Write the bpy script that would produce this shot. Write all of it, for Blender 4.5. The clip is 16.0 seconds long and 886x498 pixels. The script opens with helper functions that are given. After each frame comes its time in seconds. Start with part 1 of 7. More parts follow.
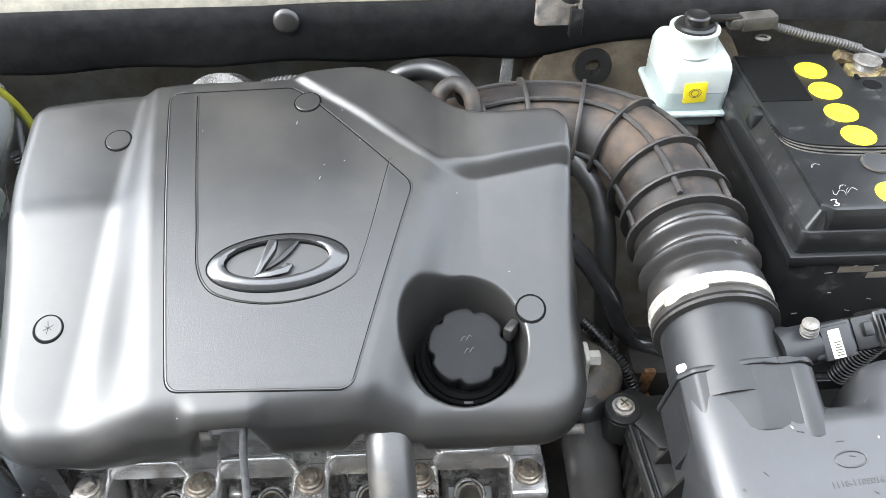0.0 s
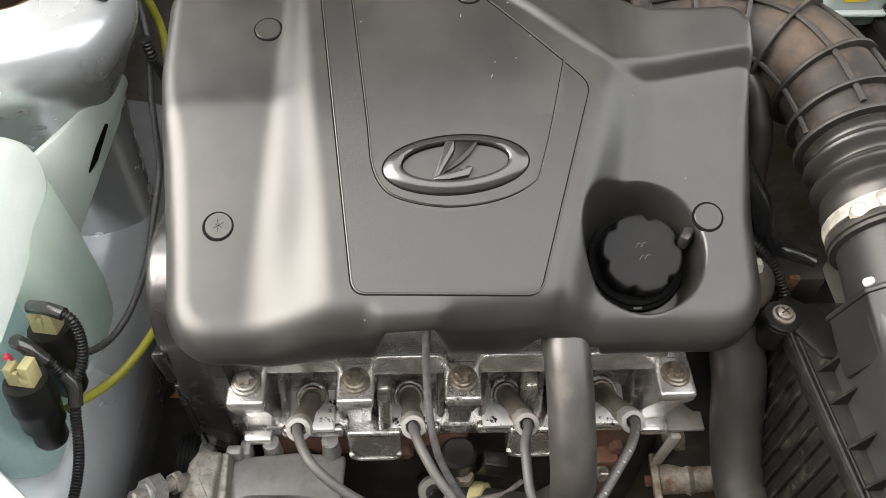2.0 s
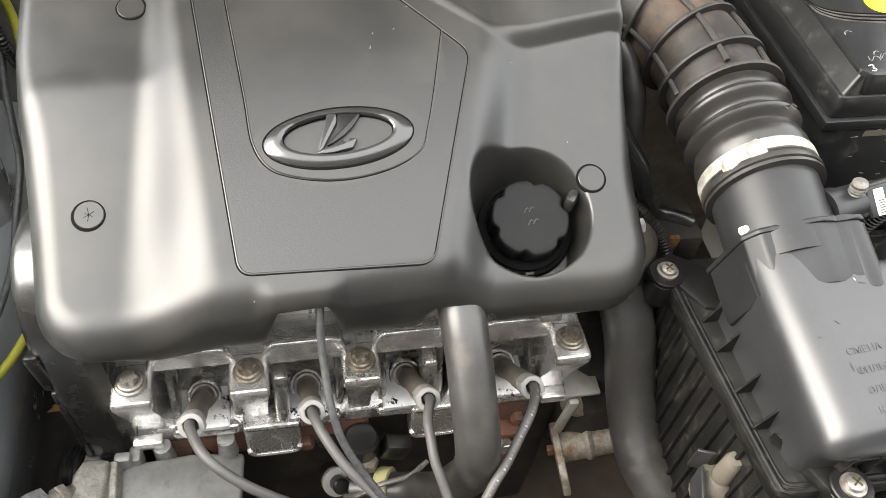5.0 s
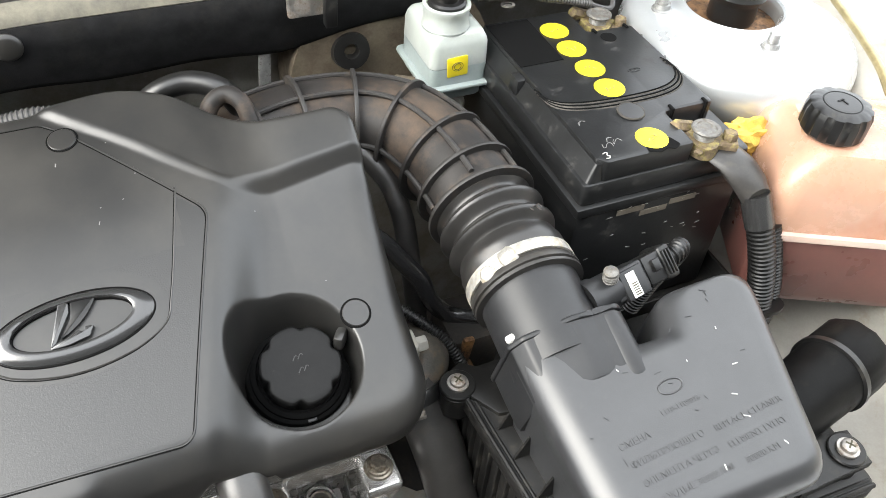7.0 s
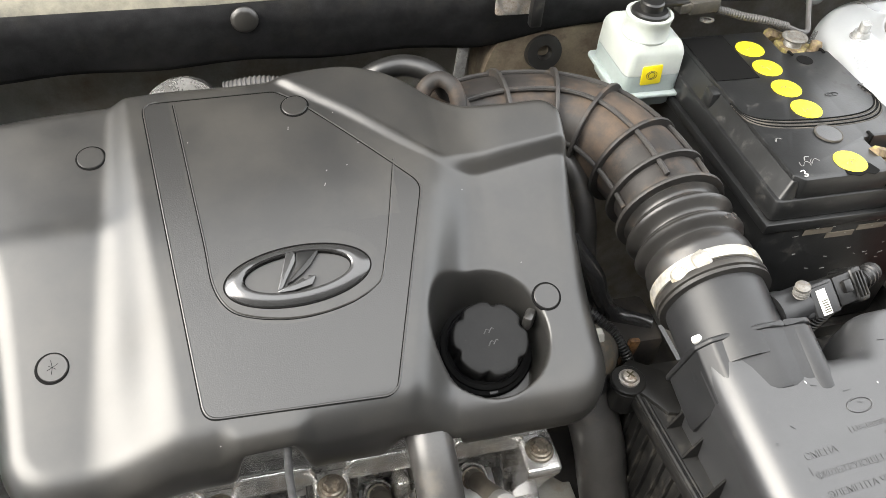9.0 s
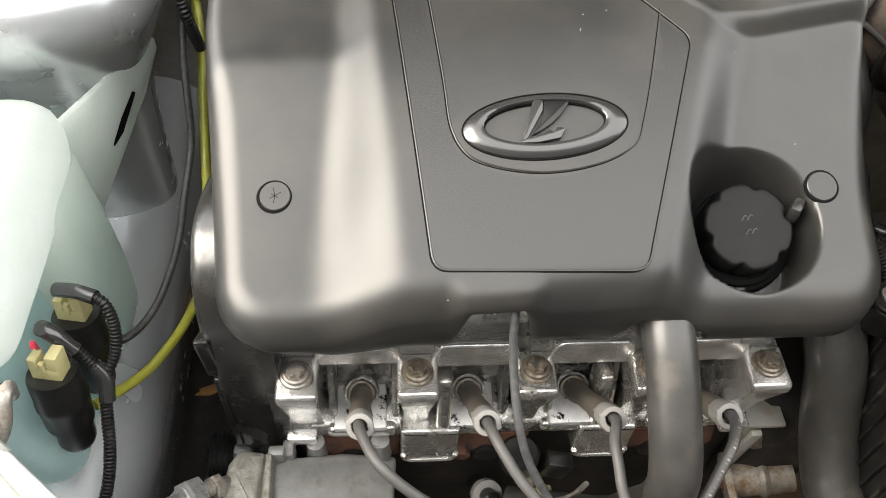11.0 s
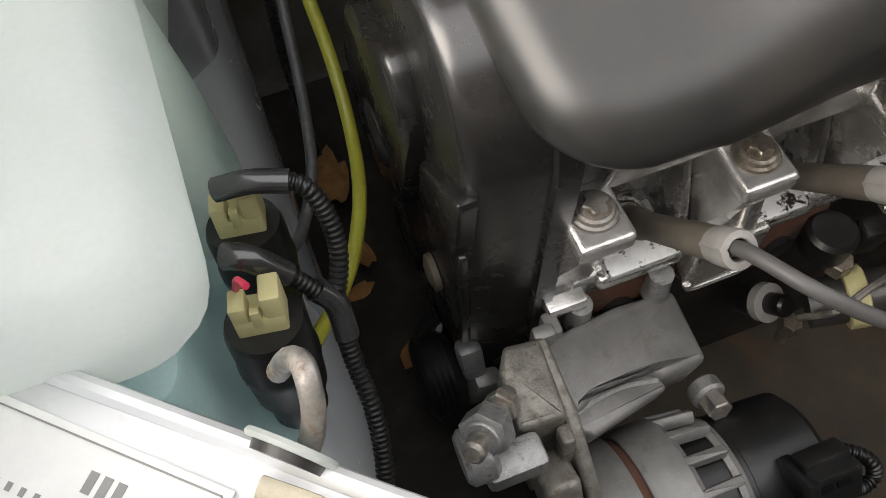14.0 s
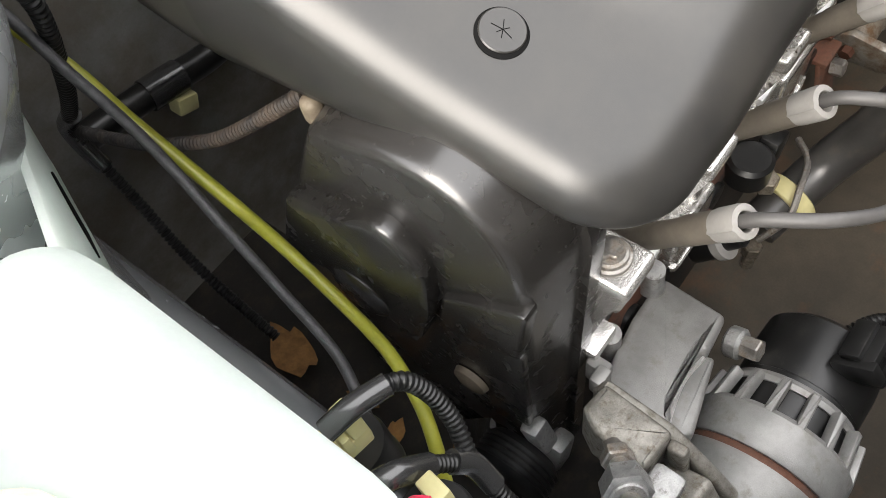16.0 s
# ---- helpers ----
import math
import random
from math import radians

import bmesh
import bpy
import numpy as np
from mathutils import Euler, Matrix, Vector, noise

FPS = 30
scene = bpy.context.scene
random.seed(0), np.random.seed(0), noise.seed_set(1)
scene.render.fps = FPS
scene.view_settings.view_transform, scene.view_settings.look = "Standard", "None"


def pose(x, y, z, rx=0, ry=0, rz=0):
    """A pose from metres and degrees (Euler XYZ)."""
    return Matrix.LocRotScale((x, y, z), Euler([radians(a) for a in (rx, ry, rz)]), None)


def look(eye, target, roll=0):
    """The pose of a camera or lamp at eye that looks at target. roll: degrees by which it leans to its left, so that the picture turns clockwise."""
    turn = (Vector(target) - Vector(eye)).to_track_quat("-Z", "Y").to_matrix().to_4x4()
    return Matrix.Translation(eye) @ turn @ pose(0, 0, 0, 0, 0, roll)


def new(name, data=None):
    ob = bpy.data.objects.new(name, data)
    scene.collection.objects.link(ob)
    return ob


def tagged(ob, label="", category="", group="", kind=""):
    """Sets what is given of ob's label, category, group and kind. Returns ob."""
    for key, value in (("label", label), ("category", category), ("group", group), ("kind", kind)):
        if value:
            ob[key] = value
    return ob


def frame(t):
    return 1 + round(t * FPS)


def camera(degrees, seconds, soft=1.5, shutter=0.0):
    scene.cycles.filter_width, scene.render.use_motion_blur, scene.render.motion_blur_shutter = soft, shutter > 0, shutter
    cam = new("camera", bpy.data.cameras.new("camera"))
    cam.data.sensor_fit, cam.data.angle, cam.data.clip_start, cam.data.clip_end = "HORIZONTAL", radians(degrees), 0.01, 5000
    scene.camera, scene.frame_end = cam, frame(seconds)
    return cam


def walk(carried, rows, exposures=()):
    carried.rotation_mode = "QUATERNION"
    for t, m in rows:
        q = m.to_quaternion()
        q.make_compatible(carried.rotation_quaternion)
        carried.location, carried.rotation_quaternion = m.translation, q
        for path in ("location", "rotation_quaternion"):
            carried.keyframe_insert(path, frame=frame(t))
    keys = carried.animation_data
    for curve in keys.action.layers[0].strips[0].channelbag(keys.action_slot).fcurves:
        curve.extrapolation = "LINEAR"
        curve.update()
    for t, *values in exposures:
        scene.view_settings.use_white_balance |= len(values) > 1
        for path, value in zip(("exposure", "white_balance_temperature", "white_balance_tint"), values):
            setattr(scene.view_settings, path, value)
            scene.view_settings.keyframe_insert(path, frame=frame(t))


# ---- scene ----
cam = camera(57.1, 16.0, soft=0.8)
METRES, EYE, TILT, LEAN, TURN = 1.24, 1.30, -43.0, 0.0, -2.7
ROWS = [
    (0.0, 0.0, 0.0, 0.0, 0.0, 0.0, -0.0),
    (0.5, -0.0501, 0.0124, 0.0212, -0.4, -3.84, -1.23),
    (1.0, -0.0888, 0.0524, 0.0218, -1.67, -6.94, 0.4),
    (1.5, -0.1035, 0.0342, 0.0225, -1.97, -8.4, 0.1),
    (2.0, -0.109, 0.009, 0.0105, -0.36, -8.19, -1.32),
    (2.5, -0.1373, -0.0122, 0.0168, 0.59, -6.95, -0.92),
    (3.0, -0.1571, -0.0239, 0.0284, -1.09, -5.47, 1.07),
    (5.5, -0.0817, 0.0192, -0.0115, -11.12, -8.38, 2.64),
    (6.0, -0.0518, 0.0176, -0.0006, -14.59, -8.53, 6.33),
    (6.5, -0.0349, 0.0138, 0.0171, -16.94, -6.75, 9.23),
    (7.0, -0.0312, 0.011, 0.0299, -17.7, -4.58, 10.83),
    (7.5, -0.038, 0.0108, 0.035, -17.62, -3.17, 10.71),
    (8.0, -0.0496, 0.0085, 0.0329, -16.77, -3.04, 9.48),
    (8.5, -0.0686, 0.0078, 0.029, -14.7, -2.77, 7.61),
    (9.0, -0.1008, 0.003, 0.0213, -10.71, -2.55, 4.62),
    (11.5, -0.183, 0.1041, -0.036, -1.07, -10.21, -2.0),
    (12.0, -0.21, 0.1671, -0.0548, -0.75, -13.14, -2.79),
    (12.5, -0.2198, 0.1991, -0.0696, 1.3, -16.87, -2.98),
    (13.0, -0.237, 0.2048, -0.0504, -1.81, -17.8, 0.55),
    (13.5, -0.2989, 0.2297, -0.0483, -4.02, -17.72, 3.06),
    (14.0, -0.3326, 0.2441, -0.0548, -12.09, -19.42, 13.93),
    (14.5, -0.3222, 0.244, -0.0374, -17.05, -19.38, 18.98),
    (15.0, -0.385, 0.2696, 0.0052, -27.6, -21.88, 28.65),
    (15.5, -0.3761, 0.2755, 0.0112, -34.59, -25.51, 36.09),
    (16.0, -0.3812, 0.266, 0.0058, -36.02, -26.32, 38.11),
]
EXPOSURES = [(0.0, 1.31, 6050, 9), (0.5, 1.29, 6350, 11), (1.0, 1.18, 6600, 11), (1.5, 0.98, 6800, 10), (2.0, 0.69, 6850, 11), (3.0, 0.4, 7000, 9), (5.5, 1.08, 6650, 9), (6.5, 0.88, 6500, 8), (7.5, 0.77, 6400, 8), (9.0, 0.94, 6700, 9), (11.5, 0.7, 7000, 10), (12.5, 0.62, 7000, 11), (13.0, 1.03, 6950, 11), (13.5, 0.71, 6950, 12), (14.0, -0.03, 6850, 12), (14.5, 0.47, 6850, 12), (15.0, 0.53, 6800, 11), (16.0, 0.85, 6750, 11)]
walk(cam, [(t, pose(0, 0, EYE, TILT, LEAN, TURN) @ pose(METRES * x, METRES * y, METRES * z, 90 + pitch, roll, yaw)) for t, x, y, z, yaw, pitch, roll in ROWS], EXPOSURES)

# ---- world, sun ----
world = bpy.data.worlds.new("world")
scene.world = world
world.use_nodes = True
wn = world.node_tree
sky = wn.nodes.new("ShaderNodeTexSky")
sky.sky_type = "NISHITA"
sky.sun_disc = False
SUN_UP, SUN_TURN = radians(37), radians(264)
sky.sun_elevation, sky.sun_rotation = SUN_UP, SUN_TURN
veil = wn.nodes.new("ShaderNodeMix")
veil.data_type = "RGBA"
veil.inputs["Factor"].default_value = 0.62
veil.inputs["B"].default_value = (24.0, 24.2, 24.6, 1)
wn.links.new(sky.outputs[0], veil.inputs["A"])
wn.links.new(veil.outputs["Result"], wn.nodes["Background"].inputs["Color"])
wn.nodes["Background"].inputs["Strength"].default_value = 0.15

sun_data = bpy.data.lights.new("sun", "SUN")
sun_data.energy, sun_data.angle, sun_data.color = 3.9, radians(48), (1.0, 0.95, 0.87)
sun = new("sun", sun_data)
sun.matrix_world = look((-0.80, -0.08, 0.60), (0, 0, 0))



# ---- builders ----
def thing(name, at, label, category, group="", kind=""):
    ob = new(name)
    ob.empty_display_size = 0.02
    ob.location = at
    return tagged(ob, label, category, group, kind)


def link_mesh(name, me, material, parent, label="", kind=""):
    ob = new(name, me)
    for m in material if isinstance(material, (list, tuple)) else [material]:
        me.materials.append(m)
    if parent is not None:
        ob.parent = parent
        # things stand at their base; parts and their meshes stay in world metres
        base = parent.location if parent.type == "EMPTY" else Vector((0, 0, 0))
        ob.matrix_parent_inverse = Matrix.Translation(base).inverted()
    if label:
        ob["label"] = label
    if kind:
        ob["kind"] = kind
    return ob


def part(name, bm, material, parent, label="", sharp=35, kind=""):
    """Links a bmesh, drawn in world metres, as one mesh under a thing or a part."""
    bmesh.ops.recalc_face_normals(bm, faces=bm.faces)
    limit = radians(sharp)
    for f in bm.faces:
        f.smooth = True
    for e in bm.edges:
        if len(e.link_faces) == 2 and e.calc_face_angle(0) > limit:
            e.smooth = False
    me = bpy.data.meshes.new(name)
    bm.to_mesh(me)
    bm.free()
    return link_mesh(name, me, material, parent, label, kind)


def joined(*some):
    """One bmesh out of several."""
    out = bmesh.new()
    for bm in some:
        me = bpy.data.meshes.new("piece")
        bm.to_mesh(me)
        bm.free()
        out.from_mesh(me)
        bpy.data.meshes.remove(me)
    return out


def moved(bm, m):
    bmesh.ops.transform(bm, matrix=m, verts=bm.verts)
    return bm


def box(x, y, z, bevel=0.002, m=None, steps=2, taper=1.0):
    bm = bmesh.new()
    bmesh.ops.create_cube(bm, size=1)
    for v in bm.verts:
        k = taper if v.co.z > 0 else 1.0
        v.co = Vector((v.co.x * x * k, v.co.y * y * k, v.co.z * z))
    if bevel:
        bmesh.ops.bevel(bm, geom=bm.edges[:], offset=bevel, segments=steps, profile=0.5, affect="EDGES")
    return moved(bm, m) if m else bm


def lathe(profile, steps=32, m=None, wobble=None):
    """Turns (radius, height) pairs round z. wobble(angle, height) scales the radius."""
    bm = bmesh.new()
    rings = []
    for r, z in profile:
        ring = []
        for k in range(steps):
            a = 2 * math.pi * k / steps
            q = r * (wobble(a, z) if wobble else 1.0)
            ring.append(bm.verts.new((q * math.cos(a), q * math.sin(a), z)))
        rings.append(ring)
    for a, b in zip(rings, rings[1:]):
        for k in range(steps):
            bm.faces.new((a[k], a[(k + 1) % steps], b[(k + 1) % steps], b[k]))
    if profile[0][0] > 1e-6:
        bm.faces.new(rings[0][::-1])
    if profile[-1][0] > 1e-6:
        bm.faces.new(rings[-1])
    bmesh.ops.remove_doubles(bm, verts=bm.verts, dist=1e-6)
    return moved(bm, m) if m else bm


def cylinder(r, h, bevel=0.001, steps=24, m=None):
    b = min(bevel, r * 0.5, h * 0.5)
    return lathe([(r - b, 0), (r, b), (r, h - b), (r - b, h)], steps, m)


def hexagon(r, h, m=None):
    return lathe([(r * 0.97, 0), (r, 0.0008), (r, h - 0.001), (r * 0.88, h)], 6, m)


def along(a, b, spin=0.0):
    """The pose at a whose z points to b."""
    d = Vector(b) - Vector(a)
    return Matrix.Translation(a) @ d.to_track_quat("Z", "Y").to_matrix().to_4x4() @ Matrix.Rotation(radians(spin), 4, "Z")


def glide(points, step=0.004):
    """Points at even steps on a smooth line through the given ones."""
    p = [Vector(q) for q in points]
    p = [p[0] * 2 - p[1], *p, p[-1] * 2 - p[-2]]
    fine = []
    for a, b, c, d in zip(p, p[1:], p[2:], p[3:]):
        n = max(2, int((c - b).length / step * 2))
        for k in range(n):
            t = k / n
            fine.append(0.5 * (2 * b + (c - a) * t + (2 * a - 5 * b + 4 * c - d) * t * t + (3 * b - a - 3 * c + d) * t**3))
    fine.append(p[-2])
    out, left = [fine[0]], step
    for a, b in zip(fine, fine[1:]):
        d = (b - a).length
        while d > 0 and left <= d:
            a = a + (b - a) * (left / d)
            out.append(a)
            d -= left
            left = step
        left -= d
    if (out[-1] - fine[-1]).length > step * 0.3:
        out.append(fine[-1])
    return out


def tube(points, radius, steps=12, step=0.006, closed_ends=True, flat=1.0):
    """A pipe along a smooth line. radius: metres, or a function of the metres gone along it."""
    line = glide(points, step)
    bm = bmesh.new()
    ahead = (line[1] - line[0]).normalized()
    side = ahead.orthogonal().normalized()
    rings, gone = [], 0.0
    for k, p in enumerate(line):
        if k:
            gone += (p - line[k - 1]).length
        now = (line[min(k + 1, len(line) - 1)] - line[max(k - 1, 0)]).normalized()
        side = (side - now * side.dot(now)).normalized()
        other = now.cross(side)
        r = radius(gone) if callable(radius) else radius
        rings.append([bm.verts.new(p + r * (math.cos(2 * math.pi * j / steps) * side + flat * math.sin(2 * math.pi * j / steps) * other)) for j in range(steps)])
    for a, b in zip(rings, rings[1:]):
        for j in range(steps):
            bm.faces.new((a[j], a[(j + 1) % steps], b[(j + 1) % steps], b[j]))
    if closed_ends:
        bm.faces.new(rings[0][::-1])
        bm.faces.new(rings[-1])
    return bm


def corrugated(points, radius, pitch=0.0036, depth=0.0011, steps=12):
    """A ribbed wiring sleeve."""
    def ribs(s):
        k = (s / pitch) % 1.0
        return radius - (depth if 0.3 < k < 0.8 else 0.0)
    return tube(points, ribs, steps, pitch / 4)


def rounded(poly, radius, steps=5):
    """A polygon in the plane with its corners rounded. radius: one, or one a corner."""
    out, n = [], len(poly)
    for k in range(n):
        a, b, c = Vector(poly[k - 1]), Vector(poly[k]), Vector(poly[(k + 1) % n])
        r = radius[k] if isinstance(radius, (list, tuple)) else radius
        u, v = (a - b), (c - b)
        half = u.angle(v) / 2
        cut = min(r / max(math.tan(half), 1e-3), u.length * 0.48, v.length * 0.48)
        p, q = b + u.normalized() * cut, b + v.normalized() * cut
        for j in range(steps + 1):
            t = j / steps
            out.append(p * (1 - t) ** 2 + b * 2 * t * (1 - t) + q * t * t)
    return out


def prism(poly, height, bevel=0.001, m=None, steps=2):
    """A polygon raised by height, with soft rims."""
    bm = bmesh.new()
    low = bm.faces.new([bm.verts.new((p[0], p[1], 0)) for p in poly])
    up = bmesh.ops.extrude_face_region(bm, geom=[low])
    top = [v for v in up["geom"] if isinstance(v, bmesh.types.BMVert)]
    for v in top:
        v.co.z = height
    if bevel:
        rims = [e for e in bm.edges if abs(e.verts[0].co.z - e.verts[1].co.z) < 1e-9]
        bmesh.ops.bevel(bm, geom=rims, offset=bevel, segments=steps, profile=0.5, affect="EDGES")
    return moved(bm, m) if m else bm


def loft(sections, caps=True):
    """A skin over sections of equally many points."""
    bm = bmesh.new()
    rings = [[bm.verts.new(p) for p in s] for s in sections]
    n = len(rings[0])
    for a, b in zip(rings, rings[1:]):
        for k in range(n):
            bm.faces.new((a[k], a[(k + 1) % n], b[(k + 1) % n], b[k]))
    if caps:
        bm.faces.new(rings[0][::-1])
        bm.faces.new(rings[-1])
    return bm


def letters(text, size, m, depth=0.0006, align="LEFT"):
    """Raised writing in the built-in font, as a bmesh."""
    cu = bpy.data.curves.new("writing", "FONT")
    cu.body, cu.size, cu.extrude, cu.align_x = text, size, depth, align
    cu.resolution_u = 2
    ob = bpy.data.objects.new("writing", cu)
    me = bpy.data.meshes.new_from_object(ob)
    bm = bmesh.new()
    bm.from_mesh(me)
    bpy.data.objects.remove(ob)
    bpy.data.curves.remove(cu)
    bpy.data.meshes.remove(me)
    return moved(bm, m)




# ---- materials ----
def material(name, base, rough=0.5, metal=0.0, spread=0.15, size=40.0, fine=400.0, bump=0.1, dirt=None, dirt_at=0.55, dirt_size=25.0, dirt_soft=0.12,
             dirt_rough=0.85, gloss=0.5, coat=0.0, random=0.0, glass=0.0, under=0.0, under_far=0.018, thin=0.0, bump_size=None, stretch=None, specks=0.0):
    """A procedural surface: base colour with two scales of variation, fine relief, and dirt or wear in patches."""
    mat = bpy.data.materials.new(name)
    mat.use_nodes = True
    n, l = mat.node_tree.nodes, mat.node_tree.links
    out = n["Principled BSDF"]
    co = n.new("ShaderNodeTexCoord").outputs["Object"]
    if stretch:
        mp = n.new("ShaderNodeMapping")
        mp.inputs["Scale"].default_value = stretch
        l.new(co, mp.inputs["Vector"])
        co = mp.outputs["Vector"]

    def cloud(scale, detail=4.0, rough_=0.6):
        t = n.new("ShaderNodeTexNoise")
        t.inputs["Scale"].default_value, t.inputs["Detail"].default_value, t.inputs["Roughness"].default_value = scale, detail, rough_
        l.new(co, t.inputs["Vector"])
        return t.outputs["Fac"]

    def ramp(fac, lo, hi):
        r = n.new("ShaderNodeMapRange")
        r.inputs["From Min"].default_value, r.inputs["From Max"].default_value = lo, hi
        l.new(fac, r.inputs["Value"])
        return r.outputs["Result"]

    def mix(fac, a, b):
        m = n.new("ShaderNodeMix")
        m.data_type = "RGBA"
        l.new(fac, m.inputs["Factor"])
        for s, v in (("A", a), ("B", b)):
            if isinstance(v, (tuple, list)):
                m.inputs[s].default_value = (*v, 1)
            else:
                l.new(v, m.inputs[s])
        return m.outputs["Result"]

    light = tuple(min(1, c * (1 + spread)) for c in base)
    dark = tuple(c * (1 - spread) for c in base)
    large, small = cloud(size), cloud(fine, 3.0)
    colour = mix(ramp(large, 0.35, 0.65), dark, light)
    grain = mix(ramp(small, 0.3, 0.7), tuple(c * (1 - spread * 0.6) for c in (1, 1, 1)), (1, 1, 1))
    mul = n.new("ShaderNodeMix")
    mul.data_type, mul.blend_type = "RGBA", "MULTIPLY"
    mul.inputs["Factor"].default_value = 1.0
    l.new(colour, mul.inputs["A"])
    l.new(grain, mul.inputs["B"])
    colour = mul.outputs["Result"]
    if random:
        info = n.new("ShaderNodeObjectInfo")
        hue = n.new("ShaderNodeHueSaturation")
        l.new(ramp(info.outputs["Random"], 0, 1), hue.inputs["Fac"])
        hue.inputs["Value"].default_value = 1 - random
        l.new(colour, hue.inputs["Color"])
        colour = hue.outputs["Color"]
    roughness = n.new("ShaderNodeMapRange")
    roughness.inputs["To Min"].default_value, roughness.inputs["To Max"].default_value = rough * 0.85, min(1, rough * 1.15)
    l.new(large, roughness.inputs["Value"])
    roughness = roughness.outputs["Result"]
    metal_link = None
    if dirt:
        patch = cloud(dirt_size, 6.0, 0.7)
        fac = ramp(patch, dirt_at - dirt_soft, dirt_at + dirt_soft)
        colour = mix(fac, colour, dirt)
        rr = n.new("ShaderNodeMix")
        l.new(fac, rr.inputs["Factor"])
        l.new(roughness, rr.inputs["A"])
        rr.inputs["B"].default_value = dirt_rough
        roughness = rr.outputs["Result"]
        if metal:
            mm = n.new("ShaderNodeMix")
            l.new(fac, mm.inputs["Factor"])
            mm.inputs["A"].default_value, mm.inputs["B"].default_value = metal, 0.0
            metal_link = mm.outputs["Result"]
    if specks:
        cells = n.new("ShaderNodeTexVoronoi")
        cells.inputs["Scale"].default_value = specks
        l.new(co, cells.inputs["Vector"])
        spot = ramp(cells.outputs["Distance"], 0.022, 0.014)
        pick = n.new("ShaderNodeSeparateColor")
        l.new(cells.outputs["Color"], pick.inputs["Color"])
        some = ramp(pick.outputs["Red"], 0.72, 0.74)
        both = n.new("ShaderNodeMath")
        both.operation = "MULTIPLY"
        l.new(spot, both.inputs[0])
        l.new(some, both.inputs[1])
        colour = mix(both.outputs[0], colour, (0.45, 0.44, 0.42))
    l.new(colour, out.inputs["Base Color"])
    l.new(roughness, out.inputs["Roughness"])
    if metal_link:
        l.new(metal_link, out.inputs["Metallic"])
    else:
        out.inputs["Metallic"].default_value = metal
    out.inputs["Specular IOR Level"].default_value = gloss
    if coat:
        out.inputs["Coat Weight"].default_value = coat
        out.inputs["Coat Roughness"].default_value = 0.08
    if glass:
        out.inputs["Transmission Weight"].default_value = glass
    if under:
        out.inputs["Subsurface Weight"].default_value = under
        out.inputs["Subsurface Radius"].default_value = (under_far, under_far, under_far * 0.85)
        out.inputs["Subsurface Scale"].default_value = 1.0
    if bump:
        b = n.new("ShaderNodeBump")
        b.inputs["Strength"].default_value = bump
        b.inputs["Distance"].default_value = 0.0006
        l.new(cloud(bump_size or fine, 4.0), b.inputs["Height"])
        l.new(b.outputs["Normal"], out.inputs["Normal"])
    if thin:
        through_ = n.new("ShaderNodeBsdfTranslucent")
        l.new(colour, through_.inputs["Color"])
        both = n.new("ShaderNodeMixShader")
        both.inputs["Fac"].default_value = thin
        l.new(out.outputs[0], both.inputs[1])
        l.new(through_.outputs[0], both.inputs[2])
        l.new(both.outputs[0], n["Material Output"].inputs["Surface"])
    return mat


COVER = material("satin_grey_plastic", (0.018, 0.0177, 0.017), 0.33, specks=42.0, spread=0.08, size=14, fine=900, bump=0.06, bump_size=2200, gloss=0.68, dirt=(0.040, 0.037, 0.032), dirt_at=0.62, dirt_size=11, dirt_soft=0.22, dirt_rough=0.44)
LEATHER = material("leather_grain_plastic", (0.018, 0.0177, 0.017), 0.36, spread=0.06, size=14, fine=900, bump=0.24, bump_size=900, gloss=0.68)
SEAM = material("seam_plastic", (0.006, 0.006, 0.006), 0.75, spread=0.05, bump=0, gloss=0.06)
GLOSSY = material("polished_dark_plastic", (0.026, 0.026, 0.026), 0.22, spread=0.05, size=30, bump=0.03, gloss=1.0)
TIMING = material("satin_black_plastic", (0.024, 0.0225, 0.021), 0.27, spread=0.2, size=25, bump=0.05, bump_size=900, gloss=0.95, specks=60.0, dirt=(0.040, 0.034, 0.027), dirt_at=0.76, dirt_size=55, dirt_soft=0.16)
BLACK = material("black_plastic", (0.010, 0.010, 0.010), 0.34, spread=0.2, size=60, bump=0.08, dirt=(0.06, 0.055, 0.045), dirt_at=0.70, dirt_size=60)
FILTER_MARK = material("worn_embossed_plastic", (0.05, 0.05, 0.05), 0.5, spread=0.1, bump=0)
CAP = material("matt_black_plastic", (0.009, 0.009, 0.009), 0.46, spread=0.2, size=60, bump=0.12, gloss=0.20, dirt=(0.045, 0.042, 0.038), dirt_at=0.75, dirt_size=200)
RUBBER = material("black_rubber", (0.034, 0.032, 0.030), 0.36, spread=0.2, size=50, bump=0.1, dirt=(0.075, 0.068, 0.055), dirt_at=0.66, dirt_size=30)
DUSTY = material("dusty_brown_rubber", (0.024, 0.0215, 0.020), 0.55, spread=0.25, size=30, bump=0.2, dirt=(0.110, 0.078, 0.055), dirt_at=0.61, dirt_size=19, dirt_soft=0.13, gloss=0.4)
BELLOWS = material("shiny_grey_black_rubber", (0.021, 0.0200, 0.0190), 0.36, spread=0.2, size=30, bump=0.12, gloss=0.60, dirt=(0.085, 0.064, 0.048), dirt_at=0.70, dirt_size=26, dirt_soft=0.14)
HOOP = material("greyed_hose_rib", (0.032, 0.030, 0.0285), 0.50, spread=0.25, size=40, bump=0.2, gloss=0.4, dirt=(0.105, 0.078, 0.055), dirt_at=0.66, dirt_size=30)
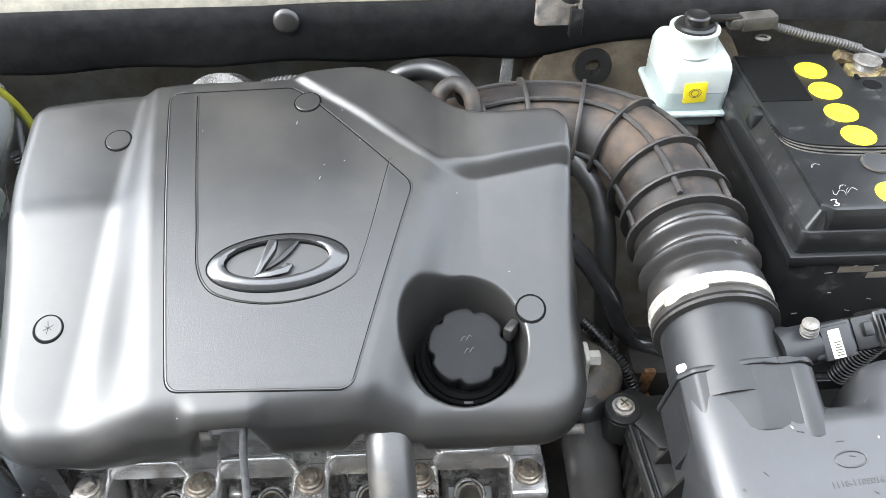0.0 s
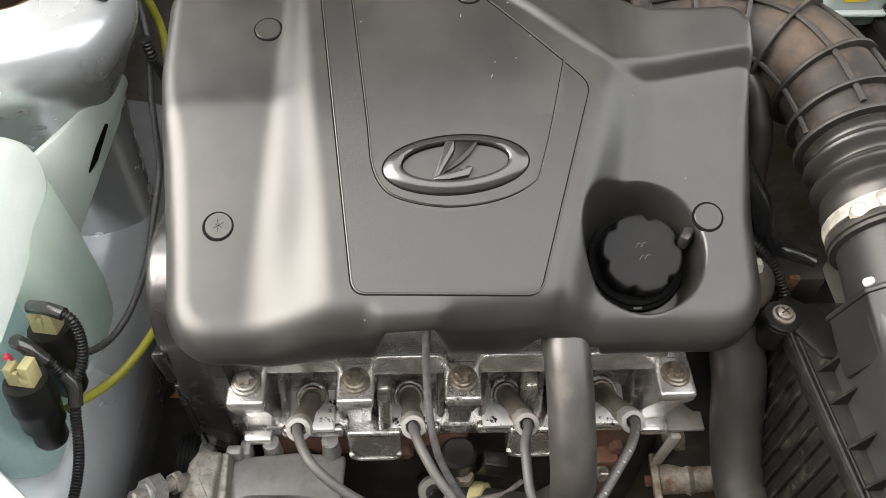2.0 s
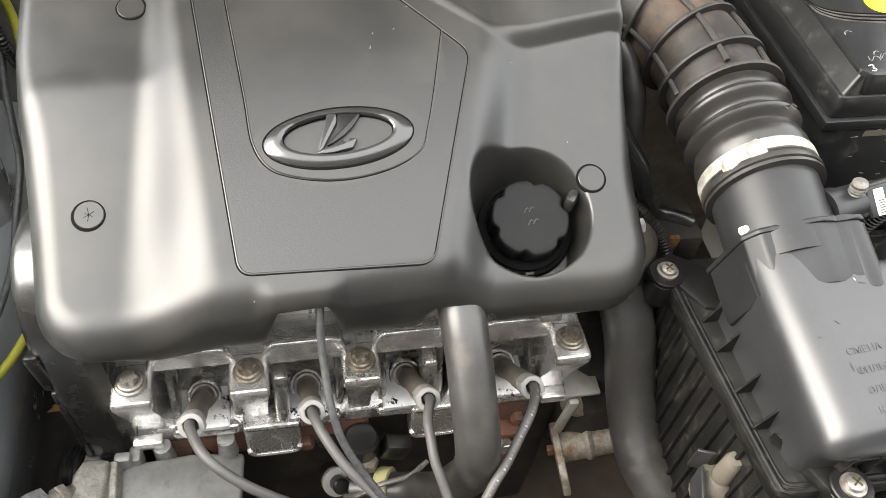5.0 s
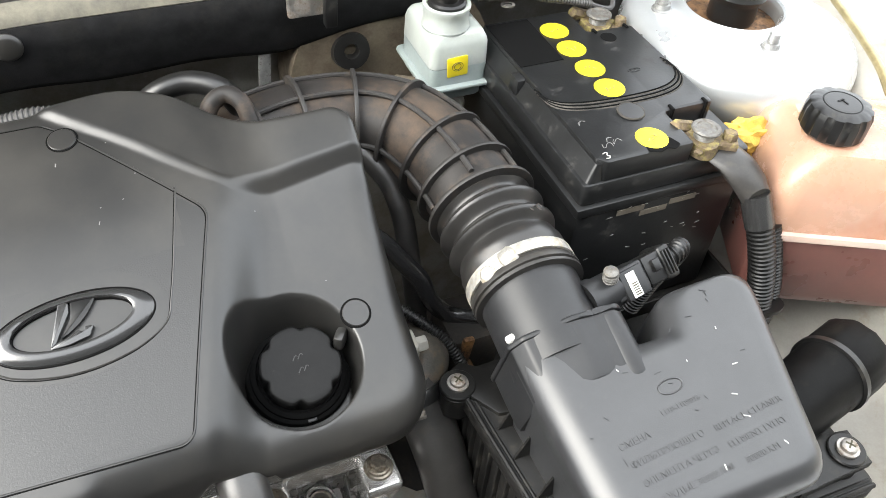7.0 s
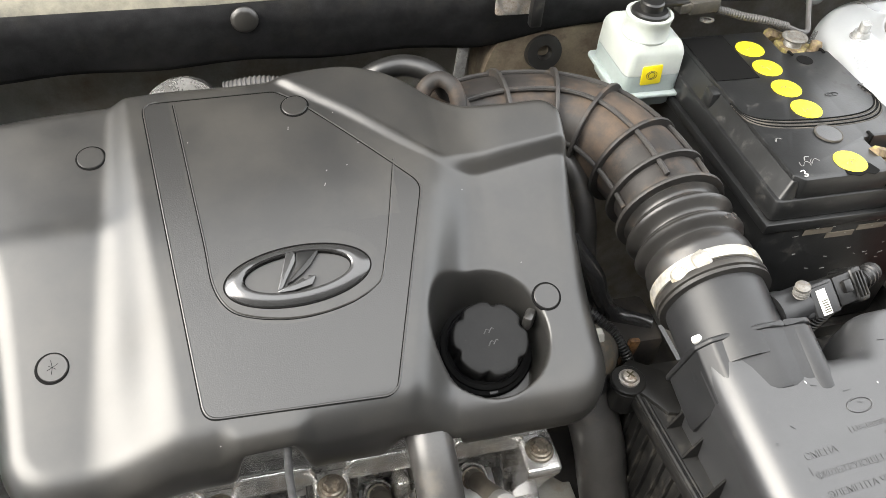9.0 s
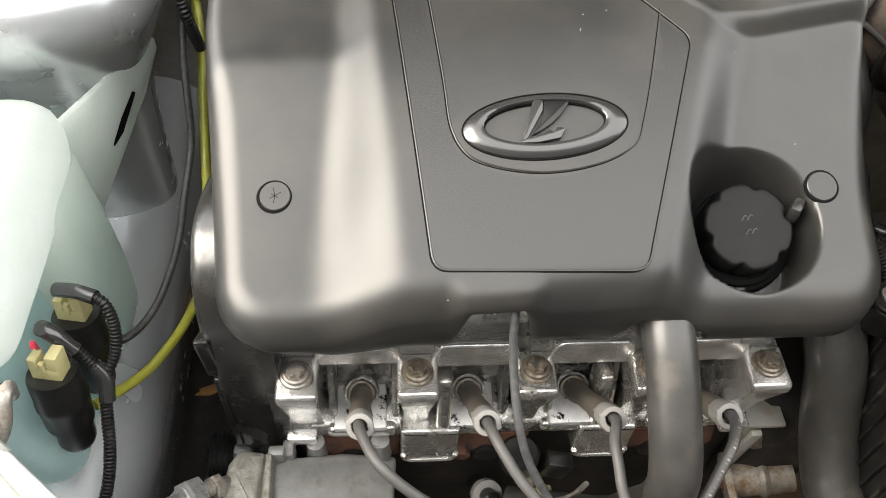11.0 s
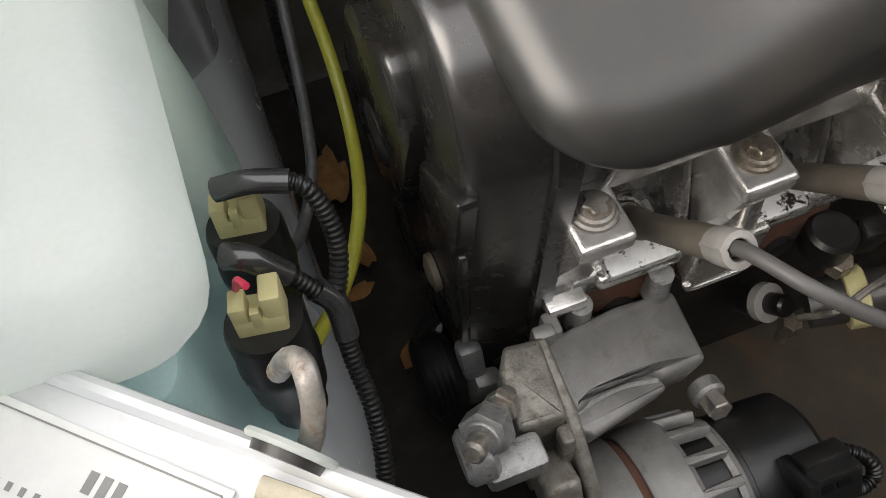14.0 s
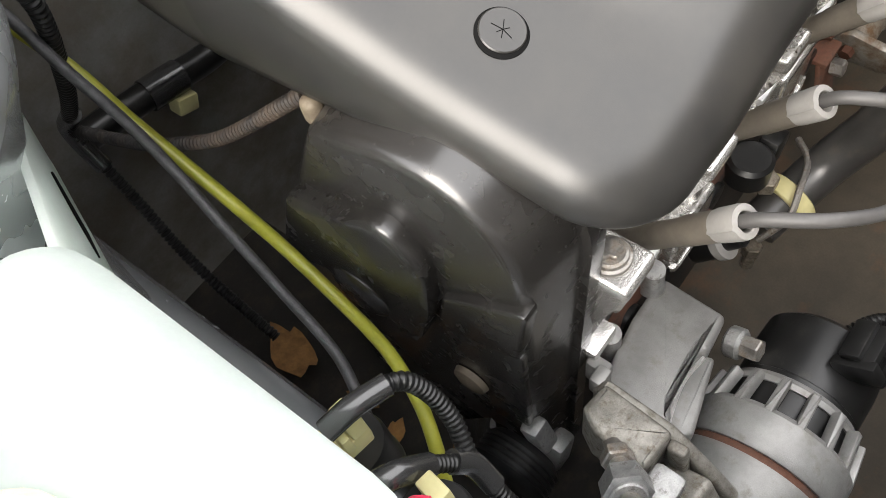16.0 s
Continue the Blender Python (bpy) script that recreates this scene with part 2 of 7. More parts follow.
NECKBLACK = material("slate_black_plastic", (0.017, 0.0174, 0.0185), 0.40, spread=0.15, size=40, bump=0.10, bump_size=1200, gloss=0.45, dirt=(0.045, 0.044, 0.04), dirt_at=0.74, dirt_size=80)
GREYHOSE = material("greyed_rubber", (0.040, 0.038, 0.036), 0.34, spread=0.2, size=40, bump=0.08, gloss=0.7, dirt=(0.085, 0.074, 0.058), dirt_at=0.66, dirt_size=28)
BLACKHOSE = material("clean_black_rubber", (0.012, 0.0118, 0.0115), 0.34, spread=0.2, size=50, bump=0.08, gloss=0.65, dirt=(0.05, 0.044, 0.036), dirt_at=0.74, dirt_size=40)
WIRE = material("grey_lead_rubber", (0.075, 0.072, 0.070), 0.5, spread=0.1, size=50, bump=0.05)
CABLE = material("braided_cable_sheath", (0.055, 0.055, 0.056), 0.42, spread=0.3, size=200, fine=1500, bump=0.5, bump_size=1800)
BOOT = material("grey_boot_rubber", (0.135, 0.118, 0.095), 0.55, spread=0.15, size=60, bump=0.08)
COLLAR = material("pale_silicone", (0.29, 0.28, 0.265), 0.45, spread=0.08, size=80, bump=0.08)
ALLOY = material("cast_aluminium", (0.74, 0.735, 0.72), 0.34, 0.65, spread=0.2, size=50, fine=800, bump=0.3, bump_size=900, dirt=(0.10, 0.08, 0.06), dirt_at=0.68, dirt_size=40, dirt_soft=0.10, dirt_rough=0.5)
OILY = material("oily_aluminium", (0.66, 0.645, 0.61), 0.20, 0.80, coat=0.5, spread=0.18, size=60, fine=900, bump=0.30, bump_size=500, dirt=(0.028, 0.019, 0.012), dirt_at=0.60, dirt_size=55, dirt_soft=0.06, dirt_rough=0.22)
PADMETAL = material("bright_machined_aluminium", (0.77, 0.755, 0.73), 0.22, 0.76, coat=0.5, spread=0.16, size=70, fine=1000, bump=0.45, bump_size=650, dirt=(0.035, 0.024, 0.016), dirt_at=0.69, dirt_size=70, dirt_soft=0.03, dirt_rough=0.25)
SEATMETAL = material("blotched_bright_aluminium", (0.86, 0.86, 0.85), 0.32, 0.50, spread=0.10, size=90, fine=1300, bump=0.6, bump_size=900, dirt=(0.015, 0.011, 0.008), dirt_at=0.60, dirt_size=75, dirt_soft=0.02, dirt_rough=0.2)
GRIMY = material("grimy_cast_recess", (0.50, 0.485, 0.46), 0.27, 0.85, spread=0.3, size=50, fine=700, bump=0.4, bump_size=600, dirt=(0.016, 0.012, 0.009), dirt_at=0.60, dirt_size=45, dirt_soft=0.08, dirt_rough=0.22)
SILVER = material("silver_metallic_paint", (0.66, 0.685, 0.70), 0.27, 0.62, spread=0.05, size=9, bump=0.02, coat=0.3, dirt=(0.36, 0.31, 0.22), dirt_at=0.80, dirt_size=14)
DUCT = material("dull_black_plastic", (0.006, 0.006, 0.006), 0.45, spread=0.2, size=50, bump=0.1, gloss=0.08, dirt=(0.02, 0.018, 0.015), dirt_at=0.68, dirt_size=40)
DULL = material("dull_grey_casting", (0.42, 0.42, 0.41), 0.42, 0.70, spread=0.2, size=130, fine=900, bump=0.7, bump_size=800, dirt=(0.08, 0.066, 0.05), dirt_at=0.64, dirt_size=130, dirt_soft=0.10)
CASTING = material("smooth_grey_casting", (0.28, 0.275, 0.265), 0.45, 0.45, spread=0.14, size=60, fine=1200, bump=0.35, bump_size=1400, dirt=(0.16, 0.145, 0.12), dirt_at=0.68, dirt_size=70, dirt_soft=0.14)
PITTED = material("pitted_pale_casting", (0.28, 0.265, 0.235), 0.42, 0.45, spread=0.22, size=120, fine=900, bump=0.8, bump_size=500, dirt=(0.13, 0.105, 0.075), dirt_at=0.60, dirt_size=170, dirt_soft=0.10)
STEEL = material("worn_steel", (0.42, 0.40, 0.37), 0.42, 0.85, spread=0.2, size=120, bump=0.15, dirt=(0.12, 0.075, 0.04), dirt_at=0.58, dirt_size=120)
BRONZED = material("tarnished_bolt_steel", (0.31, 0.275, 0.225), 0.34, 0.8, spread=0.25, size=150, bump=0.15, dirt=(0.10, 0.06, 0.035), dirt_at=0.60, dirt_size=160)
RUST = material("rusty_iron", (0.19, 0.078, 0.046), 0.85, 0.1, spread=0.35, size=40, bump=0.6, dirt=(0.05, 0.035, 0.028), dirt_at=0.52, dirt_size=40)
OCHRE = material("ochre_rusted_steel", (0.19, 0.095, 0.035), 0.6, 0.1, spread=0.4, size=45, bump=0.3, dirt=(0.028, 0.018, 0.013), dirt_at=0.52, dirt_size=60, dirt_soft=0.08)
OCHRE_PIPE = material("tarnished_yellow_metal", (0.36, 0.30, 0.16), 0.4, 0.5, spread=0.2, size=60, bump=0.1)
# Dirty iron, its colours darkened further for the shade deep in the bay
IRON = material("dirty_shade_dark_iron", (0.022, 0.019, 0.016), 0.75, 0.1, spread=0.35, size=35, bump=0.5, dirt=(0.060, 0.044, 0.031), dirt_at=0.62, dirt_size=35)
PAINT = material("silver_car_paint", (0.70, 0.71, 0.71), 0.34, 0.35, spread=0.04, size=8, fine=1500, bump=0.02, coat=0.5, dirt=(0.35, 0.30, 0.23), dirt_at=0.74, dirt_size=12, dirt_soft=0.2)
RAIL = material("shaded_silver_paint", (0.60, 0.625, 0.65), 0.26, 0.55, spread=0.05, size=9, bump=0.02, coat=0.3, dirt=(0.16, 0.15, 0.13), dirt_at=0.78, dirt_size=20)
ZINC = material("worn_zinc_band", (0.46, 0.445, 0.41), 0.40, 0.55, spread=0.25, size=160, bump=0.7, bump_size=420, dirt=(0.36, 0.31, 0.22), dirt_at=0.56, dirt_size=130, dirt_soft=0.08)
DUSTPAINT = material("dusty_silver_paint", (0.40, 0.385, 0.345), 0.55, 0.25, spread=0.12, size=14, bump=0.1, dirt=(0.27, 0.215, 0.14), dirt_at=0.68, dirt_size=24, dirt_soft=0.14)
# Silver body paint with shade darkened into its base, plus brown patches
SHADEPAINT = material("shade_dark_body_paint", (0.16, 0.16, 0.155), 0.55, 0.2, spread=0.2, size=14, bump=0.1, dirt=(0.10, 0.08, 0.055), dirt_at=0.55, dirt_size=14, dirt_soft=0.15)
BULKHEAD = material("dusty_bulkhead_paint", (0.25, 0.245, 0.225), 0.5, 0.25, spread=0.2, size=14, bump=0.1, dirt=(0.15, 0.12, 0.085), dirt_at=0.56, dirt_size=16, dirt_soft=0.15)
BOTTLE = material("pale_green_polythene", (0.925, 0.985, 0.935), 0.36, spread=0.05, size=9, bump=0.05, thin=0.70, gloss=0.4)
FLUID = material("blue_green_filled_polythene", (0.76, 0.955, 0.945), 0.34, spread=0.08, size=9, bump=0.05, thin=0.70, gloss=0.45)
NATURAL = material("milky_polythene", (0.43, 0.46, 0.43), 0.34, spread=0.06, size=30, bump=0.05, under=0.4)
FROST = material("frosted_reservoir_plastic", (0.32, 0.37, 0.36), 0.3, spread=0.08, size=25, bump=0.05, under=0.35)
PINK = material("stained_pink_polythene", (0.47, 0.285, 0.20), 0.25, spread=0.10, size=14, bump=0.06, under=0.5, gloss=0.6, dirt=(0.40, 0.20, 0.13), dirt_at=0.6, dirt_size=12)
PALEPINK = material("pale_pink_polythene", (0.62, 0.47, 0.40), 0.3, spread=0.08, size=30, bump=0.05, under=0.3)
COOLANT = material("red_brown_coolant_plastic", (0.185, 0.080, 0.068), 0.28, spread=0.18, size=14, bump=0.05, under=0.3)
YELLOW = material("yellow_sticker", (0.85, 0.68, 0.02), 0.4, spread=0.04, bump=0)
FADED = material("faded_grey_print", (0.25, 0.25, 0.24), 0.5, spread=0.1, bump=0)
INK = material("dark_print", (0.05, 0.045, 0.02), 0.5, spread=0.05, bump=0)
WHITE = material("white_print", (0.75, 0.75, 0.72), 0.5, spread=0.05, bump=0)
DUSTBLACK = material("dusty_black_plastic", (0.022, 0.021, 0.019), 0.5, spread=0.2, size=60, bump=0.1, gloss=0.4, dirt=(0.10, 0.09, 0.075), dirt_at=0.56, dirt_size=60, dirt_soft=0.2)
BATTERY = material("battery_case_plastic", (0.012, 0.0125, 0.013), 0.36, spread=0.2, size=50, bump=0.12, dirt=(0.07, 0.066, 0.06), dirt_at=0.70, dirt_size=50)
FILTER = material("airbox_plastic", (0.028, 0.0285, 0.030), 0.34, specks=45.0, spread=0.12, size=30, bump=0.10, bump_size=1200, gloss=0.8, dirt=(0.055, 0.054, 0.05), dirt_at=0.74, dirt_size=70)
TUB = material("matte_black_tray_plastic", (0.010, 0.0098, 0.0094), 0.42, spread=0.25, size=30, bump=0.15, bump_size=900, gloss=0.36, dirt=(0.045, 0.04, 0.032), dirt_at=0.66, dirt_size=60)
STAINED = material("stained_pale_casting", (0.33, 0.31, 0.27), 0.42, 0.45, spread=0.25, size=50, fine=500, bump=0.4, bump_size=500, dirt=(0.15, 0.085, 0.04), dirt_at=0.52, dirt_size=55)
GRUBBY = material("grubby_grey_casting", (0.070, 0.063, 0.052), 0.55, 0.15, spread=0.3, size=60, bump=0.5, bump_size=500, dirt=(0.12, 0.085, 0.048), dirt_at=0.62, dirt_size=60)
# Dusty beige paint, its base darkened for the shade round the servo
SERVO = material("shade_dark_dusty_beige", (0.165, 0.135, 0.095), 0.6, 0.1, spread=0.25, size=25, bump=0.2, dirt=(0.07, 0.05, 0.035), dirt_at=0.58, dirt_size=30)
LEADGREY = material("dull_lead", (0.16, 0.155, 0.145), 0.5, 0.3, spread=0.25, size=200, bump=0.3, dirt=(0.10, 0.08, 0.05), dirt_at=0.6, dirt_size=150)
WALL = material("unseen_wall_grey", (0.055, 0.055, 0.054), 0.8, spread=0.15, size=2, bump=0.2)
FELT = material("black_fibre_mat", (0.016, 0.016, 0.0165), 0.8, spread=0.3, size=60, fine=900, bump=0.5, bump_size=900, gloss=0.15, dirt=(0.028, 0.026, 0.022), dirt_at=0.66, dirt_size=14)
SEAL = material("dusty_rubber_seal", (0.075, 0.072, 0.062), 0.6, spread=0.25, size=30, bump=0.2, dirt=(0.27, 0.25, 0.19), dirt_at=0.50, dirt_size=40, dirt_soft=0.25)
BEIGE = material("dirty_beige_rubber", (0.50, 0.45, 0.34), 0.6, spread=0.15, size=40, bump=0.15, dirt=(0.24, 0.20, 0.13), dirt_at=0.62, dirt_size=40)
PALECAP = material("pale_yellow_plastic", (0.80, 0.78, 0.55), 0.45, spread=0.05, size=30, bump=0.05, under=0.3)
GREEN = material("yellow_green_hose", (0.30, 0.30, 0.035), 0.35, spread=0.15, size=25, bump=0.05, under=0.2)
CREAM = material("cream_plug_plastic", (0.50, 0.455, 0.23), 0.4, spread=0.08, size=60, bump=0.05)
REDWIRE = material("red_wire", (0.65, 0.04, 0.09), 0.4, spread=0.05, bump=0)
FOAM = material("yellow_foam", (0.75, 0.50, 0.10), 0.9, spread=0.25, size=120, bump=1.0, bump_size=300)
CORRODED = material("corroded_terminal", (0.20, 0.15, 0.095), 0.7, 0.4, spread=0.35, size=160, bump=0.8, dirt=(0.38, 0.33, 0.10), dirt_at=0.60, dirt_size=120)
LEAF = material("dry_leaf", (0.30, 0.15, 0.05), 0.7, spread=0.3, size=90, bump=0.3)
ASPHALT = material("asphalt", (0.05, 0.05, 0.05), 0.85, spread=0.3, size=3, fine=200, bump=0.5)
TRAY = material("dusty_undertray", (0.085, 0.069, 0.050), 0.8, spread=0.25, size=14, bump=0.3, dirt=(0.16, 0.085, 0.045), dirt_at=0.66, dirt_size=12)
HOODPAD = material("bonnet_underside", (0.20, 0.20, 0.20), 0.6, 0.1, spread=0.12, size=6, bump=0.1)

# ---- the setting ----
def slab(name, lo, hi, mat, label, category, bevel=0.004):
    lo, hi = Vector(lo), Vector(hi)
    size, mid = hi - lo, (hi + lo) / 2
    return tagged(part(name, box(*size, bevel, Matrix.Translation(mid)), mat, None), label, category, kind="structure")


def sheet(fn, us, vs):
    """A grid of points fn(u, v)."""
    bm = bmesh.new()
    grid = [[bm.verts.new(fn(u, v)) for v in vs] for u in us]
    for a, b in zip(grid, grid[1:]):
        for k in range(len(vs) - 1):
            bm.faces.new((a[k], a[k + 1], b[k + 1], b[k]))
    return bm


def curve_through(keys):
    """A smooth function through (x, y) pairs."""
    xs, ys = [k[0] for k in keys], [k[1] for k in keys]
    slopes = []
    for k in range(len(xs)):
        if k in (0, len(xs) - 1):
            a, b = (0, 1) if k == 0 else (-2, -1)
            slopes.append((ys[b] - ys[a]) / (xs[b] - xs[a]))
        else:
            s, t = (ys[k] - ys[k - 1]) / (xs[k] - xs[k - 1]), (ys[k + 1] - ys[k]) / (xs[k + 1] - xs[k])
            slopes.append(0.0 if s * t <= 0 else 2 * s * t / (s + t))

    def value(x):
        x = np.clip(x, xs[0], xs[-1])
        k = np.clip(np.searchsorted(xs, x, side="right") - 1, 0, len(xs) - 2)
        x0, x1 = np.take(xs, k), np.take(xs, k + 1)
        h = x1 - x0
        t = (x - x0) / h
        y0, y1, m0, m1 = np.take(ys, k), np.take(ys, k + 1), np.take(slopes, k), np.take(slopes, k + 1)
        return y0 * (1 + 2 * t) * (1 - t) ** 2 + m0 * h * t * (1 - t) ** 2 + y1 * t * t * (3 - 2 * t) + m1 * h * t * t * (t - 1)
    return value


def spaced(a, b, n):
    return [a + (b - a) * k / n for k in range(n + 1)]


tagged(part("ground", moved(sheet(lambda u, v: (u, v, 0), spaced(-60, 60, 12), spaced(-60, 60, 12)), Matrix.Identity(4)), ASPHALT, None), "grey asphalt ground under the car", "ground", kind="structure")

# Undertray below the engine
slab("undertray", (-0.46, -0.10, 0.24), (0.62, 0.72, 0.255), TRAY, "dusty brown undertray below the engine", "undertray")

# Dark sheet added to stand in for the shaded depth beside the engine
slab("splash_shield", (-0.46, -0.02, 0.425), (-0.285, 0.74, 0.432), IRON, "dusty black sheet beside the engine, added for the shaded depth", "splash shield")

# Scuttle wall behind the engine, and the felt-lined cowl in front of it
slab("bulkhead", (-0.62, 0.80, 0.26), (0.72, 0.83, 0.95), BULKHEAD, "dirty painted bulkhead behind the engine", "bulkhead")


def cowl_point(u, v):
    bow = 0.03 * (u / 0.6) ** 2
    low = 0.880 + 0.02 * max(0.0, (u - 0.12) / 0.12) if u > 0.12 else 0.880
    prof = [(0.775, low - 0.006), (0.732, low), (0.728, low + 0.006), (0.722, 0.925), (0.722, 0.944), (0.730, 0.950), (0.80, 0.952)]
    y, z = prof[v]
    return (u, y - bow, z + 0.002 * math.sin(u * 40) * (1 if v in (1, 2) else 0))


tagged(part("cowl_panel", sheet(cowl_point, spaced(-0.62, 0.68, 90), range(7)), FELT, None, sharp=60), "black fibre cowl panel below the windscreen", "cowl panel", kind="structure")


def seal_point(u, v):
    prof = [(0.728, 0.949), (0.724, 0.956), (0.728, 0.966), (0.738, 0.971), (0.752, 0.968), (0.756, 0.975), (0.768, 0.981), (0.785, 0.982), (0.80, 0.98)]
    y, z = prof[v]
    return (u, y - 0.03 * (u / 0.6) ** 2, z - 0.009 - 0.022 * max(0.0, -0.08 - u))


tagged(part("cowl_rubber", sheet(seal_point, spaced(-0.62, 0.68, 60), range(3, 9)), RUBBER, None, sharp=50), "black rubber bulb seal above the cowl", "seal", kind="structure")
tagged(part("cowl_seal", sheet(seal_point, spaced(-0.62, 0.68, 60), range(4)), SEAL, None, sharp=50), "dusty black rubber seal along the cowl", "seal", kind="structure")
slab("scuttle", (-0.62, 0.79, 0.975), (0.70, 1.25, 0.99), SHADEPAINT, "dark painted scuttle under the windscreen", "scuttle")

# Raised bonnet over the rear of the bay
tagged(part("bonnet", box(1.30, 0.92, 0.025, 0.008, Matrix.Translation((0.04, 0.80, 1.46)) @ Matrix.Rotation(radians(-80), 4, "X")), HOODPAD, None), "raised bonnet with grey painted underside", "bonnet", kind="structure")


# Inner wings: top flange, rounded shoulder, wall, chassis rail
def wing(side, name, mat, reach=(-0.12, 0.80)):
    prof = [(0.66, 0.93), (0.60, 0.925), (0.56, 0.905), (0.54, 0.86), (0.53, 0.70), (0.50, 0.638), (0.455, 0.631), (0.436, 0.625), (0.424, 0.616), (0.416, 0.604), (0.410, 0.585), (0.408, 0.560), (0.412, 0.52), (0.425, 0.48), (0.44, 0.26)]
    shift = 0.0 if side < 0 else 0.09

    def place(u, v):
        x, z = prof[v]
        return (side * (x + shift), u, z)
    return tagged(part(name, sheet(place, spaced(*reach, 40), range(len(prof))), mat, None, sharp=70), "silver painted inner wing with chassis rail", "inner wing", kind="structure")


wing(-1, "inner_wing_left", RAIL, (-0.12, 0.80))
wing(1, "inner_wing_right", DUSTPAINT)

# Unseen wall, added to cut low sky light and reflections from the front
slab("wall_behind", (-7.0, -2.75, 0.0), (7.0, -2.55, 4.0), WALL, "unseen dark grey wall, added to block light from the front", "wall")

# Unseen front panel, added to darken the lower bay and its reflections
slab("front_panel", (-0.75, 0.02, 0.26), (0.85, 0.06, 0.715), SHADEPAINT, "unseen dark front panel, added to shade the lower bay", "front panel")

# ---- engine cover ----
def blend(a, b, x):
    t = np.clip((x - a) / (b - a), 0, 1)
    return t * t * (3 - 2 * t)


left_field = curve_through([(0.31, 0.8035), (0.345, 0.8150), (0.38, 0.8260), (0.42, 0.8405), (0.495, 0.8755), (0.510, 0.8815), (0.525, 0.885), (0.576, 0.8985), (0.65, 0.918)])
panel_field = curve_through([(0.31, 0.834), (0.346, 0.849), (0.39, 0.867), (0.435, 0.884), (0.52, 0.911), (0.60, 0.928), (0.65, 0.934)])
right_field = curve_through([(0.31, 0.818), (0.364, 0.834), (0.406, 0.850), (0.435, 0.8625), (0.46, 0.875), (0.48, 0.887), (0.503, 0.9025), (0.60, 0.950)])
WELL = (0.038, 0.393)
step_foot = curve_through([(-0.12, 0.632), (-0.08, 0.5945), (-0.042, 0.5605), (-0.018, 0.5370), (0.008, 0.5145), (0.024, 0.5050), (0.036, 0.5040), (0.055, 0.5030), (0.085, 0.5032), (0.13, 0.5035)])
step_crest = curve_through([(-0.12, 0.640), (-0.08, 0.6060), (-0.039, 0.5705), (-0.0125, 0.5455), (0.009, 0.5245), (0.022, 0.5165), (0.032, 0.5155), (0.050, 0.5140), (0.085, 0.5130), (0.13, 0.5115)])
bar_height = curve_through([(-0.12, 0.938), (-0.08, 0.9350), (-0.039, 0.9310), (-0.0125, 0.9265), (0.010, 0.9220), (0.025, 0.9180), (0.042, 0.9170), (0.078, 0.9235), (0.1125, 0.9305), (0.13, 0.934)])
bar_slope = curve_through([(-0.12, 0.20), (-0.04, 0.22), (0.03, 0.22), (0.07, 0.35), (0.13, 0.33)])
rear_line = curve_through([(-0.34, 0.628), (-0.20, 0.632), (-0.10, 0.622), (-0.05, 0.620), (-0.015, 0.610), (0.025, 0.580), (0.060, 0.558), (0.085, 0.552), (0.13, 0.546)])


def ease(a, b, x):
    t = np.clip((x - a) / (b - a), 0, 1)
    return t**3 * (t * (6 * t - 15) + 10)


def seam_left(y):
    return -0.176 - 0.0305 * (y - 0.352) / 0.259


def seam_right(y):
    return np.where(y > 0.491, 0.0 - (y - 0.491) * 0.98, -0.046 + 0.046 * np.clip((y - 0.341) / 0.15, -1, 1))


def crown(x, y, well=True):
    """The height of the cover's upper side."""
    x, y = np.asarray(x, float), np.asarray(y, float)
    front = np.clip((0.62 - y) / 0.27, 0, 1)
    top = seam_left(y) - 0.010
    foot = top - 0.015 - 0.056 * front
    z = left_field(y) - 0.7 * np.clip(-0.235 - x, 0, 1) ** 2
    t = np.clip((x - foot + 0.004) / (top - foot + 0.006), 0, 1)
    w = 0.55 * t * t * (3 - 2 * t) + 0.45 * t**3 * (t * (6 * t - 15) + 10)
    z = z * (1 - w) + (panel_field(y) + 0.09 * (x + 0.1)) * w
    edge = np.where(y > 0.491, (y - 0.491) * 0.1, seam_right(y)) + 0.006
    w = blend(edge, edge + 0.040, x)
    z = z * (1 - w) + (right_field(y) + 0.22 * np.clip(x - 0.05, 0, 1) * blend(0.40, 0.50, y)) * w
    # the raised step: a short steep face, a rounded crest, a slope up to the rear
    low, high = step_foot(x), step_crest(x)
    q = np.clip((y - low) / (high - low), 0, 1)
    w = (0.5 * q + 0.5 * q * q * (3 - 2 * q)) * blend(-0.112, -0.084, x)
    z = z * (1 - w) + (bar_height(x) + bar_slope(x) * np.clip(y - high, 0, 1)) * w
    if well:
        a = np.hypot((x - 0.034) / 0.0440, (y - 0.3905) / 0.0435)
        w = ease(1.10, 0.84, a)
        z = z * (1 - w) + (0.796 + 0.22 * (y - WELL[1])) * w
    return z


X_LEFT, X_RIGHT, Y_FRONT, R_FRONT, R_REAR = -0.332, 0.124, 0.331, 0.040, 0.018


def left_side(y):
    return X_LEFT + 0.09 * np.clip(0.55 - y, 0, 1)


def pull_in(front, rear):
    """How far a rounded corner draws the side in, at these distances from the front and the rear."""
    f, r = np.clip(R_FRONT - front, 0, R_FRONT), np.clip(R_REAR - rear, 0, R_REAR)
    return R_FRONT - np.sqrt(R_FRONT**2 - f * f) + R_REAR - np.sqrt(R_REAR**2 - r * r)


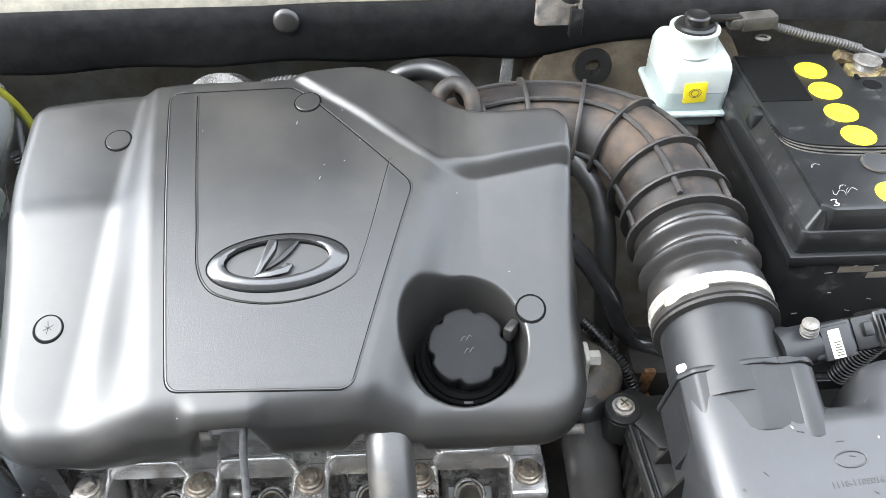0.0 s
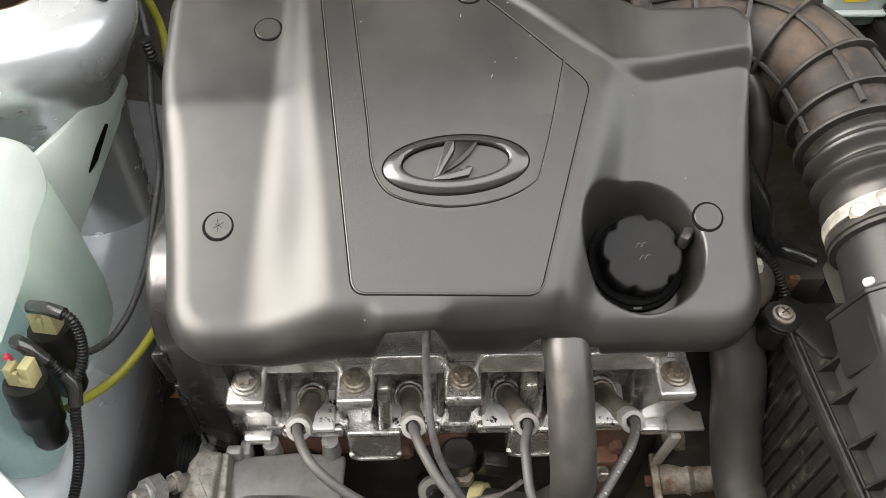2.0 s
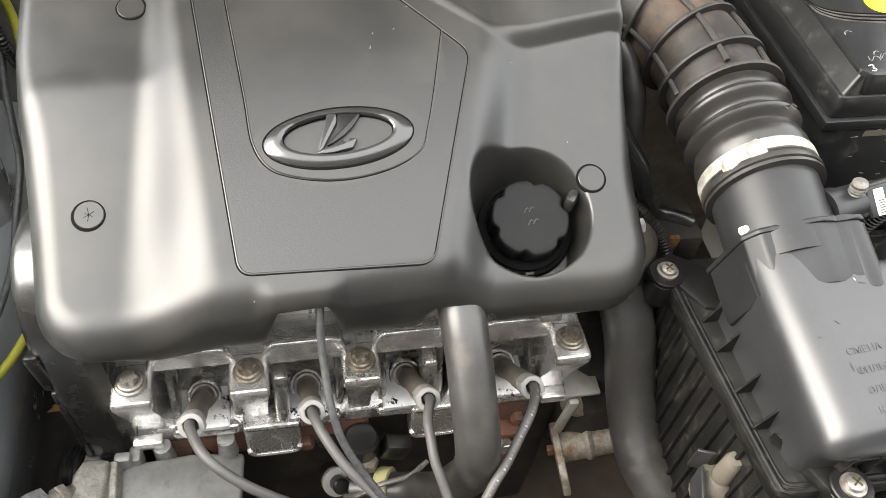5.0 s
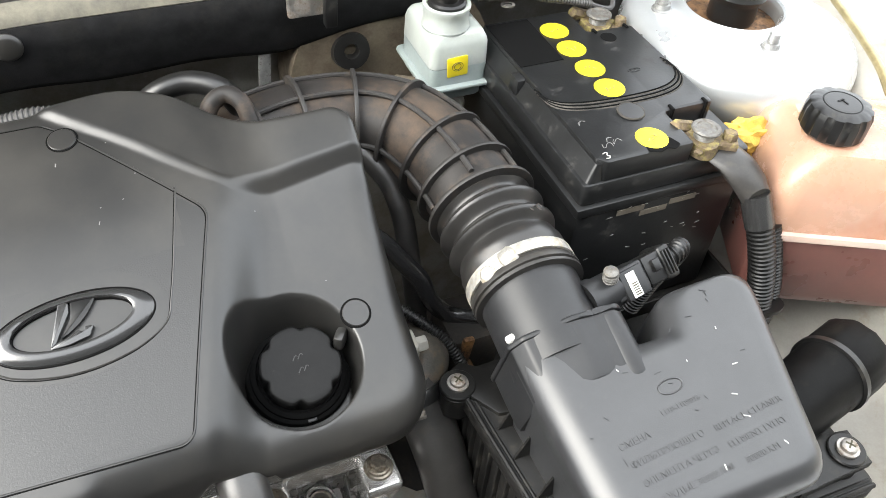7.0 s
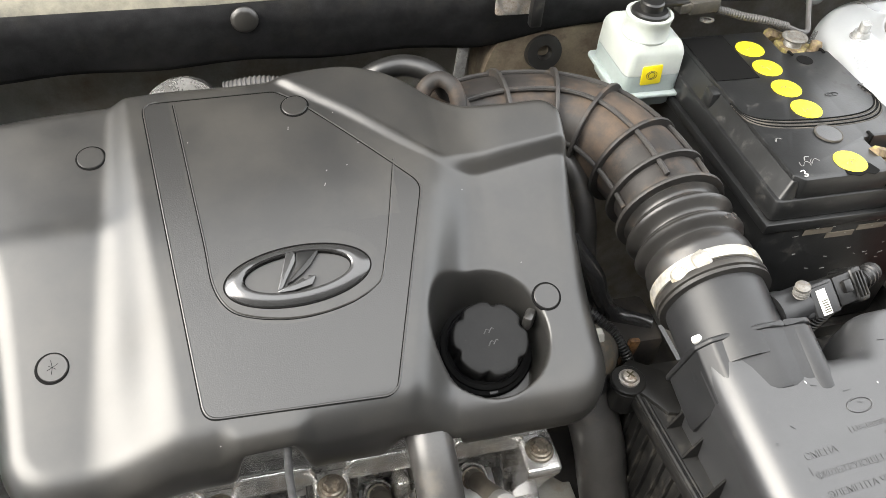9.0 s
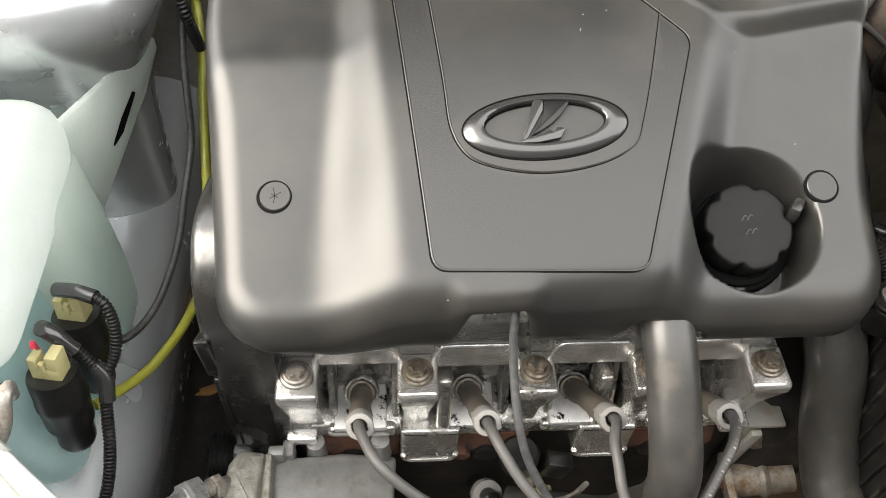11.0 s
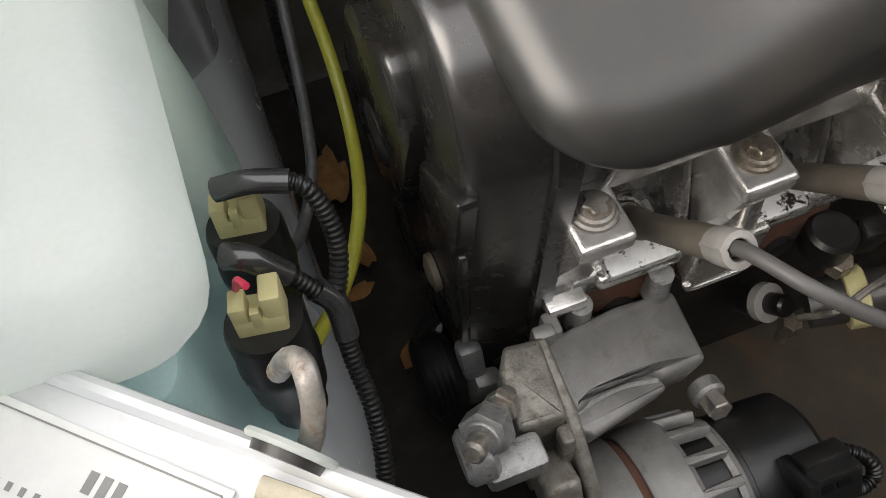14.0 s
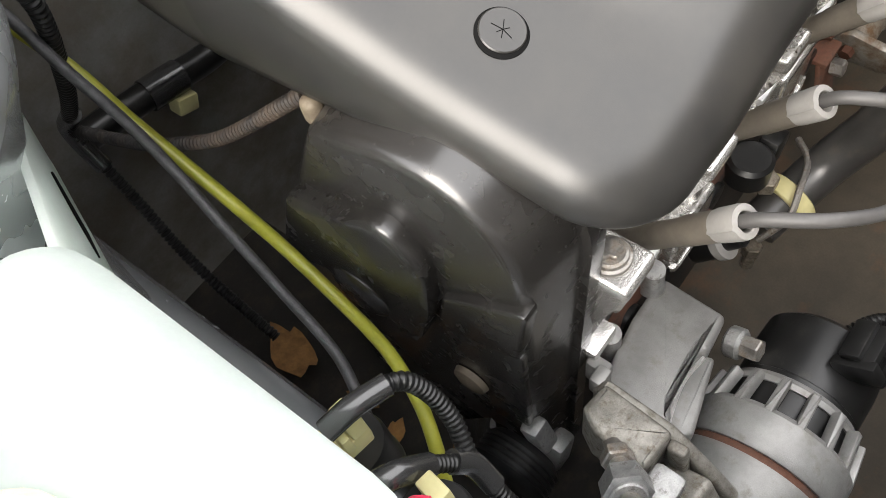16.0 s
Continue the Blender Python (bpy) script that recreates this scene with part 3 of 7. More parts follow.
def inward(x, y):
    """The distance inward from the cover's outline, in plan."""
    dx = np.minimum(x - left_side(y), X_RIGHT - x)
    front, rear = y - Y_FRONT, rear_line(x) - y
    r = np.where(front < rear, R_FRONT, R_REAR)
    dy = np.minimum(front, rear)
    corner = r - np.hypot(np.clip(r - dx, 0, None), np.clip(r - dy, 0, None))
    return np.clip(np.where((dx < r) & (dy < r), corner, np.minimum(dx, dy)), 0, None)


side_lip = curve_through([(0.33, 0.776), (0.36, 0.775), (0.372, 0.775), (0.385, 0.779), (0.397, 0.787), (0.41, 0.796), (0.428, 0.804), (0.48, 0.802), (0.56, 0.806), (0.63, 0.82)])


def notch_arch(x):
    """The arched cut-out for the cable in the front rim: 1 inside, 0 outside."""
    return blend(-0.164, -0.149, x) * blend(-0.106, -0.122, x)


def lip(x, y):
    """The height of the cover's lower rim."""
    low = 0.778 + 0.0080 * blend(-0.050, 0.0, x) - 0.002 * blend(-0.235, -0.285, x)
    side = blend(-0.262, -0.292, x) * blend(0.331, 0.342, y)
    low = low * (1 - side) + side_lip(y) * side + 0.036 * blend(0.40, 0.60, y) * (1 - side)
    low2 = low + 0.055 * notch_arch(x) + 0.030 * blend(-0.058, -0.041, x) * blend(0.005, -0.005, x)
    return np.where(y < 0.36, low2, low)


def crowded(n, ends, share):
    """Numbers from 0 to 1, closer together near both ends."""
    k = np.arange(ends) / ends
    head = share * (1 - np.cos(k * math.pi / 2))
    return np.r_[head, np.linspace(share, 1 - share, n), 1 - head[::-1]]


def cover_shell():
    us, vs = crowded(260, 14, 0.05), crowded(150, 20, 0.12)
    nu, nv = len(us), len(vs)
    u, v = np.meshgrid(us, vs, indexing="ij")
    y = Y_FRONT + v * np.where(u < 0.5, rear_line(X_LEFT) - Y_FRONT, rear_line(X_RIGHT) - Y_FRONT)
    yl = Y_FRONT + v * (rear_line(X_LEFT) - Y_FRONT)
    yr = Y_FRONT + v * (rear_line(X_RIGHT) - Y_FRONT)
    xl = left_side(yl) + pull_in(yl - Y_FRONT, rear_line(X_LEFT) - yl)
    xr = X_RIGHT - pull_in(yr - Y_FRONT, rear_line(X_RIGHT) - yr)
    x = xl + u * (xr - xl)
    y = Y_FRONT + v * (rear_line(x) - Y_FRONT)
    d = inward(x, y)
    d[0, :] = d[-1, :] = 0
    d[:, 0] = d[:, -1] = 0
    z = crown(x, y)
    back = blend(0.47, 0.54, y)
    re = 0.022 - back * (0.009 + 0.007 * blend(-0.16, -0.05, x))
    re = re * (1 - 0.50 * blend(0.356, 0.336, y) * blend(-0.170, -0.152, x) * blend(-0.102, -0.118, x))
    a = np.clip(1 - d / re, 0, 1)
    z = z - re * 0.9 * (1 - np.sqrt(np.clip(1 - a * a, 0, 1)))
    verts = np.stack([x, y, z], -1).reshape(-1, 3).tolist()
    at = np.arange(nu * nv).reshape(nu, nv)
    quads = np.stack([at[:-1, :-1], at[1:, :-1], at[1:, 1:], at[:-1, 1:]], -1).reshape(-1, 4)
    faces = quads.tolist()
    # the skirt, drawn in towards its lower rim
    rim = [int(q) for q in (*at[:, 0], *at[-1, 1:], *at[-2::-1, -1], *at[0, -2:0:-1])]
    before, rows = rim, 8
    count = len(rim)
    for j in range(1, rows + 1):
        now, t = [], j / rows
        for k, q in enumerate(rim):
            px, py, pz = verts[q]
            ax, ay, _ = verts[rim[(k + 2) % count]]
            bx, by, _ = verts[rim[k - 2]]
            n = max(math.hypot(ax - bx, ay - by), 1e-9)
            ox, oy = (ay - by) / n, -(ax - bx) / n
            low = min(float(lip(np.float64(px), np.float64(py))), pz - 0.002)
            deep = (pz - low) / 0.045
            tuck = float(blend(-0.235, -0.295, np.float64(px)) * blend(0.44, 0.39, np.float64(py)))
            grow = (0.0022 * math.sin(t * 2.2) - 0.0035 * t**4) * min(1, deep) - 0.024 * tuck * t**1.6 - 0.011 * float(blend(0.42, 0.36, np.float64(py))) * t**2 * min(1, deep)
            now.append(len(verts))
            verts.append([px + ox * grow, py + oy * grow, pz + (low - pz) * t])
        for k in range(count):
            m = (k + 1) % count
            faces.append([before[m], before[k], now[k], now[m]])
        before = now
    me = bpy.data.meshes.new("shell")
    me.from_pydata(verts, [], faces)
    mid = np.array([np.mean([verts[i] for i in f], 0) for f in faces[: len(quads)]])
    inside = (mid[:, 0] > seam_left(mid[:, 1]) + 0.001) & (mid[:, 0] < seam_right(mid[:, 1]) - 0.001) & (mid[:, 1] > 0.3475 - 0.07 * (mid[:, 0] + 0.107))
    smooth_part = (mid[:, 1] > 0.470) & (mid[:, 0] > seam_left(mid[:, 1]) + 0.022) & (mid[:, 0] < -0.02)
    oval = ((mid[:, 0] + 0.101) / 0.060) ** 2 + ((mid[:, 1] - 0.437) / 0.034) ** 2 < 1
    slot = (inside & ~smooth_part & ~oval).astype(int)
    me.polygons.foreach_set("material_index", np.r_[slot, np.zeros(len(faces) - len(quads), int)].tolist())
    me.polygons.foreach_set("use_smooth", [True] * len(faces))
    me.update()
    return me


def on_cover(x, y, lift=0.0):
    return Vector((x, y, float(crown(x, y, False)) + lift))


def cover_frame(x, y, lift=0.0):
    """A pose on the cover's upper side: z along its normal, y uphill."""
    e = 0.006
    a = on_cover(x + e, y) - on_cover(x - e, y)
    b = on_cover(x, y + e) - on_cover(x, y - e)
    nrm = a.cross(b).normalized()
    a = a.normalized()
    b = nrm.cross(a)
    m = Matrix((a, b, nrm)).transposed().to_4x4()
    return Matrix.Translation(on_cover(x, y) + nrm * lift) @ m


engine_cover = thing("engine_cover", (-0.10, 0.45, 0.79), "grey satin plastic engine cover on top of the engine", "engine cover")
shell = link_mesh("shell", cover_shell(), [COVER, LEATHER], engine_cover)
thick = shell.modifiers.new("wall", "SOLIDIFY")
thick.thickness, thick.offset = 0.003, -1.0


def seam(points, radius=0.0008):
    line = []
    for a, b in zip(points, points[1:]):
        n = max(1, round(math.hypot(b[0] - a[0], b[1] - a[1]) / 0.003))
        line += [(a[0] + (b[0] - a[0]) * k / n, a[1] + (b[1] - a[1]) * k / n) for k in range(n)]
    line.append(points[-1])
    return tube([on_cover(*p, -0.0001) for p in line], radius, 6, 0.0025)


def seam_pair(points, radius=0.00052):
    """A groove: a dark line and, beside it, the bright rounded lip."""
    dark = part("panel_seam", seam(points, radius), SEAM, engine_cover, "dark seam round the grained panel")
    part("seam_lip", seam([(p[0] + 0.0011, p[1] + 0.0009) for p in points], radius * 1.5), COVER, dark)


outer = rounded([(-0.206, 0.6125), (-0.176, 0.3515), (-0.047, 0.3425), (0.0, 0.491), (-0.0845, 0.5905), (-0.100, 0.604), (-0.125, 0.606)], [0.010, 0.012, 0.012, 0.016, 0.004, 0.012, 0.02], 8)
outer = [(p[0], p[1]) for p in outer]
seam_pair(outer + outer[:1])
inner = [(-0.181, 0.606), (-0.1715, 0.524), (-0.1655, 0.473), (-0.1620, 0.440), (-0.1530, 0.4215), (-0.1376, 0.4125), (-0.1125, 0.4065), (-0.088, 0.406), (-0.0636, 0.4105), (-0.0453, 0.4205), (-0.0385, 0.4365), (-0.0307, 0.463), (-0.0173, 0.516)]
inner = [(p.x, p.y) for p in glide([(q[0], q[1], 0) for q in inner], 0.004)]
seam_pair(inner, 0.00045)

for x, y, star in ((-0.2465, 0.5765, False), (-0.0852, 0.5840, False), (-0.277, 0.4195, True), (0.0850, 0.4110, False)):
    m = cover_frame(x, y, 0.0)
    if x == -0.0852:
        m = Matrix.Translation(m.translation) @ cover_frame(-0.125, 0.575).to_3x3().to_4x4()
    sunk = m @ Matrix.Translation((0.0008, 0.0003, 0.0)) if star else m
    hole = lathe([(0.0, 0.0006), (0.0112, 0.0006), (0.0116, 0.0004), (0.0117, -0.001)], 40, m)
    plug_ = part("fastener_plug", lathe([(0.0102, -0.002), (0.0102, 0.0010), (0.0097, 0.0015), (0.0, 0.0016)], 40, sunk), COVER, engine_cover, "round plastic fastener plug" + (" with a star-shaped slit" if star else ""))
    part("plug_rim", hole, SEAM, plug_)
    if star:
        cuts = [box(0.00035, n, 0.0006, 0, sunk @ Matrix.Rotation(radians(a), 4, "Z") @ Matrix.Translation((0, n / 2, 0.0014))) for a, n in ((10, 0.0055), (62, 0.0030), (115, 0.0040), (170, 0.0050), (235, 0.0030), (300, 0.0045))]
        part("slit", joined(*cuts), SEAM, plug_)

# pale specks of dust on the cover
for x, y, n, a in ((-0.093, 0.562, 0.0032, 80), (-0.072, 0.504, 0.0026, 70), (-0.056, 0.571, 0.0010, 0), (-0.041, 0.537, 0.0009, 0), (-0.053, 0.518, 0.0012, 20), (-0.069, 0.516, 0.0012, 40), (0.034, 0.492, 0.0011, 0), (0.071, 0.438, 0.0009, 30)):
    part("dust_speck", box(n, 0.0006, 0.0003, 0, cover_frame(x, y, 0.0001) @ Matrix.Rotation(radians(a), 4, "Z")), FADED, engine_cover)

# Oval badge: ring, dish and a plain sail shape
m = cover_frame(-0.1015, 0.4365, 0.0)


def oval_ring(a, b, width, rise, m, steps=56):
    bm = bmesh.new()
    prof = [(-width / 2, -0.001), (-width * 0.42, rise * 0.6), (-width * 0.15, rise), (width * 0.2, rise * 0.92), (width * 0.42, rise * 0.5), (width / 2, -0.001)]
    rings = []
    for k in range(steps):
        t = 2 * math.pi * k / steps
        c, s = math.cos(t), math.sin(t)
        nx, ny = b * c, a * s
        n = math.hypot(nx, ny)
        rings.append([bm.verts.new((a * c + nx / n * q, b * s + ny / n * q, z)) for q, z in prof])
    for k in range(steps):
        p, q = rings[k], rings[(k + 1) % steps]
        for j in range(len(prof) - 1):
            bm.faces.new((p[j], q[j], q[j + 1], p[j + 1]))
    return moved(bm, m)


def badge_ring(steps=72):
    """The wide oval ring: highest at its inner rim, sloping outward, broader below than above."""
    prof = ((1.0, -0.001), (1.0, 0.0006), (0.94, 0.0012), (0.70, 0.0029), (0.40, 0.0041), (0.12, 0.0043), (0.0, 0.0034), (0.0, -0.001))
    bm = bmesh.new()
    rings = []
    for k in range(steps):
        t = 2 * math.pi * k / steps
        far, near = Vector((0.0522, 0.0228)), Vector((0.0390, 0.0152))
        a, b = Vector((far.x * math.cos(t), far.y * math.sin(t))), Vector((near.x * math.cos(t), near.y * math.sin(t) + 0.0014))
        rings.append([bm.verts.new((*(b + (a - b) * q), z)) for q, z in prof])
    for k in range(steps):
        p, q = rings[k], rings[(k + 1) % steps]
        for j in range(len(prof) - 1):
            bm.faces.new((p[j], q[j], q[j + 1], p[j + 1]))
    return moved(bm, m)


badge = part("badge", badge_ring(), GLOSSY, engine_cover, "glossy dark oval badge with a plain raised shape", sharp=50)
part("badge_rim", oval_ring(0.0530, 0.0236, 0.0011, 0.0006, m), SEAM, badge)
part("badge_rim", oval_ring(0.0384, 0.0146, 0.0008, 0.0012, m @ Matrix.Translation((0, 0.0014, 0))), SEAM, badge)
blade = [(-0.0163, -0.0120), (-0.0060, 0.0176), (-0.0020, 0.0180), (0.0004, 0.0160), (-0.0004, 0.0100), (-0.0088, -0.0037), (-0.0120, -0.0092)]
sail = [(0.0014, 0.0178), (0.0183, 0.0172), (0.0154, 0.0124), (0.0100, 0.0055), (0.0038, 0.0), (-0.0046, -0.0050), (-0.0096, -0.0072), (-0.0010, 0.0055)]
tail = [(-0.0163, -0.0124), (-0.0046, -0.0128), (0.0088, -0.0106), (0.0108, -0.0069), (0.0129, -0.0037), (0.0071, -0.0028), (0.0058, -0.0064), (0.0025, -0.0040), (-0.0025, -0.0069), (-0.0150, -0.0092)]
for poly, high, mat in ((blade, 0.0040, GLOSSY), (sail, 0.0026, BLACK), (tail, 0.0034, GLOSSY)):
    part("badge_shape", prism(rounded(poly, 0.0010, 3), high, 0.0007, m), mat, badge)

# Oil filler cap in its well
m = Matrix.Translation((WELL[0] - 0.001, 0.4045, 0.8095)) @ Matrix.Rotation(radians(25), 4, "X")
oil_cap = thing("oil_filler_cap", m.translation, "matt black fluted oil filler cap set in the cover", "oil cap")


def flutes(a, z):
    k = 0.5 + 0.5 * math.cos(6 * a + 1.57 + math.pi)
    return 1.0 - (0.115 * (k ** 6) if 0.004 < z < 0.02685 else 0.0)


knob = part("knob", lathe([(0.0292, 0.004), (0.0303, 0.008), (0.0303, 0.0230), (0.0299, 0.0252), (0.0291, 0.0263), (0.0280, 0.0268), (0.0240, 0.0269), (0.0180, 0.0270), (0.0, 0.0270)], 144, m, flutes), CAP, oil_cap)
marks = [tube([m @ Vector((x + 0.0022 * math.cos(q), y + 0.0022 * math.sin(1.6 * q), 0.0270)) for q in (0.2, 1.2, 2.3, 3.4)], 0.00045, 5, 0.0015) for x, y in ((0.001, 0.006), (-0.003, 0.0055), (-0.001, -0.004), (0.003, -0.0035))]
part("embossed_mark", joined(*marks), FILTER_MARK, knob, "small worn embossed mark")
part("collar", lathe([(0.0405, -0.020), (0.0405, -0.001), (0.0390, 0.0015), (0.0362, 0.0025), (0.0358, 0.0052), (0.0340, 0.0062), (0.0318, 0.0062), (0.0312, 0.0045), (0.028, 0.0045), (0.028, -0.012)], 56, m), SEAM, oil_cap)
part("collar_tooth", box(0.007, 0.003, 0.003, 0.0006, m @ Matrix.Translation((0.0, -0.0375, 0.001))), BLACK, oil_cap)
part("stop_lug", box(0.008, 0.014, 0.014, 0.003, Matrix.Translation((0.0700, 0.4030, 0.838)) @ Matrix.Rotation(radians(-35), 4, "Z")), COVER, engine_cover)

# ---- engine ----
engine = thing("engine", (-0.10, 0.47, 0.40), "dirty four-cylinder engine with an oily aluminium cylinder head", "engine")
BOLT_X = [-0.273 + 0.0903 * k for k in range(5)]
PLUG_X = [-0.228 + 0.0903 * k for k in range(4)]


def across(profile, x0, x1, bevel=0.002):
    """A bar along x whose section is a polygon in (y, z)."""
    m = Matrix.Translation((x0, 0, 0)) @ Matrix(((0, 0, 1, 0), (1, 0, 0, 0), (0, 1, 0, 0), (0, 0, 0, 1)))
    return prism(profile, x1 - x0, bevel, m)


# Head: pocket floor, dark back wall, flange below
part("cylinder_head", across([(0.420, 0.716), (0.414, 0.712), (0.410, 0.690), (0.407, 0.622), (0.402, 0.614), (0.374, 0.610), (0.370, 0.606), (0.370, 0.592), (0.53, 0.592), (0.53, 0.716)], -0.289, 0.105, 0.002), GRIMY, engine, "oily cast aluminium cylinder head")
part("rocker_cover", across([(0.406, 0.714), (0.403, 0.734), (0.408, 0.748), (0.416, 0.752), (0.424, 0.770), (0.44, 0.774), (0.52, 0.774), (0.52, 0.714)], -0.290, 0.103, 0.003), ALLOY, engine, "cast aluminium rocker cover")
part("rocker_cover_step", joined(across([(0.398, 0.7375), (0.398, 0.7415), (0.412, 0.7415), (0.412, 0.7375)], -0.288, 0.10, 0.001), across([(0.404, 0.754), (0.404, 0.7575), (0.43, 0.7575), (0.43, 0.754)], -0.283, 0.097, 0.001), across([(0.411, 0.764), (0.411, 0.768), (0.43, 0.768), (0.43, 0.764)], -0.283, 0.097, 0.001)), ALLOY, engine)
# cast rail between the bosses: a bright rounded nose over a grey face
for k, (a, b) in enumerate(zip(BOLT_X, BOLT_X[1:])):
    low = 0.700 if k == 0 else 0.694
    rail = part("head_rail", across([(0.418, 0.719), (0.383, 0.719), (0.3775, 0.7165), (0.376, 0.711), (0.379, low - 0.006), (0.386, low - 0.012), (0.418, low - 0.012)], a + 0.013, b - 0.013, 0.004), PADMETAL, engine)
    arch = [(a + 0.0125, 0.380, 0.694), (a + 0.0145, 0.3785, 0.708), (a + 0.0205, 0.3785, 0.7165), (a + 0.030, 0.3785, 0.7175), (b - 0.030, 0.3785, 0.7175), (b - 0.0205, 0.3785, 0.7165), (b - 0.0145, 0.3785, 0.708), (b - 0.0125, 0.380, 0.694)]
    part("rail_lip", tube(arch, 0.0026, 12, 0.003), PADMETAL, rail)


def boss(x, k):
    """A bolt pillar: square head, leaning front face, drawn in towards its foot."""
    foot = 0.0128 if k in (0, 4) else 0.0095
    secs = ((0.606, foot, 0.373), (0.640, foot + 0.0008, 0.366), (0.682, 0.0136, 0.350), (0.695, 0.0142, 0.347), (0.6985, 0.0142, 0.347))
    body = loft([[(x + sx * w, y, z) for sx, y in ((-1, 0.412), (-1, yf), (1, yf), (1, 0.412))] for z, w, yf in secs])
    sharp = [e for e in body.edges if e.calc_face_angle(0) > radians(40)]
    bmesh.ops.bevel(body, geom=sharp, offset=0.003, segments=3, profile=0.5, affect="EDGES")
    return body


for k, x in enumerate(BOLT_X):
    pillar = part("bolt_boss", boss(x, k), PADMETAL if k in (0, 1, 4) else OILY, engine)
    turn = Matrix.Translation((x, 0.366, 0.7005))
    part("boss_cap", box(0.0312, 0.0385, 0.013, 0.0035, Matrix.Translation((x, 0.3655, 0.6940)), 3), PADMETAL if k in (0, 1, 4) else OILY, pillar)
    part("washer", lathe([(0.0118, 0.0), (0.0126, 0.001), (0.0120, 0.0022), (0.0100, 0.003), (0.0100, 0.0)], 28, turn), BRONZED if k else STEEL, pillar)
    bolt = part("head_bolt", lathe([(0.0102, 0.002), (0.0106, 0.004), (0.0100, 0.0055), (0.0084, 0.0062), (0.0082, 0.0068)], 28, turn), BRONZED if k else STEEL, engine, "tarnished cylinder head bolt with a star socket")
    star = lambda a, z: 1.0 + 0.17 * math.cos(6 * a)
    part("bolt_star", lathe([(0.0062, 0.0055), (0.0062, 0.0100), (0.0054, 0.0108), (0.0, 0.0108)], 36, turn, star), BRONZED if k else STEEL, bolt)

part("bright_tab", box(0.018, 0.020, 0.010, 0.0015, Matrix.Translation((0.0645, 0.3740, 0.7350)) @ Matrix.Rotation(radians(-20), 4, "X")), PADMETAL, engine, "bright steel tab under the cover rim")
part("cover_stud", cylinder(0.0042, 0.024, 0.0008, 16, along((0.106, 0.372, 0.752), (0.140, 0.366, 0.760))), STEEL, engine)

# spark plug pockets: bright flat seats with thin webs beside
for k, x in enumerate(PLUG_X):
    pocket = part("plug_seat", box(0.044, 0.040, 0.008, 0.002, Matrix.Translation((x - 0.001, 0.384, 0.6145)) @ Matrix.Rotation(radians(5), 4, "X")), SEATMETAL, engine)
    part("shelf", box(0.058, 0.012, 0.014, 0.0045, Matrix.Translation((x, 0.371, 0.6030)), 3), OILY, engine)
    nose = along((x, 0.395, 0.620), (x, 0.318, 0.711))
    part("plug_well", lathe([(0.0150, -0.006), (0.0150, 0.0025), (0.0144, 0.0035), (0.0125, 0.0034), (0.0118, 0.001), (0.0118, -0.006)], 32, nose), GRIMY, pocket)
    part("plug_washer", lathe([(0.0100, 0.004), (0.0112, 0.004), (0.0112, 0.0055), (0.0100, 0.0055)], 28, nose), BRONZED, pocket, "bright plug ring")
    part("plug_hexagon", hexagon(0.0098, 0.016, nose), BRONZED, pocket)
    for s, lean in ((-0.025, 0.10), (0.027, -0.12)):
        flip = Matrix(((0, 0, 1, 0), (1, 0, 0, 0), (0, 1, 0, 0), (0, 0, 0, 1)))
        part("web", prism([(0.396, 0.690), (0.408, 0.694), (0.408, 0.612), (0.376, 0.612), (0.374, 0.622)], 0.0070, 0.003, Matrix.Translation((x + s - 0.0018, 0, 0)) @ flip), GRIMY, engine)

# hanging U-shaped lugs, each with a rough rib above
for x, r in ((-0.171, -0.160), (-0.021, -0.030)):
    prof = rounded([(-0.025, 0.024), (-0.025, -0.030), (0.025, -0.030), (0.025, 0.024)], [0.003, 0.012, 0.012, 0.003])
    lug = part("lug", prism(prof, 0.040, 0.004, Matrix.Translation((x, 0.398, 0.592)) @ Matrix.Rotation(radians(90), 4, "X"), 3), OILY, engine)
    rim = [(p[0] + x, 0.3595, p[1] + 0.592) for p in rounded([(-0.0225, 0.016), (-0.0225, -0.0275), (0.0225, -0.0275), (0.0225, 0.016)], [0.003, 0.010, 0.010, 0.003])]
    part("lug_rim", tube(rim[6:-6], 0.0030, 8, 0.003), PADMETAL, lug)
    part("lug_rib", box(0.013, 0.030, 0.104, 0.005, Matrix.Translation((r, 0.378, 0.622)) @ Matrix.Rotation(radians(-9), 4, "X"), 3), OILY, engine)
part("head_foot", box(0.026, 0.020, 0.012, 0.003, Matrix.Translation((-0.278, 0.370, 0.600))), PADMETAL, engine)
part("head_foot", box(0.026, 0.020, 0.012, 0.003, Matrix.Translation((0.092, 0.370, 0.602))), PADMETAL, engine)
for x, w in ((-0.236, 0.026), (-0.193, 0.040), (0.070, 0.024)):
    part("cast_pad", box(w, 0.010, 0.012, 0.002, Matrix.Translation((x, 0.398, 0.731))), PADMETAL, engine)
# raised casting marks along the flange, too worn to read
for x in (-0.215, -0.200, -0.130, -0.095, -0.080, -0.060, -0.045, -0.03, 0.01, 0.03, 0.05):
    part("casting_mark", joined(*[oval_ring(0.0011, 0.0017, 0.0008, 0.0008, Matrix.Translation((x + 0.0048 * j, 0.4025, 0.7245)) @ Matrix.Rotation(radians(80), 4, "X"), 12) for j in range(3)]), PADMETAL, engine)

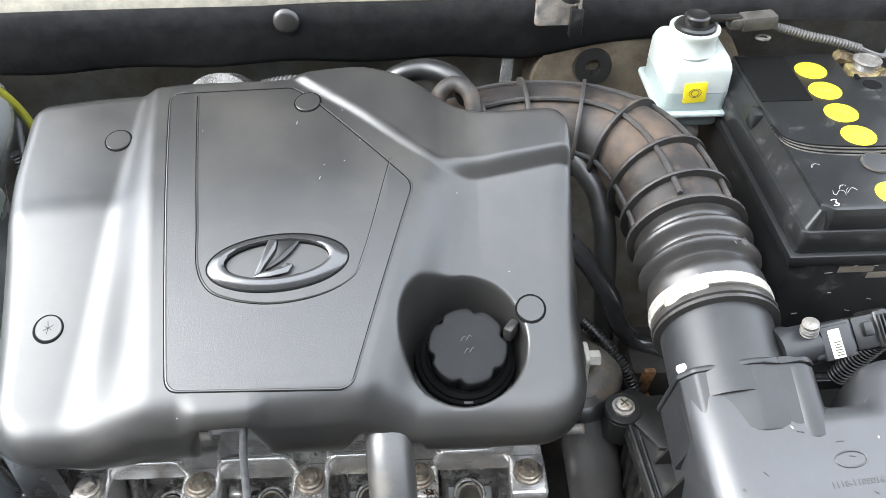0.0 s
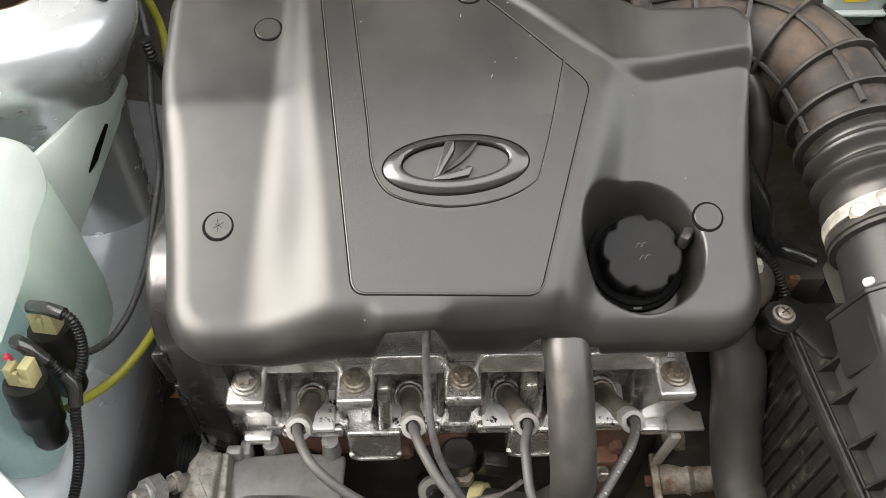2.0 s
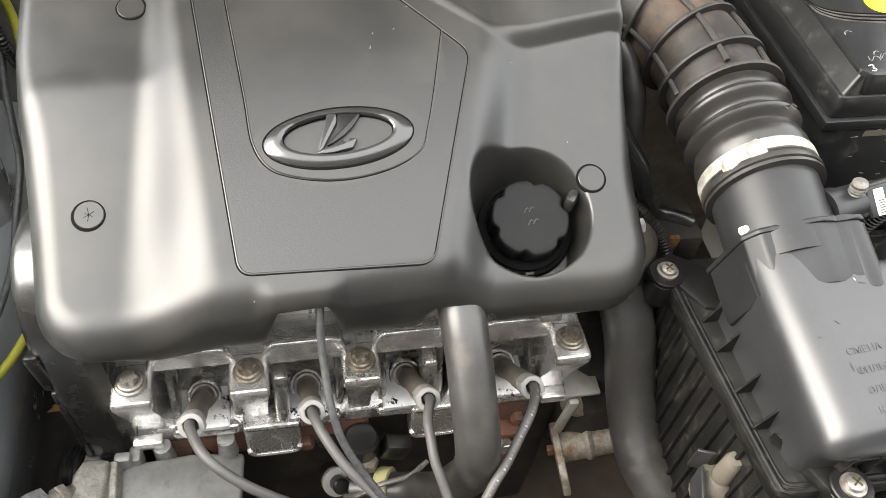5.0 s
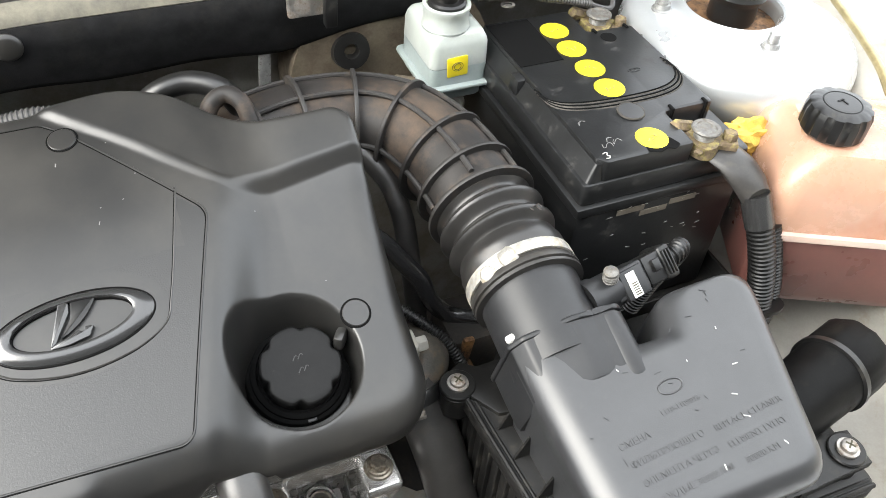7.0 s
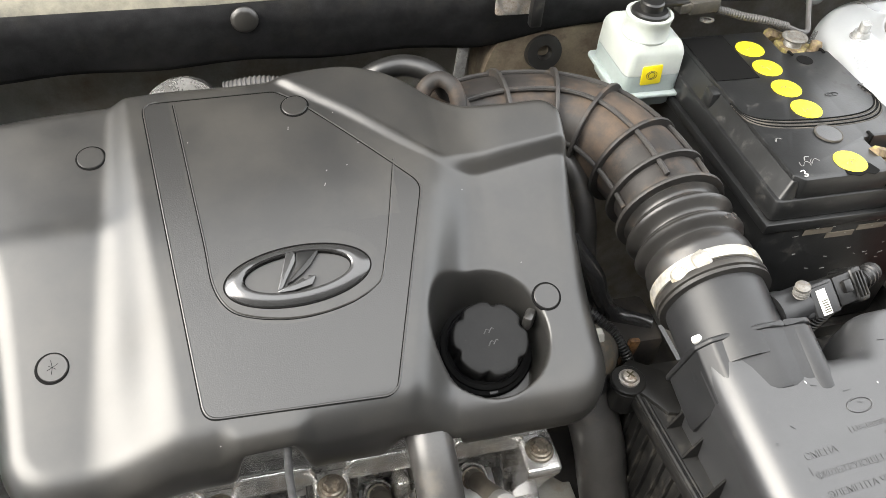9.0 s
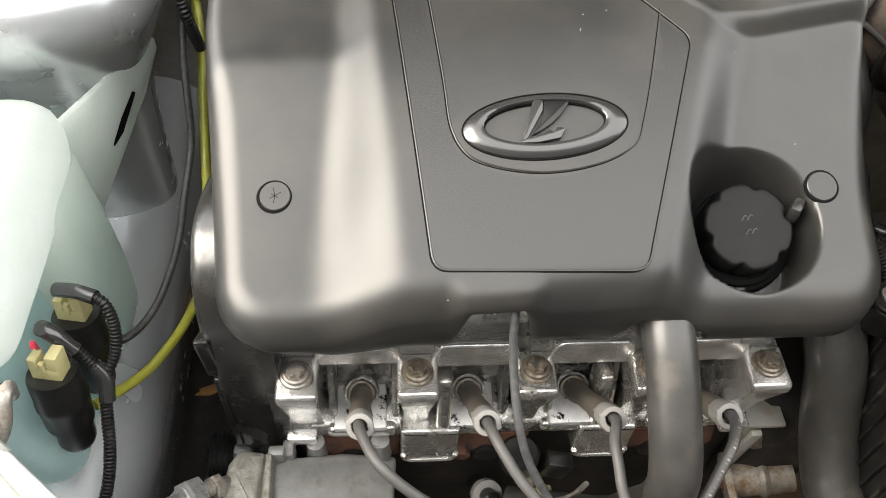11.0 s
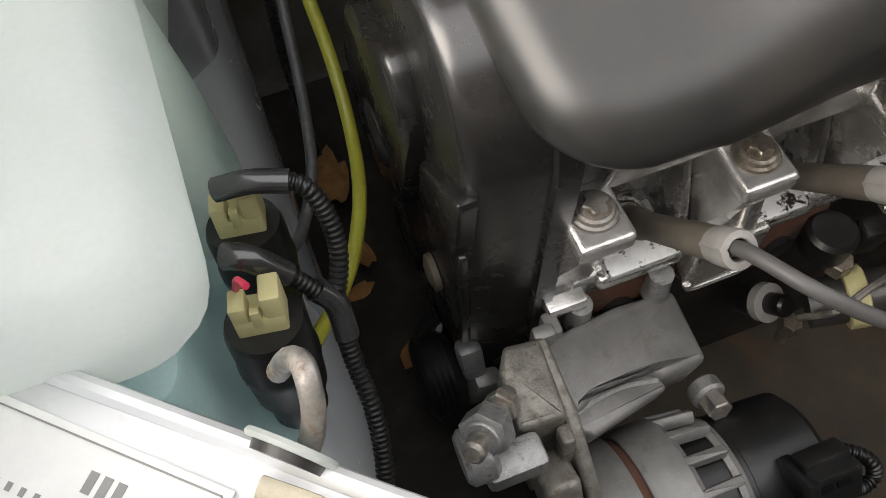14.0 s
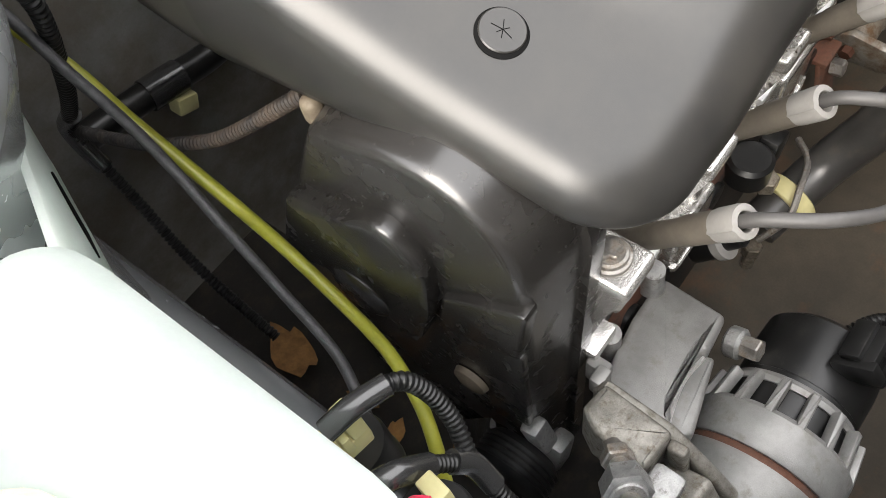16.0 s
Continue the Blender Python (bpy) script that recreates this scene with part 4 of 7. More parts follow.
part("head_gasket", across([(0.371, 0.5885), (0.371, 0.5915), (0.53, 0.5915), (0.53, 0.5885)], -0.293, 0.11, 0.0), RUST, engine, "rust-red head gasket edge")
part("block", across([(0.385, 0.588), (0.385, 0.40), (0.39, 0.30), (0.53, 0.30), (0.53, 0.588)], -0.290, 0.115, 0.006), IRON, engine, "dirty iron engine block")
for x, w in ((-0.238, 0.085), (-0.120, 0.075), (0.030, 0.110)):
    manifold = part("exhaust_flange", across([(0.371, 0.586), (0.366, 0.566), (0.370, 0.552), (0.386, 0.545), (0.386, 0.587)], x - w / 2, x + w / 2, 0.005), RUST, engine, "rusty cast exhaust flange below the head")
    for s in (-0.3, 0.3):
        part("stud_nut", hexagon(0.0075, 0.010, Matrix.Translation((x + s * w, 0.369, 0.566)) @ Matrix.Rotation(radians(90), 4, "X")), RUST, manifold)
    part("port_shadow", cylinder(0.012, 0.006, 0.001, 20, Matrix.Translation((x, 0.369, 0.560)) @ Matrix.Rotation(radians(90), 4, "X")), BLACK, manifold)
part("bell_housing", lathe([(0.0, 0.0), (0.10, 0.0), (0.115, 0.02), (0.118, 0.06), (0.09, 0.09), (0.05, 0.12), (0.0, 0.12)], 32, Matrix.Translation((0.115, 0.47, 0.52)) @ Matrix.Rotation(radians(90), 4, "Y")), IRON, engine)

part("fuel_rail_bracket", joined(box(0.030, 0.005, 0.060, 0.002, Matrix.Translation((0.050, 0.352, 0.528)) @ Matrix.Rotation(radians(-12), 4, "X")), box(0.030, 0.022, 0.005, 0.002, Matrix.Translation((0.050, 0.362, 0.556)))), RUST, engine, "rusty plate below the head")
part("plate_bolt", hexagon(0.0075, 0.010, Matrix.Translation((0.050, 0.350, 0.545)) @ Matrix.Rotation(radians(78), 4, "X")), STEEL, engine)
part("drain_plug", joined(hexagon(0.0075, 0.014, Matrix.Translation((-0.106, 0.330, 0.488))), cylinder(0.005, 0.022, 0.001, 14, Matrix.Translation((-0.106, 0.330, 0.470)))), BRONZED, engine, "tarnished brass plug")
thermostat = thing("thermostat_housing", (0.155, 0.455, 0.70), "stained cast thermostat housing beside the cylinder head", "thermostat")
part("body", lathe([(0.0, 0.0), (0.030, 0.0), (0.034, 0.012), (0.031, 0.03), (0.024, 0.048), (0.0, 0.052)], 24, Matrix.Translation((0.118, 0.455, 0.70)) @ Matrix.Rotation(radians(75), 4, "Y")), DUSTPAINT, thermostat)
part("bolt", hexagon(0.006, 0.012, Matrix.Translation((0.146, 0.405, 0.712))), STEEL, thermostat)
part("elbow", tube([(0.128, 0.470, 0.742), (0.146, 0.446, 0.748), (0.150, 0.428, 0.752), (0.142, 0.412, 0.750), (0.1335, 0.400, 0.743)], lambda s: 0.0235 - 0.10 * max(0.0, s - 0.055), 28, 0.004), GRUBBY, thermostat, "stained cast elbow")
part("lifting_plate", prism(rounded([(0.398, 0.735), (0.402, 0.800), (0.422, 0.802), (0.428, 0.775), (0.424, 0.735)], 0.006, 4), 0.004, 0.001, Matrix.Translation((0.1315, 0, 0)) @ Matrix(((0, 0, 1, 0), (1, 0, 0, 0), (0, 1, 0, 0), (0, 0, 0, 1)))), DUSTPAINT, thermostat, "pale steel plate")
part("bolt", hexagon(0.0068, 0.010, along((0.1355, 0.412, 0.790), (0.1460, 0.412, 0.790))), DUSTPAINT, thermostat)
OUT = along((0.111, 0.352, 0.510), (0.150, 0.350, 0.520))
part("outlet", lathe([(0.0, 0.0), (0.0150, 0.0), (0.0155, 0.004), (0.0150, 0.028), (0.0165, 0.030), (0.0178, 0.033), (0.0165, 0.036), (0.0150, 0.038), (0.0145, 0.060), (0.0, 0.060)], 28, OUT), STAINED, thermostat, "stained pale metal outlet pipe")
part("flange", prism(rounded([(-0.020, -0.022), (0.012, -0.026), (0.022, 0.0), (0.016, 0.040), (-0.006, 0.052), (-0.018, 0.030)], 0.008, 4), 0.008, 0.002, OUT @ Matrix.Rotation(radians(90), 4, "Z") @ Matrix.Translation((0, 0, -0.003)), 2), STAINED, thermostat)
part("bolt", hexagon(0.0062, 0.010, OUT @ Matrix.Translation((0, 0, -0.010))), RUST, thermostat)
part("boss", lathe([(0.0, 0.0), (0.017, 0.0), (0.016, 0.012), (0.012, 0.018), (0.0, 0.020)], 20, along((0.128, 0.384, 0.556), (0.137, 0.362, 0.572))), STAINED, thermostat)
part("bracket", joined(box(0.010, 0.006, 0.090, 0.002, Matrix.Translation((0.112, 0.362, 0.556)) @ Matrix.Rotation(radians(6), 4, "X")), box(0.046, 0.030, 0.005, 0.002, Matrix.Translation((0.120, 0.380, 0.594)))), DUSTPAINT, thermostat, "dusty strap beside the outlet pipe")

# ---- timing belt cover ----
timing = thing("timing_belt_cover", (-0.325, 0.46, 0.40), "black plastic timing belt cover at the end of the engine", "belt cover")
YZ = Matrix(((0, 0, -1, 0), (1, 0, 0, 0), (0, 1, 0, 0), (0, 0, 0, 1)))


def facing_left(poly, x0, thick, bevel, steps=4):
    return prism(poly, thick, bevel, Matrix.Translation((x0, 0, 0)) @ YZ, steps)


rim_ = [(0.366, 0.746), (0.3685, 0.762), (0.374, 0.780), (0.3835, 0.797), (0.397, 0.809), (0.413, 0.8165), (0.431, 0.8175), (0.450, 0.814), (0.468, 0.808), (0.484, 0.802)]
rim_ = [(p.x, p.y) for p in glide([(q[0], q[1], 0) for q in rim_], 0.010)]
body = [(0.376, 0.44), (0.372, 0.60)] + rim_ + [(0.496, 0.797), (0.506, 0.784), (0.530, 0.735), (0.545, 0.68), (0.552, 0.44)]


def inset(poly, d):
    """The polygon drawn in by d along its corners' normals."""
    out, n = [], len(poly)
    for k in range(n):
        a, b, c = Vector(poly[k - 1]), Vector(poly[k]), Vector(poly[(k + 1) % n])
        u, v = (b - a).normalized(), (c - b).normalized()
        nrm = Vector((u.y + v.y, -u.x - v.x))
        nrm = nrm.normalized() / max(0.5, math.cos(u.angle(v) / 2))
        out.append(b + nrm * d)
    return out


SOFT = [(0.0008, -0.300), (0.0052, -0.3285), (0.0066, -0.3325), (0.0084, -0.3354), (0.0106, -0.3367), (0.0130, -0.337)]
part("body", loft([[(x, p[0], p[1]) for p in inset(body, d)] for d, x in [(0.0, -0.288)] + SOFT]), TIMING, timing, sharp=40)
part("rear_plate", facing_left([(p[0] + (p[0] - 0.455) * 0.05, p[1] + (p[1] - 0.70) * 0.03) for p in body], -0.286, 0.012, 0.0), TIMING, timing)
# the recessed lower face, a dome over the sprocket, and a stepped ledge
dome = rounded([(0.553, 0.585), (0.550, 0.660), (0.527, 0.7215), (0.475, 0.745), (0.448, 0.762), (0.428, 0.735), (0.430, 0.690), (0.448, 0.630), (0.480, 0.590)], [0.01, 0.02, 0.006, 0.03, 0.024, 0.03, 0.03, 0.03, 0.02], 8)
part("raised_panel", facing_left(dome, -0.333, 0.016, 0.0055, 4), TIMING, timing)
part("ledge", facing_left(rounded([(0.368, 0.745), (0.424, 0.704), (0.436, 0.655), (0.377, 0.682)], 0.004, 4), -0.331, 0.0115, 0.0022, 3), TIMING, timing)
part("ledge", facing_left(rounded([(0.3765, 0.6780), (0.4160, 0.6830), (0.4360, 0.6500), (0.4360, 0.560), (0.3780, 0.560)], 0.003, 3), -0.334, 0.0060, 0.0018, 3), TIMING, timing)
part("moulded_dot", joined(*[lathe([(0, 0), (0.004, 0), (0.003, 0.0015), (0, 0.0018)], 14, Matrix.Translation((-0.305 + 0.007 * j, 0.437 - 0.004 * j, 0.8172)))  for j in range(2)]), SERVO, timing)
part("boss", lathe([(0.0, 0.0), (0.024, 0.0), (0.022, 0.004), (0.016, 0.007), (0, 0.007)], 28, Matrix.Translation((-0.346, 0.490, 0.650)) @ Matrix.Rotation(radians(-90), 4, "Y")), TIMING, timing)
part("rusty_bolt", lathe([(0.0, 0.0), (0.013, 0.0), (0.012, 0.004), (0.007, 0.006), (0, 0.006)], 24, Matrix.Translation((-0.3405, 0.420, 0.590)) @ Matrix.Rotation(radians(-90), 4, "Y")), SERVO, timing)
part("clip", box(0.010, 0.011, 0.018, 0.004, Matrix.Translation((-0.322, 0.503, 0.786)), 3), SERVO, timing)

# ---- ignition leads ----
LEADS = [
    [(-0.212, 0.284, 0.724), (-0.187, 0.266, 0.711), (-0.150, 0.256, 0.682), (-0.095, 0.248, 0.632), (-0.03, 0.235, 0.56), (0.02, 0.22, 0.47)],
    [(-0.128, 0.292, 0.722), (-0.116, 0.271, 0.717), (-0.101, 0.254, 0.711), (-0.085, 0.238, 0.704), (-0.068, 0.221, 0.694), (-0.03, 0.19, 0.65), (0.0, 0.17, 0.57)],
    [(-0.049, 0.296, 0.722), (-0.049, 0.279, 0.720), (-0.048, 0.264, 0.714), (-0.044, 0.251, 0.706), (-0.035, 0.225, 0.68), (-0.02, 0.20, 0.60), (-0.01, 0.19, 0.5)],
    [(0.030, 0.288, 0.731), (0.017, 0.270, 0.727), (0.003, 0.252, 0.720), (-0.010, 0.238, 0.712), (-0.028, 0.215, 0.69), (-0.03, 0.20, 0.62), (-0.02, 0.19, 0.5)],
]
for k, x in enumerate(PLUG_X):
    lead = thing("ignition_lead", (x, 0.388, 0.63), "grey rubber ignition lead with a pale collar on its boot", "ignition lead", "ignition leads")
    a, b = Vector((x, 0.392, 0.624)), Vector((x + (0.003 if k < 3 else -0.002), 0.318, 0.711))
    part("boot", lathe([(0.0, 0.0), (0.0092, 0.0), (0.0094, 0.020), (0.0080, 0.022), (0.0082, 0.070), (0.0090, 0.074), (0.0090, 0.108), (0.0, 0.108)], 24, along(a, b)), BOOT, lead)
    ring = lathe([(0.0056, 0.098), (0.0091, 0.098), (0.0096, 0.101), (0.0099, 0.114), (0.0094, 0.1165), (0.0062, 0.117), (0.0056, 0.1165), (0.0056, 0.098)], 32, along(a, b), lambda q, z: 1.0 + (0.14 if (math.cos(2 * q + 0.8) > 0.93) else 0.0))
    part("collar", ring, COLLAR, lead, "pale translucent collar")
    d = (b - a).normalized()
    cable = part("cable", tube([a + d * 0.105, a + d * 0.124, *LEADS[k]], 0.0039, 12, 0.004), WIRE, lead)
    if k == 3:
        run = glide([a + d * 0.105, a + d * 0.124, *LEADS[k]], 0.0030)
        for j in range(7, min(44, len(run) - 1)):
            if j % 8 in (3, 7):
                continue
            now = (run[j + 1] - run[j]).normalized()
            out_ = (Vector((0.0, -0.55, 0.83)) - now * Vector((0.0, -0.55, 0.83)).dot(now)).normalized()
            side_ = now.cross(out_)
            turn_ = Matrix((side_, now, out_)).transposed().to_4x4()
            part("printed_bar", box(0.0019, 0.0011, 0.0004, 0.0, Matrix.Translation(run[j] + out_ * 0.0037) @ turn_), BOOT if j % 3 else COLLAR, cable)

# ---- hoses at the front of the engine ----
def hose(name, points, r, mat, label, category="hose", steps=20, step=0.006):
    ob = part(name, tube(points, r, steps, step), mat, None)
    return tagged(ob, label, category)


hose("breather_hose", [(-0.024, 0.400, 0.812), (-0.024, 0.360, 0.808), (-0.023, 0.333, 0.799), (-0.021, 0.310, 0.783), (-0.020, 0.287, 0.7640), (-0.019, 0.2730, 0.7500), (-0.0175, 0.2645, 0.7340), (-0.0155, 0.2630, 0.7100), (-0.015, 0.2680, 0.6760), (-0.018, 0.280, 0.634), (-0.024, 0.296, 0.580), (-0.040, 0.312, 0.545), (-0.070, 0.324, 0.528), (-0.100, 0.334, 0.518)], 0.0172, GREYHOSE, "thick black rubber hose running down from the cover")
radiator_hose = hose("radiator_hose", [(0.1310, 0.405, 0.7480), (0.1345, 0.398, 0.7410), (0.1385, 0.383, 0.7230), (0.144, 0.363, 0.695), (0.150, 0.346, 0.655), (0.154, 0.322, 0.622), (0.159, 0.292, 0.600), (0.177, 0.256, 0.580), (0.215, 0.22, 0.55), (0.26, 0.19, 0.52)], 0.0228, GREYHOSE, "thick black radiator hose beside the air filter box")
part("hose_end", lathe([(0.0220, -0.004), (0.0245, -0.004), (0.0252, -0.002), (0.0252, 0.006), (0.0245, 0.008), (0.0220, 0.008)], 28, along((0.1335, 0.400, 0.7430), (0.1375, 0.387, 0.7280))), BLACKHOSE, radiator_hose, "thickened rim of the hose end")
tagged(part("throttle_cable", tube([(-0.124, 0.385, 0.828), (-0.124, 0.358, 0.827), (-0.124, 0.339, 0.820), (-0.125, 0.326, 0.804), (-0.124, 0.310, 0.785), (-0.122, 0.291, 0.769), (-0.116, 0.273, 0.750), (-0.103, 0.257, 0.728), (-0.085, 0.240, 0.705), (-0.05, 0.215, 0.665), (-0.02, 0.19, 0.59)], 0.0029, 14, 0.004), CABLE, None), "grey braided cable coming out of the cover notch", "cable")

# coolant pipe fittings under the head
fit_ = thing("coolant_pipe_joint", (-0.11, 0.33, 0.53), "pale clamp ring on the black coolant hose", "hose clamp")
part("ring", lathe([(0.0208, -0.007), (0.0222, -0.006), (0.0222, 0.006), (0.0208, 0.007)], 28, along((-0.072, 0.3247, 0.527), (-0.100, 0.334, 0.518))), CREAM, fit_)
sensor = thing("temperature_sensor", (-0.135, 0.34, 0.50), "small grey sensor with a white rim and a black plug", "sensor")
m = along((-0.122, 0.368, 0.482), (-0.113, 0.340, 0.514))
part("body", lathe([(0, 0), (0.0115, 0), (0.012, 0.02), (0.0115, 0.026), (0, 0.026)], 24, m), BLACK, sensor)
part("rim", lathe([(0.0090, 0.026), (0.0146, 0.024), (0.0146, 0.031), (0.0090, 0.032)], 28, m), COLLAR, sensor)
part("plug", lathe([(0, 0.026), (0.0082, 0.026), (0.0082, 0.046), (0.0065, 0.048), (0, 0.048)], 20, m), BLACK, sensor)
part("lead", tube([(-0.110, 0.327, 0.518), (-0.100, 0.315, 0.545), (-0.080, 0.318, 0.556), (-0.05, 0.325, 0.552), (-0.03, 0.34, 0.545)], 0.0026, 8), STEEL, sensor)
knock = thing("pressure_switch", (-0.08, 0.36, 0.53), "black pressure switch with a brass hexagon", "switch")
part("cap", cylinder(0.017, 0.024, 0.003, 24, Matrix.Translation((-0.092, 0.355, 0.560))), BLACK, knock)
part("hexagon", hexagon(0.009, 0.012, Matrix.Translation((-0.086, 0.341, 0.550))), BRONZED, knock)
part("plug", box(0.026, 0.016, 0.026, 0.003, Matrix.Translation((-0.060, 0.352, 0.560)) @ Matrix.Rotation(radians(20), 4, "Y")), BLACK, knock)

# ---- alternator ----
alternator = thing("alternator", (-0.23, 0.27, 0.44), "dull aluminium alternator with a black plastic end cap", "alternator")
AX = Matrix.Translation((-0.310, 0.249, 0.508)) @ Matrix.Rotation(radians(90), 4, "Y") @ Matrix.Diagonal((0.86, 0.86, 0.95, 1.0))
part("front_case", lathe([(0.0, 0.0), (0.050, 0.0), (0.060, 0.006), (0.0635, 0.016), (0.0635, 0.034), (0.0, 0.034)], 64, AX), CASTING, alternator)
part("stator_gap", cylinder(0.0605, 0.010, 0.001, 40, AX @ Matrix.Translation((0, 0, 0.032))), RUST, alternator)
part("rear_case", lathe([(0.0, 0.040), (0.0630, 0.040), (0.0645, 0.042), (0.0645, 0.068), (0.061, 0.072), (0.0, 0.072)], 64, AX), CASTING, alternator)
for k in range(16):
    fin = AX @ Matrix.Rotation(2 * math.pi * (k + 0.4) / 16, 4, "Z") @ Matrix.Translation((0.0570, 0, 0.083))
    part("vent_rib", prism(rounded([(-0.016, -0.0035), (0.014, -0.0035), (0.014, 0.0035), (-0.016, 0.0035)], 0.001, 2), 0.010, 0.0016, fin @ Matrix.Rotation(radians(-8), 4, "Y") @ Matrix.Translation((-0.0045, 0, 0)) @ Matrix(((0, 0, 1, 0), (0, 1, 0, 0), (1, 0, 0, 0), (0, 0, 0, 1)))), CASTING, alternator)
part("vent_ring", lathe([(0.040, 0.094), (0.0520, 0.094), (0.0532, 0.098), (0.051, 0.102), (0.046, 0.104), (0.0, 0.104)], 56, AX), CASTING, alternator)
part("core", cylinder(0.050, 0.045, 0.001, 30, AX @ Matrix.Translation((0, 0, 0.062))), BLACK, alternator)
part("end_cap", lathe([(0.0, 0.102), (0.049, 0.102), (0.050, 0.135), (0.0485, 0.156), (0.041, 0.162), (0.0, 0.162)], 48, AX), BLACK, alternator, "black plastic end cap")
PLUGM = Matrix.Translation((-0.172, 0.226, 0.553)) @ Matrix.Rotation(radians(-35), 4, "X")
plug_ = part("connector", joined(box(0.034, 0.026, 0.026, 0.003, PLUGM), box(0.030, 0.014, 0.006, 0.0015, PLUGM @ Matrix.Translation((0, 0.002, 0.015))), box(0.008, 0.030, 0.018, 0.002, PLUGM @ Matrix.Translation((-0.016, 0, 0.004)))), BLACK, alternator)
part("connector_slot", joined(*[box(0.009, 0.003, 0.004, 0, PLUGM @ Matrix.Translation((-0.009 + 0.012 * j, -0.013, 0.006))) for j in range(2)]), SEAM, plug_)
part("lead", corrugated([(-0.188, 0.266, 0.508), (-0.162, 0.2476, 0.5283), (-0.1417, 0.2353, 0.5352), (-0.130, 0.225, 0.531), (-0.128, 0.217, 0.520), (-0.140, 0.214, 0.520), (-0.156, 0.218, 0.536)], 0.0050), BLACK, plug_)

bracket = thing("alternator_bracket", (-0.26, 0.33, 0.58), "rough cast aluminium alternator bracket below the head", "bracket")
top = [(-0.305, 0.345), (-0.298, 0.352), (-0.245, 0.360), (-0.196, 0.364), (-0.200, 0.312), (-0.235, 0.309), (-0.240, 0.315), (-0.285, 0.310), (-0.300, 0.302)]
lean_ = Matrix.Translation((-0.25, 0.33, 0.579)) @ Matrix.Rotation(radians(16), 4, "Y") @ Matrix.Translation((0.25, -0.33, -0.034))
part("plate", prism(rounded(top, 0.006, 3), 0.034, 0.005, lean_, 3), CASTING, bracket)
part("ledge", prism(rounded([(-0.300, 0.312), (-0.246, 0.314), (-0.236, 0.309), (-0.232, 0.300), (-0.292, 0.286), (-0.301, 0.292)], 0.003, 3), 0.016, 0.003, lean_ @ Matrix.Translation((0, 0.004, 0.012)), 3), CASTING, bracket)
part("parting_edge", tube([lean_ @ Vector(p) for p in ((-0.300, 0.3045, 0.0285), (-0.285, 0.3085, 0.0285), (-0.262, 0.3120, 0.0285), (-0.238, 0.3100, 0.0285))], 0.0016, 6, 0.004), ALLOY, bracket, "bright worn casting edge")
part("left_web", prism([(0.352, 0.600), (0.345, 0.612), (0.300, 0.604), (0.262, 0.572), (0.225, 0.530), (0.225, 0.470), (0.35, 0.50)], 0.009, 0.003, Matrix.Translation((-0.300, 0, 0)) @ YZ, 3), PITTED, bracket)
part("cast_block", prism(rounded([(-0.338, 0.300), (-0.309, 0.298), (-0.305, 0.345), (-0.326, 0.348), (-0.334, 0.335)], 0.004, 3), 0.050, 0.004, Matrix.Translation((0, 0, 0.568)), 3), PITTED, bracket, "pitted pale casting")
for dx, dy, high in ((-0.3325, 0.288, 0.606), (-0.3120, 0.289, 0.604)):
    part("cast_ear", box(0.008, 0.012, 0.050, 0.0025, Matrix.Translation((dx, dy, high - 0.022)) @ Matrix.Rotation(radians(-8), 4, "X"), 3), PITTED, bracket)
part("cast_block", box(0.022, 0.030, 0.034, 0.005, Matrix.Translation((-0.322, 0.275, 0.568)) @ Matrix.Rotation(radians(-25), 4, "X"), 3), PITTED, bracket)
for k in range(4):
    part("rib", box(0.0055, 0.050, 0.026, 0.0018, Matrix.Translation((-0.345 + 0.0125 * k, 0.245, 0.545 - 0.002 * k)) @ Matrix.Rotation(radians(-32), 4, "X")), PITTED, bracket)
part("cast_web", box(0.044, 0.046, 0.014, 0.003, Matrix.Translation((-0.327, 0.246, 0.532)) @ Matrix.Rotation(radians(-32), 4, "X")), PITTED, bracket)
part("mount_ear", joined(box(0.014, 0.010, 0.020, 0.003, Matrix.Translation((-0.2985, 0.352, 0.596))), box(0.010, 0.016, 0.026, 0.003, Matrix.Translation((-0.2900, 0.358, 0.585)))), CASTING, bracket)
for x in (-0.268, -0.213):
    part("spacer", lathe([(0.0, 0.0), (0.0095, 0.0), (0.0085, 0.006), (0.0078, 0.024), (0, 0.024)], 20, Matrix.Translation((x, 0.364, 0.570))), DULL, bracket)
for x, y, z in ((-0.203, 0.306, 0.540),):
    bolt = part("bolt", cylinder(0.0115, 0.012, 0.002, 20, Matrix.Translation((x, y, z - 0.006)) @ Matrix.Rotation(radians(70), 4, "X")), DULL, bracket)
    part("bolt_head", hexagon(0.0085, 0.012, Matrix.Translation((x, y, z - 0.006)) @ Matrix.Rotation(radians(70), 4, "X") @ Matrix.Translation((0, 0, 0.012))), STEEL, bolt)

tension = thing("belt_tensioner", (-0.36, 0.31, 0.62), "steel belt tensioner bolt and black pulley beside the bracket", "tensioner")
m = along((-0.330, 0.325, 0.610), (-0.366, 0.292, 0.645))
part("stud", cylinder(0.006, 0.055, 0.001, 16, m), STEEL, tension)
part("nut", joined(hexagon(0.0140, 0.014, m @ Matrix.Translation((0, 0, 0.034))), cylinder(0.0105, 0.004, 0.001, 20, m @ Matrix.Translation((0, 0, 0.047)))), DULL, tension)
part("lock_nut", hexagon(0.0100, 0.008, m @ Matrix.Translation((0, 0, 0.014))), STEEL, tension)
part("stud_tip", cylinder(0.0065, 0.013, 0.002, 16, m @ Matrix.Translation((0, 0, 0.05))), STEEL, tension)
